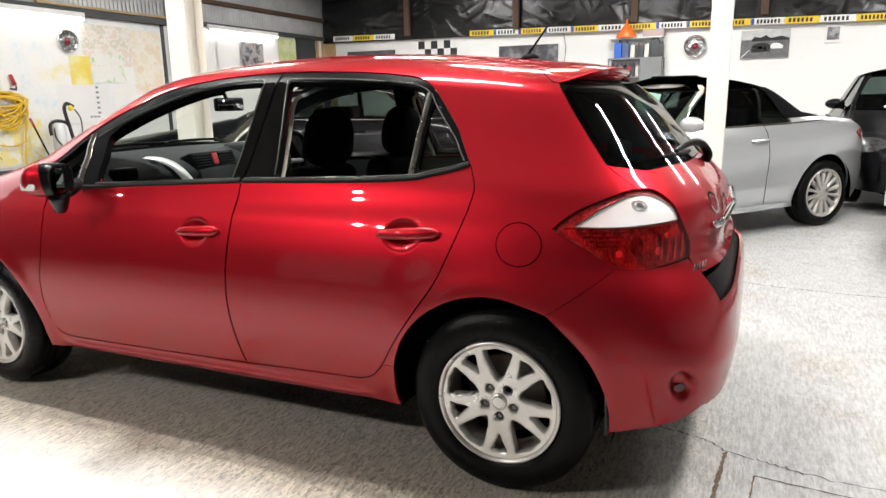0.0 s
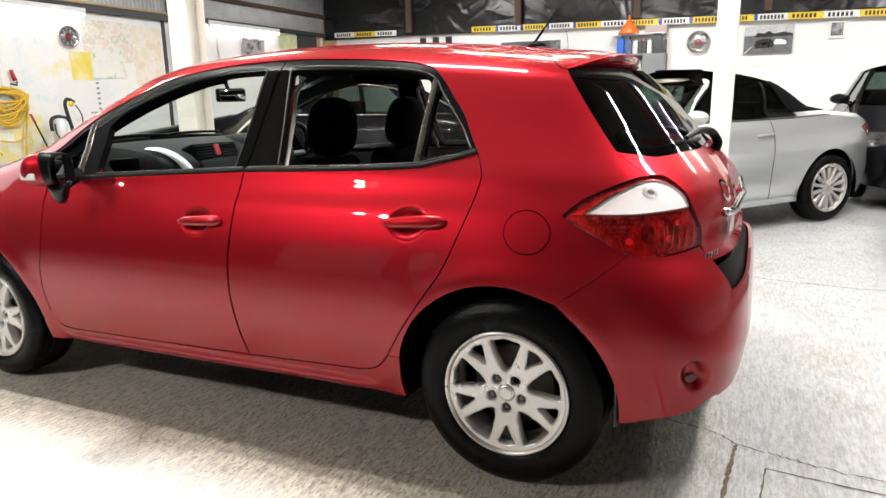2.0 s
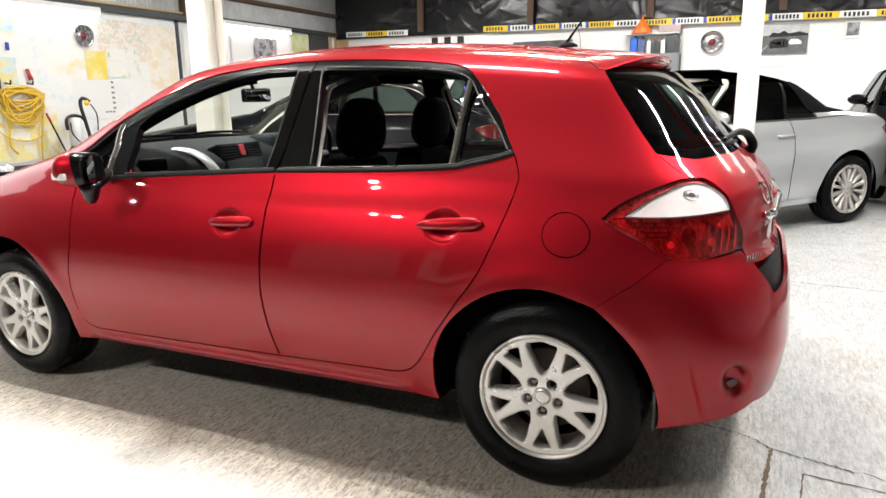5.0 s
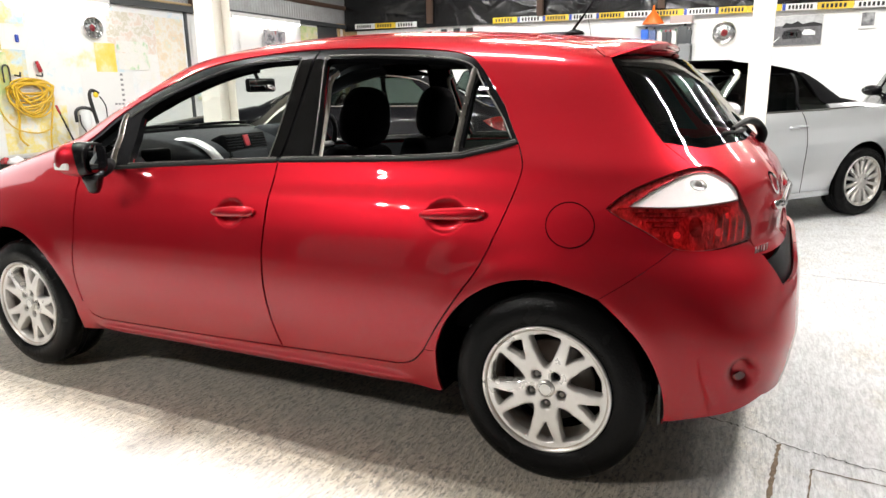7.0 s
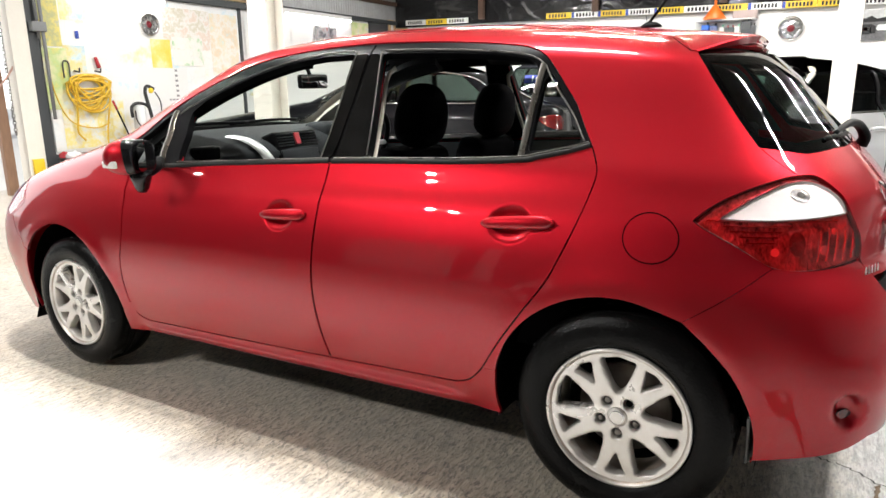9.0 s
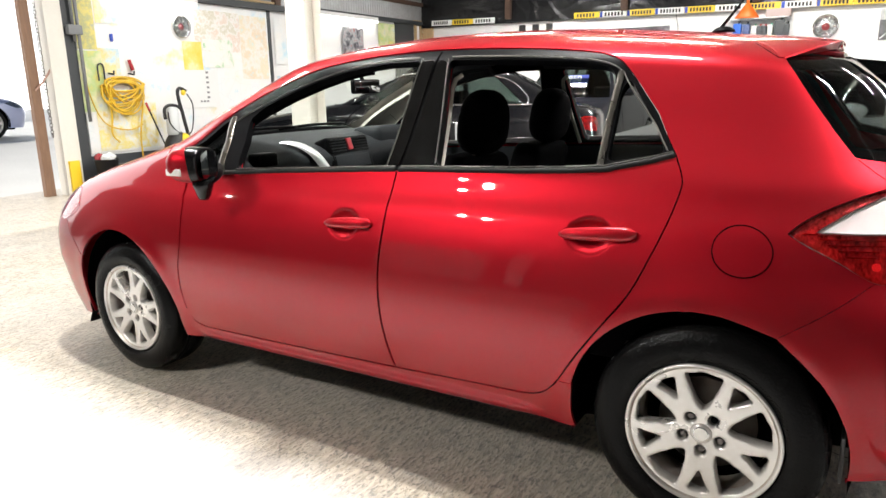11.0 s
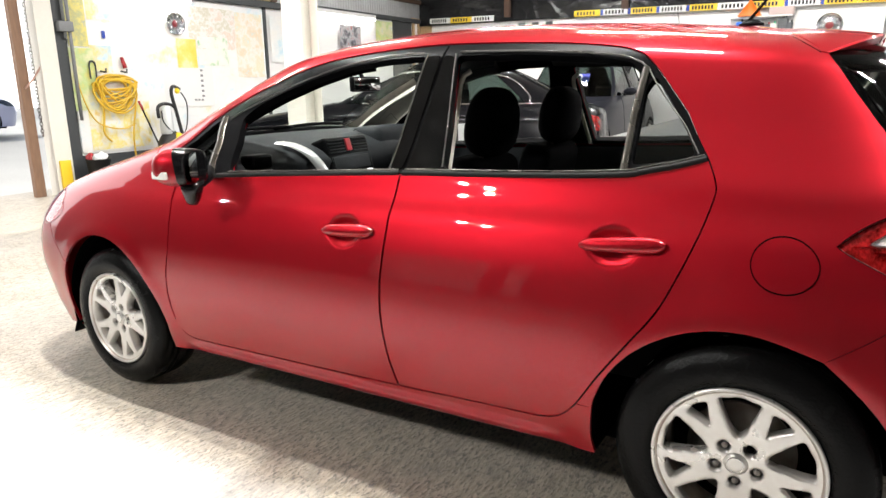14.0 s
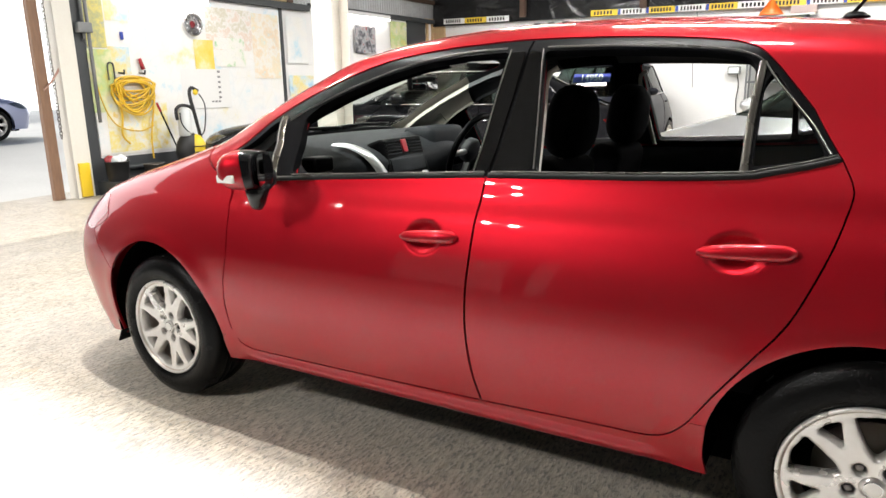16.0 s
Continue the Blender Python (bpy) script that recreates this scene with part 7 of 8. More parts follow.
PAPERS = {
    "pale": map_paper("pale wall map", [(0.50, 0.70, 0.80), (0.76, 0.79, 0.80), (0.81, 0.81, 0.80), (0.81, 0.80, 0.76), (0.80, 0.72, 0.40)], 1.9, 1, 0.06, washout=0.0),
    "tan": map_paper("tan road map", [(0.80, 0.79, 0.76), (0.72, 0.56, 0.44), (0.81, 0.79, 0.76), (0.60, 0.55, 0.40), (0.81, 0.80, 0.77)], 6.0, 2, 0.08, washout=0.15),
    "orange": map_paper("orange and green map", [(0.70, 0.76, 0.70), (0.80, 0.68, 0.46), (0.81, 0.79, 0.73), (0.79, 0.62, 0.40), (0.62, 0.74, 0.78)], 3.6, 3, 0.08, washout=0.15),
    "yellow": map_paper("yellow map", [(0.78, 0.58, 0.06), (0.80, 0.66, 0.16), (0.80, 0.76, 0.50)], 4.0, 4, 0.08, washout=0.0),
    "green": map_paper("white and green map", [(0.80, 0.80, 0.77), (0.78, 0.78, 0.74), (0.80, 0.79, 0.72), (0.25, 0.55, 0.22)], 5.5, 5, 0.15),
    "moss": map_paper("yellow and grey-green map", [(0.70, 0.58, 0.08), (0.40, 0.42, 0.16), (0.72, 0.62, 0.10), (0.34, 0.38, 0.30)], 6.0, 6),
    "sea": map_paper("blue and yellow map", [(0.28, 0.55, 0.72), (0.60, 0.72, 0.74), (0.76, 0.64, 0.20), (0.74, 0.70, 0.5)], 4.0, 7, 0.1),
    "field": map_paper("yellow and green poster", [(0.74, 0.62, 0.08), (0.45, 0.60, 0.20), (0.72, 0.70, 0.40), (0.5, 0.62, 0.70)], 3.0, 8, 0.1),
    "plain": map_paper("white paper", [(0.76, 0.76, 0.75), (0.78, 0.78, 0.77)], 3.0, 9, 0.02),
    "photo": map_paper("dark glossy photographs", [(0.02, 0.02, 0.025), (0.12, 0.12, 0.14), (0.45, 0.46, 0.48), (0.30, 0.05, 0.05)], 9.0, 10, 0.3, washout=0.0),
}
board = part("map_board", box(XW + 0.002, 3.42, 0.47, XW + 0.02, 6.76, 2.53, 0.004), PAPERS["pale"], smooth=False)
tagged(board, "large pale wall map pasted over the boards", "map")


def paper(y0, y1, z0, z1, kind, label, category="map", lift_by=0.024, curl=0.006):
    """A sheet on the west wall, slightly bowed."""
    bm = bmesh.new()
    n = 8
    F, B = [], []
    for j in range(n + 1):
        for i in range(n + 1):
            u, v = i / n, j / n
            d = lift_by + curl * (math.sin(3 * u + y0) * 0.5 + (abs(2 * v - 1) ** 3) * 0.7)
            F.append(bm.verts.new((XW + d, y0 + (y1 - y0) * u, z0 + (z1 - z0) * v)))
            B.append(bm.verts.new((XW + d - 0.003, y0 + (y1 - y0) * u, z0 + (z1 - z0) * v)))
    for j in range(n):
        for i in range(n):
            a = j * (n + 1) + i
            bm.faces.new((F[a], F[a + 1], F[a + n + 2], F[a + n + 1]))
            bm.faces.new((B[a], B[a + n + 1], B[a + n + 2], B[a + 1]))
    ob = part("wall_" + category.replace(" ", "_"), bm, PAPERS[kind])
    return tagged(ob, label, category, "papers on the west wall")


paper(5.26, 6.14, 1.86, 2.46, "tan", "tan printed road map pinned on the wall")
paper(6.15, 6.72, 1.45, 2.44, "orange", "orange and green printed map pinned on the wall")
paper(5.02, 5.36, 1.58, 1.99, "yellow", "small yellow map pinned on the wall", lift_by=0.028)
paper(5.40, 5.96, 1.62, 2.04, "green", "white map with green patches", lift_by=0.028)
GREY_PRINT = material("plain grey print", (0.22, 0.22, 0.23), rough=0.6)
lst = paper(4.75, 5.62, 1.02, 1.58, "plain", "white printed list with dark squares", "paper", 0.028)
for k in range(6):
    part("print_square", box(XW + 0.032, 5.39, 1.53 - 0.075 * k, XW + 0.036, 5.435, 1.56 - 0.075 * k), GREY_PRINT, lst, smooth=False)
for k in range(3):
    part("print_square", box(XW + 0.032, 5.25 + 0.06 * k, 1.10, XW + 0.036, 5.29 + 0.06 * k, 1.125), GREY_PRINT, lst, smooth=False)
paper(3.42, 3.68, 1.82, 2.66, "moss", "narrow yellow and grey-green map strip", lift_by=0.026)
paper(3.70, 4.02, 2.16, 2.56, "sea", "blue and yellow map corner", lift_by=0.026)
paper(3.40, 3.72, 1.02, 1.80, "field", "yellow and green poster with a white sail shape", "poster", 0.03)
paper(3.68, 3.98, 1.50, 1.84, "sea", "blue and white poster corner", "poster", 0.028)
PAPERS["sun"] = map_paper("sunny yellow and blue map", [(0.50, 0.70, 0.80), (0.80, 0.79, 0.72), (0.80, 0.68, 0.22), (0.80, 0.79, 0.70), (0.78, 0.58, 0.10)], 3.0, 14, 0.06, washout=0.0)
paper(3.56, 4.46, 0.50, 1.12, "sun", "yellow map sheet under the hose", lift_by=0.026)
paper(6.90, 7.50, 1.15, 1.50, "sea", "blue and yellow map sheet low on the wall")
paper(6.90, 7.40, 1.70, 2.45, "pale", "pale map sheet beside the joint")
paper(8.05, 8.60, 1.80, 2.45, "plain", "white sheet pinned on the wall", "paper")
cal = paper(8.68, 9.32, 1.92, 2.42, "photo", "dark glossy calendar photographs", "calendar", 0.05)
for y in (8.85, 9.15):
    part("calendar_clip", box(XW + 0.03, y - 0.03, 2.40, XW + 0.09, y + 0.03, 2.62, 0.01), WHITE_WALL, cal)
paper(9.85, 10.42, 1.95, 2.58, "field", "pale yellow-green map by the dark panel", lift_by=0.03)
drop = part("wall_hook", box(XW + 0.02, 3.875, 1.93, XW + 0.05, 3.92, 2.03, 0.015, 3), PLATE_BLUE)
tagged(drop, "small blue hook on the wall", "hook")

TRIM_GREY = material("dull chromed dish", (0.42, 0.42, 0.43), rough=0.25, metal=0.9, vary=0.6, coarse=25, tint=(0.15, 0.15, 0.16))
DEEP_RED = material("dark red enamel", (0.16, 0.012, 0.018), rough=0.25, coat=0.8)
RED_ENAMEL = material("red enamel", (0.42, 0.03, 0.04), rough=0.25, coat=0.8)


def wheel_trim(m, r, label):
    """A chrome wheel trim hung as a wall ornament, with a red centre."""
    ob = part("wheel_trim", lathe([(r * 0.80, 0.03), (r * 0.97, 0.03), (r, 0.015), (r * 0.98, -0.012), (r * 0.90, -0.026), (r * 0.80, -0.012), (r * 0.76, 0.012)], 40), CHROME, m=m)
    tagged(ob, label, "wheel trim", "chrome wheel trims")
    part("trim_dish", lathe([(r * 0.78, 0.012), (r * 0.60, 0.022), (r * 0.45, 0.008), (r * 0.30, 0.004)], 36), TRIM_GREY, ob)
    part("trim_centre", lathe([(0.0, -0.02), (r * 0.12, -0.018), (r * 0.22, -0.008), (r * 0.30, 0.004)], 28), DEEP_RED, ob)
    for k in range(10):
        a = 36 * k
        part("trim_stud", box(r * 0.46, -0.012, -r * 0.06, r * 0.74, 0.012, r * 0.06, 0.006), CHROME, ob, m=Matrix.Rotation(radians(a), 4, "Y"))


wheel_trim(Matrix.Translation((XW + 0.05, 5.02, 2.19)) @ Matrix.Rotation(radians(90), 4, "Z"), 0.165, "chrome wheel trim with red centre on the map wall")
wheel_trim(Matrix.Translation((-0.42, YB - 0.05, 2.155)), 0.20, "chrome wheel trim with red centre on the white wall")

# coiled yellow hose with its lance
HOSE = material("yellow rubber hose", (0.72, 0.46, 0.03), rough=0.35, coat=0.3, vary=0.2)


def coil():
    rnd = random.Random(7)
    pts = []
    loops, n = 14, 26
    for k in range(loops * n):
        t = 2 * math.pi * k / n
        c = k / n
        ry, rz = 0.25 + 0.06 * math.sin(c * 2.1), 0.185 + 0.075 * math.sin(c * 3.7)
        y = 3.95 + ry * math.cos(t) + 0.02 * math.sin(c * 5)
        z = 1.50 - rz * (1 - math.sin(t) * (1.0 if math.sin(t) < 0 else 0.6)) + 0.015 * math.sin(c * 1.3)
        pts.append((XW + 0.09 + 0.035 * math.sin(c * 2.7 + t), y, z))
    pts += [(XW + 0.10, 4.22, 1.15), (XW + 0.09, 4.16, 0.85), (XW + 0.08, 4.13, 0.60), (XW + 0.10, 4.12, 0.38)]
    ob = part("coiled_hose", tube(spline(pts, 2), 0.0125, 7), HOSE, None, "")
    tagged(ob, "coiled yellow hose hung on two wall hooks", "hose")
    for y in (3.80, 4.10):
        part("hose_hook", tube([(XW, y, 1.52), (XW + 0.14, y, 1.50), (XW + 0.15, y, 1.55)], 0.012, 8), DARK_STEEL, ob)
    part("hose_end", tube(spline([(XW + 0.1, 3.72, 1.2), (XW + 0.08, 3.74, 0.95), (XW + 0.07, 3.72, 0.72), (XW + 0.09, 3.80, 0.60)], 6), 0.014, 7), HOSE, ob)
    part("hose_loop", tube(spline([(XW + 0.07, 3.45, 1.75), (XW + 0.07, 3.46, 1.3), (XW + 0.08, 3.62, 0.88), (XW + 0.08, 3.95, 0.76), (XW + 0.09, 4.18, 0.82)], 6), 0.009, 7), HOSE, ob)


coil()
clip = part("lance_hook", tube(spline([(XW + 0.05, 3.64, 1.42), (XW + 0.05, 3.64, 1.60), (XW + 0.05, 3.68, 1.64), (XW + 0.05, 3.72, 1.60), (XW + 0.05, 3.72, 1.42)], 5), 0.010, 8), DARK_STEEL)
tagged(clip, "black bent steel hook on the wall", "hook")
grip = part("red_pliers", tube([(XW + 0.06, 4.10, 1.70), (XW + 0.06, 4.14, 1.56)], 0.022, 10, taper=0.03), RED_ENAMEL)
tagged(grip, "red-handled tool hung above the hose", "tool")
lance = part("spray_lance", tube([(XW + 0.12, 4.24, 1.12), (XW + 0.30, 4.42, 0.36)], 0.011, 8), BLACK_TRIM)
tagged(lance, "black spray lance with a red collar leaning on the wall", "lance")
part("collar", tube([(XW + 0.12, 4.24, 1.12), (XW + 0.15, 4.27, 1.0)], 0.016, 8), RED_ENAMEL, lance)

plinth = slab("plinth", XW, 3.28, -0.1, XW + 0.62, 6.6, 0.17, DARK_STEEL, "low dark ledge along the wall", category="ledge", bevel=0.01)


def bucket(x, y, r, h, mat, label, fill=None):
    z = 0.17
    ob = part("bucket", lathe([(0.0, z), (r * 0.82, z), (r * 0.86, z + 0.01), (r, z + h), (r * 1.05, z + h), (r * 1.05, z + h - 0.015), (r * 0.97, z + h - 0.012), (r * 0.8, z + 0.02), (0.0, z + 0.02)], 28, "Z", m=Matrix.Translation((x, y, 0))), mat)
    return tagged(ob, label, "bucket", "buckets on the ledge")


BLACK_PLASTIC = material("matt black plastic", (0.012, 0.012, 0.013), rough=0.5, bump=0.05)
b1 = bucket(-8.12, 3.42, 0.145, 0.25, BLACK_PLASTIC, "black plastic bucket holding crumpled rags")
for k, (dx, dy, mat) in enumerate(((-0.05, -0.05, RED_ENAMEL), (0.03, 0.04, WHITE_WALL), (0.02, -0.02, WHITE_WALL))):
    bm = bmesh.new()
    bmesh.ops.create_icosphere(bm, subdivisions=3, radius=0.065)
    for v in bm.verts:
        v.co *= 1 + 0.35 * noise.noise(v.co * 22 + Vector((k, 0, 0)))
    rag = part("rag", bm, mat, m=Matrix.Translation((-8.12 + dx, 3.42 + dy, 0.43)))
    tagged(rag, "crumpled red cloth in the bucket" if k == 0 else "crumpled white cloth in the bucket", "cloth")
bucket(-8.10, 3.92, 0.12, 0.17, STEEL, "small bare metal bucket")
tray = part("drain_tray", lathe([(0.0, 0.17), (0.16, 0.17), (0.19, 0.26), (0.20, 0.26), (0.17, 0.175), (0.0, 0.18)], 28, "Z", m=Matrix.Translation((-8.1, 4.28, 0))), BLACK_PLASTIC)
tagged(tray, "black plastic drain tray on the ledge", "tray")
pipe = part("floor_pipe", tube([(-8.38, 3.5, 0.30), (-8.38, 4.3, 0.29)], 0.03, 10), DARK_STEEL)
tagged(pipe, "dark pipe along the foot of the wall", "pipe")


def washer():
    """A pressure washer: black and yellow body, handle, lance gun and hose."""
    x, y, z = -8.02, 4.54, 0.17
    YEL = material("yellow plastic", (0.75, 0.55, 0.02), rough=0.4)
    w = thing("pressure_washer", "black and yellow upright pressure washer with hose and gun", "pressure washer", Matrix.Translation((x, y, z)))
    body = bmesh.new()
    bmesh.ops.create_uvsphere(body, u_segments=24, v_segments=16, radius=1)
    for v in body.verts:
        a, b, c = v.co
        v.co = (a * 0.15, -0.08 + b * 0.20, 0.29 + c * 0.28 * (1 - 0.15 * abs(b)))
    part("body", body, BLACK_PLASTIC, w)
    yel = bmesh.new()
    bmesh.ops.create_uvsphere(yel, u_segments=24, v_segments=16, radius=1)
    for v in yel.verts:
        a, b, c = v.co
        v.co = (0.06 + a * 0.14, -0.01 + b * 0.135, 0.27 + c * 0.25)
    part("side_cover", yel, YEL, w, "yellow ribbed plastic cover")
    for k in range(3):
        part("cover_rib", tube([(0.06 + 0.138 * math.cos(t), -0.01 + 0.134 * math.sin(t), 0.20 + 0.08 * k) for t in [2 * math.pi * q / 24 for q in range(24)]], 0.007, 6, closed=True), BLACK_PLASTIC, w)
    part("tank", lathe([(0.0, 0.5), (0.085, 0.5), (0.09, 0.55), (0.085, 0.86), (0.05, 0.88), (0.0, 0.88)], 20, "Z", m=Matrix.Translation((0, -0.12, 0))), material("frosted clear plastic", (0.6, 0.62, 0.62), rough=0.3), w, "frosted clear tank")
    part("handle", tube(spline([(0.02, -0.25, 0.72), (0.02, -0.25, 0.86), (0.02, -0.16, 0.91), (0.02, -0.03, 0.89), (0.02, 0.04, 0.82)], 6), 0.022, 8), BLACK_PLASTIC, w)
    part("gun", tube(spline([(0.03, 0.10, 0.45), (0.03, 0.03, 0.80), (0.03, -0.02, 1.05), (0.03, 0.02, 1.14), (0.03, 0.12, 1.10)], 6), 0.024, 8), BLACK_PLASTIC, w)
    part("gun_badge", lathe([(0.0, 0.045), (0.035, 0.045), (0.04, 0.03)], 16, "X", m=Matrix.Translation((0.02, 0.06, 1.08))), YEL, w)
    part("hose", tube(spline([(0.05, 0.12, 1.06), (0.05, 0.20, 0.92), (0.05, 0.19, 0.70), (0.06, 0.12, 0.52), (0.08, -0.05, 0.50), (0.08, -0.22, 0.66), (0.08, -0.24, 0.82)], 8), 0.009, 7), BLACK_PLASTIC, w)
    for sy in (-0.17, 0.17):
        part("wheel", lathe([(0.0, -0.02), (0.09, -0.02), (0.10, 0.0), (0.09, 0.02), (0.0, 0.02)], 20, "Y", m=Matrix.Translation((-0.08, sy, 0.10))), BLACK_PLASTIC, w)


washer()

# the doorway's edge: dark post with conduits, white post, brown door leaf with its chain
slab("door_post_dark", XW - 0.02, 3.20, -0.1, XW + 0.10, 3.36, 3.7, DARK_STEEL, "dark grey steel post at the doorway", category="post", bevel=0.005)
slab("door_post_white", XW - 0.05, 2.98, -0.1, XW + 0.14, 3.20, 3.7, CREAM_STEEL, "white painted post at the doorway", category="post", bevel=0.008)
DOOR_BROWN = material("weathered brown door timber", (0.26, 0.15, 0.09), rough=0.6, vary=0.7, tint=(0.16, 0.09, 0.06), stretch=(1, 1, 0.15))
leaf = slab("door_leaf", XW - 0.06, 2.76, -0.02, XW + 0.02, 2.88, 3.6, DOOR_BROWN, "brown edge of the open sliding door", category="door", bevel=0.006)
chain = thing("door_chain", "thin steel chain hanging by the door", "chain")
for k in range(46):
    bm = bmesh.new()
    tube([(0.018 * math.cos(2 * math.pi * q / 10), 0, 0.028 * math.sin(2 * math.pi * q / 10)) for q in range(10)], 0.0055, 5, bm, closed=True)
    part("link", bm, STEEL, chain, m=Matrix.Translation((XW + 0.06, 2.92, 0.75 + 0.042 * k)) @ Matrix.Rotation(radians(90 * (k % 2)), 4, "Z"))
for y, z0, z1, r in ((3.39, 0.9, 2.9, 0.022), (3.33, 1.9, 3.4, 0.018)):
    ob = part("conduit", tube([(XW + 0.14, y, z0), (XW + 0.14, y, z1)], r, 10), GREY_CAB)
    tagged(ob, "grey conduit pipe up the dark post", "conduit", "conduits")
ob = part("junction_box", box(XW + 0.10, 3.24, 1.98, XW + 0.19, 3.42, 2.10, 0.008), GREY_CAB)
tagged(ob, "grey junction box on the post", "junction box")
guard = part("post_guard", box(XW + 0.10, 3.02, 0.0, XW + 0.17, 3.16, 0.42, 0.008), PLATE_YELLOW)
tagged(guard, "yellow painted guard at the foot of the post", "guard")

# ---- along the back wall ----
def picture(x0, x1, z0, z1, kind, label, frame_w=0.0):
    ob = part("wall_picture", box(x0, YB - 0.03, z0, x1, YB - 0.004, z1, 0.003, 1), PAPERS["plain"], smooth=False)
    tagged(ob, label, "picture", "pictures on the back wall")
    part("print", box(x0 + frame_w, YB - 0.034, z0 + frame_w * 1.5, x1 - frame_w, YB - 0.029, z1 - frame_w), PAPERS[kind], ob, smooth=False)
    return ob


PAPERS["race"] = map_paper("grey racing photograph", [(0.05, 0.05, 0.055), (0.10, 0.10, 0.11), (0.30, 0.30, 0.31), (0.45, 0.46, 0.47)], 5.0, 21, 0.05, washout=0.0)
PAPERS["dark"] = map_paper("dark notice board", [(0.03, 0.03, 0.035), (0.06, 0.06, 0.07), (0.25, 0.25, 0.27)], 5.0, 22, 0.1, washout=0.0)
pic = picture(0.33, 1.10, 1.90, 2.38, "race", "large grey photograph of racing cars", 0.004)
SKY_GREY = material("grey printed sky", (0.42, 0.43, 0.44), rough=0.4, vary=0.8, coarse=9, grain=25, tint=(0.62, 0.62, 0.63))
TRACK_GREY = material("dark printed race track", (0.085, 0.085, 0.09), rough=0.4, vary=0.8, coarse=8, grain=40, tint=(0.20, 0.20, 0.21))
part("printed_sky", box(0.335, YB - 0.036, 2.22, 1.095, YB - 0.0335, 2.372), SKY_GREY, pic, smooth=False)
part("printed_track", box(0.335, YB - 0.036, 1.906, 1.095, YB - 0.0335, 2.215), TRACK_GREY, pic, smooth=False)
for pts, c in (([(0.345, 1.93), (0.47, 2.05), (0.475, 2.045), (0.365, 1.925)], WHITE_CARD), ([(0.50, 2.22), (0.55, 2.27), (0.64, 2.25), (0.72, 2.29), (0.80, 2.24), (0.96, 2.27), (1.09, 2.23), (1.09, 2.20), (0.50, 2.19)], INK),
               ([(0.50, 2.06), (0.53, 2.13), (0.60, 2.16), (0.74, 2.16), (0.80, 2.12), (0.80, 2.02), (0.52, 2.0)], INK), ([(0.62, 2.06), (0.63, 2.11), (0.68, 2.11), (0.69, 2.06)], RED_ENAMEL), ([(0.57, 2.03), (0.60, 2.12), (0.612, 2.12), (0.59, 2.03)], WHITE_CARD), ([(0.72, 2.02), (0.72, 2.12), (0.735, 2.12), (0.74, 2.02)], WHITE_CARD),
               ([(0.53, 2.08), (0.53, 2.12), (0.56, 2.12), (0.56, 2.08)], WHITE_CARD), ([(0.80, 2.09), (0.83, 2.15), (0.93, 2.15), (1.0, 2.11), (1.0, 2.06), (0.83, 2.06)], WHITE_CARD)):
    bm = bmesh.new()
    a = [bm.verts.new((x, YB - 0.0385, z)) for x, z in pts]
    b = [bm.verts.new((x, YB - 0.0365, z)) for x, z in pts]
    bm.faces.new(a)
    bm.faces.new(b[::-1])
    for q in range(len(a)):
        bm.faces.new((a[q], b[q], b[(q + 1) % len(a)], a[(q + 1) % len(a)]))
    bmesh.ops.recalc_face_normals(bm, faces=bm.faces[:])
    part("printed_shape", bm, c, pic, smooth=False)
note = part("paper_strip", box(0.36, YB - 0.012, 1.70, 1.02, YB - 0.004, 1.84, 0.002), PAPERS["plain"], smooth=False)
tagged(note, "white paper strip pinned below the photograph", "paper")
picture(1.62, 1.86, 2.12, 2.40, "race", "small photograph in a pale mount", 0.03)
picture(-4.18, -2.95, 1.75, 2.32, "dark", "long dark notice board with papers", 0.0)
picture(-7.80, -6.58, 1.80, 2.36, "dark", "long dark board on the wall", 0.0)
flag = part("chequered_flag", box(-6.02, YB - 0.012, 2.02, -5.12, YB - 0.004, 2.50), PAPERS["plain"], smooth=False)
tagged(flag, "black and white chequered flag banner on the wall", "flag")
for i in range(6):
    for j in range(3):
        if (i + j) % 2 == 0:
            part("check", box(-6.02 + 0.15 * i, YB - 0.016, 2.02 + 0.16 * j, -5.87 + 0.15 * i, YB - 0.011, 2.18 + 0.16 * j), INK, flag, smooth=False)

shelf = thing("steel_shelf", "grey steel shelf unit stocked with oil cans", "shelf", Matrix.Translation((-1.42, YB - 0.42, 0)))
for z in (0.1, 0.7, 1.25, 1.62, 1.95):
    part("shelf_board", box(-0.48, 0, z, 0.48, 0.38, z + 0.03, 0.004), GREY_CAB, shelf, smooth=False)
part("side_door", box(0.10, -0.012, 0.1, 0.48, 0.0, 1.95, 0.004), GREY_CAB, shelf, smooth=False)
for x in (-0.48, 0.455):
    for y in (0.0, 0.355):
        part("upright", box(x, y, 0.05, x + 0.03, y + 0.03, 1.98, 0.003), GREY_CAB, shelf, smooth=False)


def can(x, z, w, h, mat, label, cap=None, d=0.12):
    ob = part("oil_can", box(-w / 2, -d / 2, 0, w / 2, d / 2, h * 0.86, min(w, d) * 0.18, 3), mat, m=Matrix.Translation((-1.42 + x, YB - 0.24, z)))
    tagged(ob, label, "can", "cans on the steel shelf")
    part("cap", lathe([(0.0, h), (w * 0.16, h), (w * 0.17, h * 0.85), (w * 0.17, h * 0.8)], 12, "Z", m=Matrix.Translation((w * 0.2, 0, 0))), cap or BLACK_PLASTIC, ob)
    return ob


BLUE_CAN = material("blue plastic can", (0.02, 0.12, 0.55), rough=0.4)
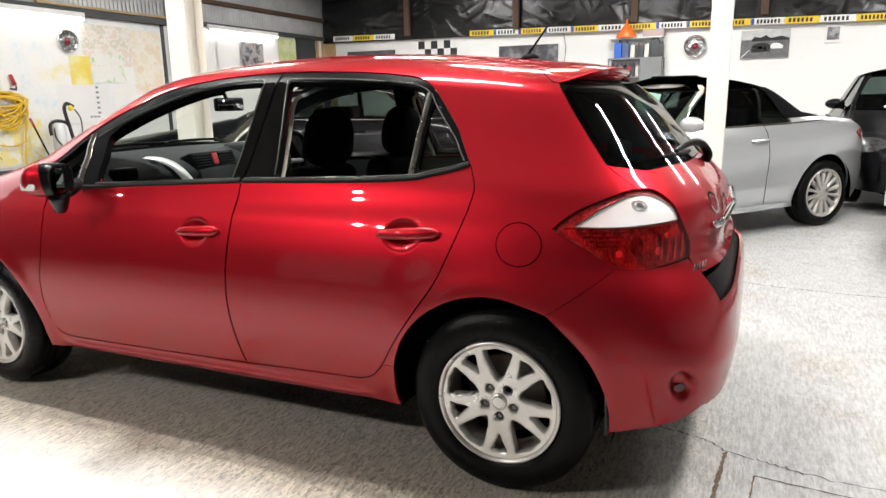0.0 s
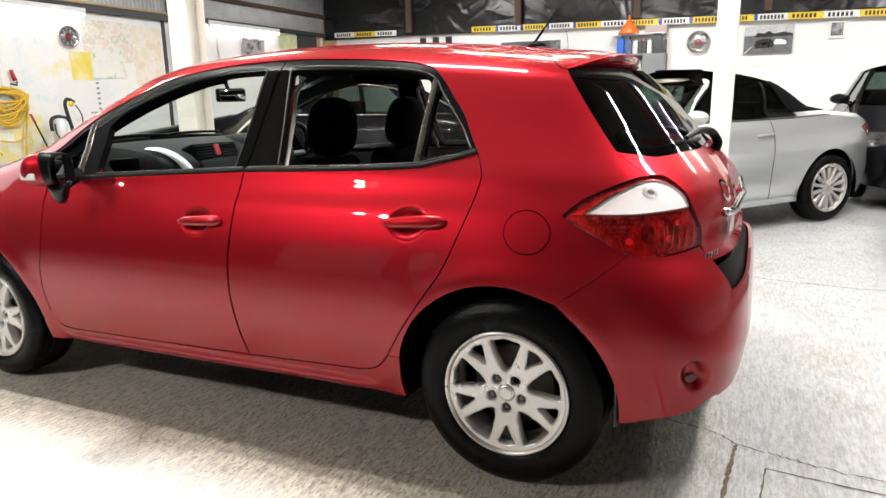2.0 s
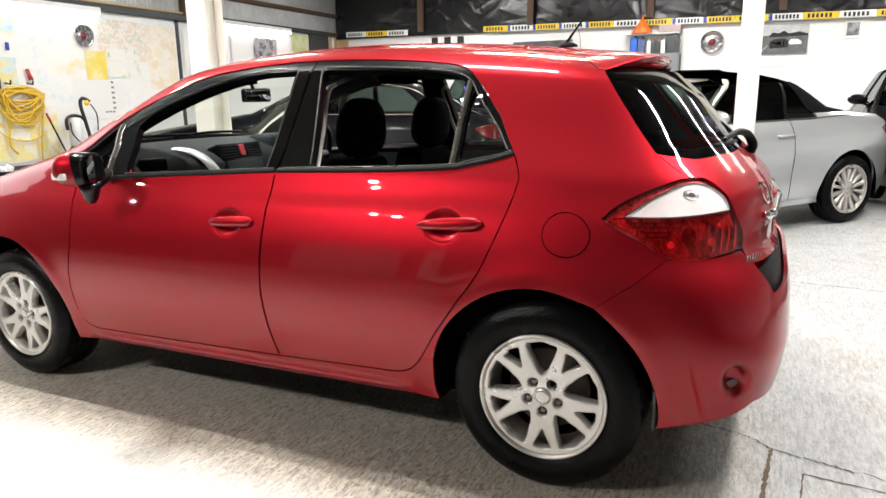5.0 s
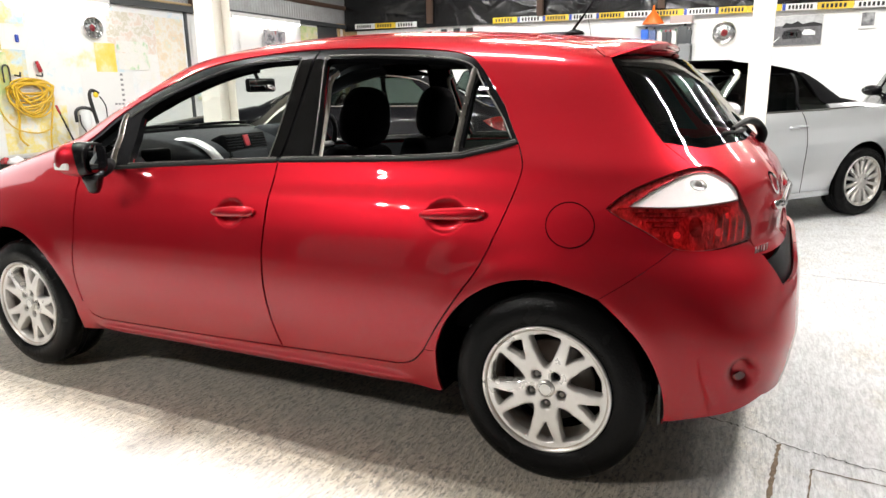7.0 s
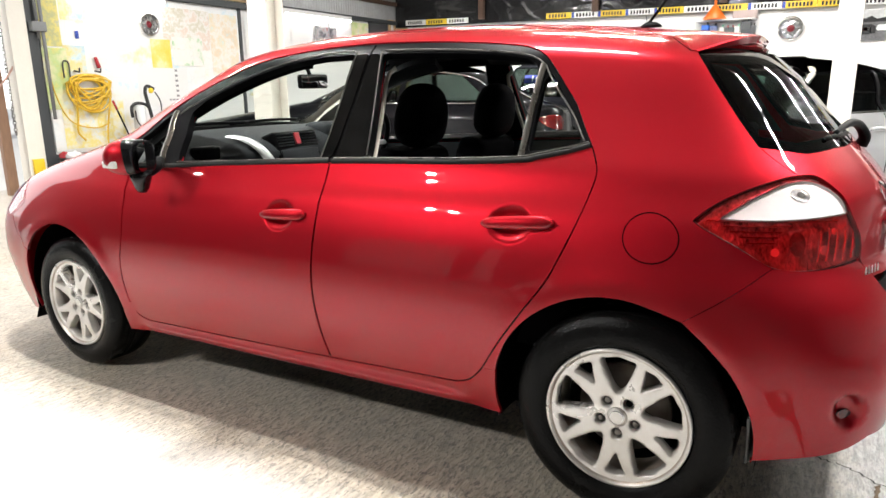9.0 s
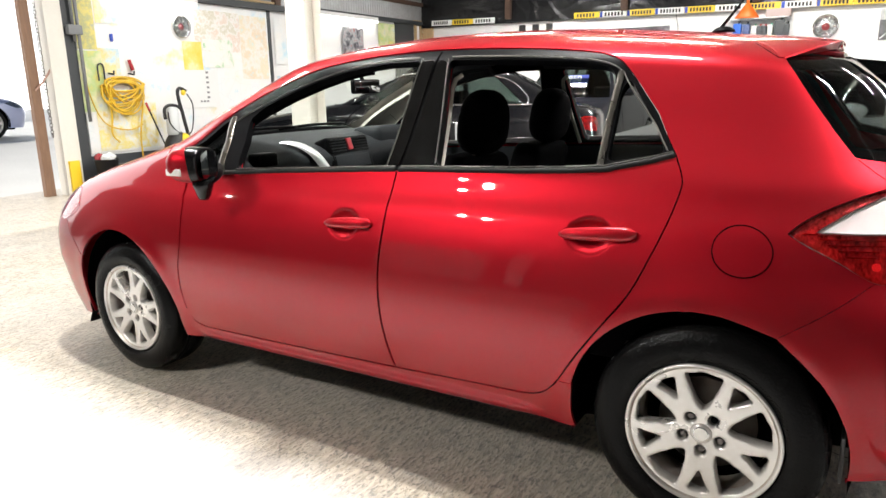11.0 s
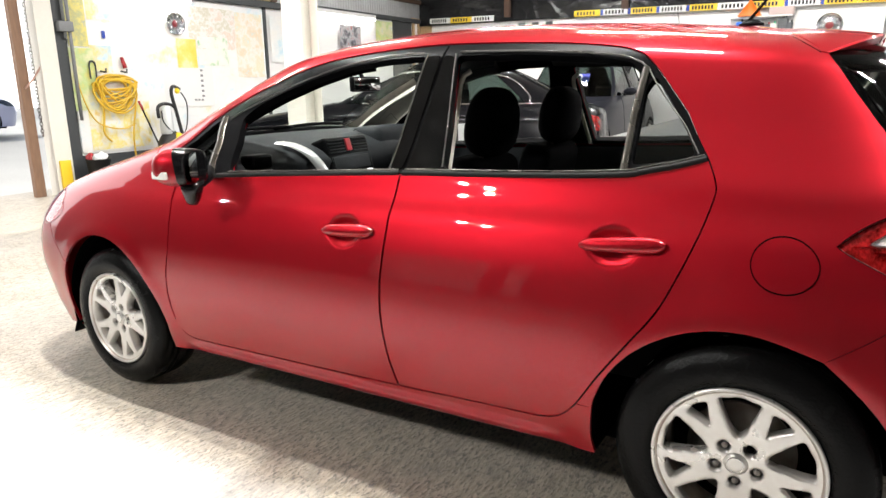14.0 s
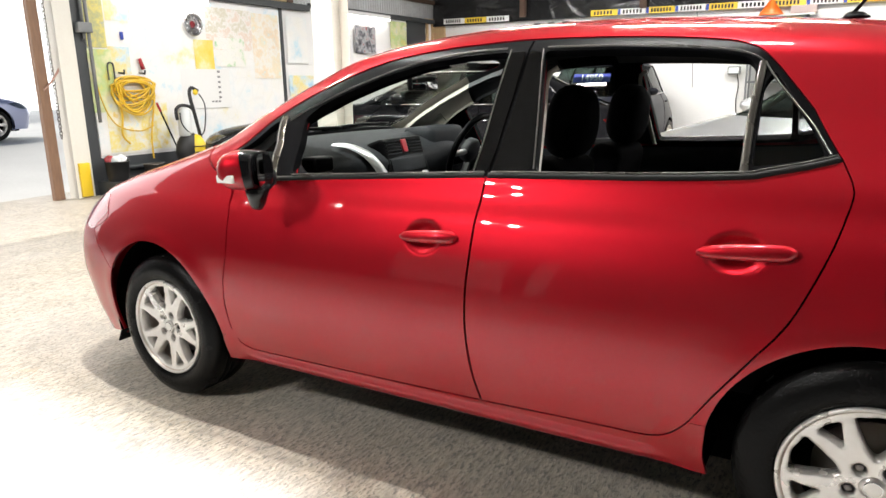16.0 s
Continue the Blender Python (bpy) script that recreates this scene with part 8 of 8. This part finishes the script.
NAVY_CAN = material("dark blue can", (0.03, 0.07, 0.22), rough=0.4, vary=0.5, tint=(0.3, 0.3, 0.35), coarse=12)
GREY_CAN = material("dark grey plastic can", (0.05, 0.055, 0.06), rough=0.4)
GREEN_CAP = material("green cap", (0.03, 0.3, 0.15), rough=0.4)
WHITE_CAN = material("off-white can", (0.65, 0.65, 0.62), rough=0.4)
for x, w, h, mat, lab, cap in ((-0.33, 0.13, 0.33, BLUE_CAN, "bright blue plastic oil can", None), (-0.19, 0.12, 0.31, NAVY_CAN, "dark blue printed oil can on the shelf", None), (-0.06, 0.08, 0.27, WHITE_CAN, "off-white plastic oil bottle", GREEN_CAP), (0.02, 0.08, 0.26, GREY_CAN, "dark grey plastic oil bottle", RED_ENAMEL),
                               (0.10, 0.08, 0.26, GREY_CAN, "dark grey plastic oil bottle", RED_ENAMEL), (0.19, 0.08, 0.27, WHITE_CAN, "off-white plastic oil bottle", GREEN_CAP), (0.33, 0.16, 0.36, GREY_CAN, "large dark grey oil can", None), (0.44, 0.08, 0.28, GREY_CAN, "dark grey plastic oil bottle", None)):
    can(x, 1.98, w, h, mat, lab, cap)
for k in range(8):
    can(-0.42 + 0.075 * k, 1.65, 0.06, 0.24, (RED_ENAMEL, GREY_CAN, WHITE_CAN, INK)[k % 4], ("red spray tin on the shelf", "dark grey spray tin on the shelf", "white spray tin on the shelf", "black spray tin on the shelf")[k % 4], None, 0.06)
topb = part("shelf_top", box(-1.92, YB - 0.30, 2.325, -0.96, YB - 0.02, 2.345, 0.004), WHITE_WALL, smooth=False)
tagged(topb, "white wall shelf above the cans", "shelf")
ORANGE = material("orange plastic", (0.80, 0.16, 0.02), rough=0.4)
fun = part("funnel", lathe([(0.19, 0.0), (0.195, 0.015), (0.05, 0.22), (0.022, 0.25), (0.018, 0.33), (0.014, 0.33), (0.018, 0.24), (0.046, 0.21), (0.185, 0.0)], 28, "Z", m=Matrix.Translation((-1.62, YB - 0.20, 2.346))), ORANGE)
tagged(fun, "orange plastic funnel turned upside down", "funnel")
tub = part("tub", box(-0.19, -0.1, 0, 0.19, 0.1, 0.13, 0.02, 3), material("grey-pink plastic", (0.42, 0.33, 0.31), rough=0.5), m=Matrix.Translation((-1.13, YB - 0.18, 2.346)))
tagged(tub, "grey-pink plastic tub on the shelf", "tub")
cable = part("wall_cable", tube(spline([(-2.85, YB - 0.03, 2.5), (-2.80, YB - 0.03, 2.2), (-2.86, YB - 0.03, 1.7), (-2.84, YB - 0.03, 1.2)], 6), 0.006, 6), DARK_STEEL)
tagged(cable, "thin dark cable down the wall", "cable")

rope = part("door_rope", tube(spline([(XW + 0.04, 2.80, 1.30), (XW + 0.08, 2.90, 1.42), (XW + 0.10, 3.02, 1.60), (XW + 0.12, 3.05, 1.66)], 5), 0.012, 7), material("pink-brown rope", (0.50, 0.32, 0.26), rough=0.8, bump=0.3, grain=90))
tagged(rope, "short pinkish rope tied across the door edge", "rope")

device = part("wall_lamp", box(-2.24, YB - 0.14, 1.40, -2.04, YB - 0.003, 1.54, 0.02, 3), GREY_CAB)
tagged(device, "small grey floodlight fixed on the white wall", "wall lamp")
part("lamp_pane", box(-2.225, YB - 0.145, 1.42, -2.055, YB - 0.139, 1.52, 0.002), WHITE_CARD, device)
part("lead", tube(spline([(-2.09, YB - 0.02, 1.40), (-2.06, YB - 0.02, 1.2), (-2.08, YB - 0.02, 0.95), (-2.05, YB - 0.02, 0.6)], 6), 0.008, 6), BLACK_PLASTIC, device)
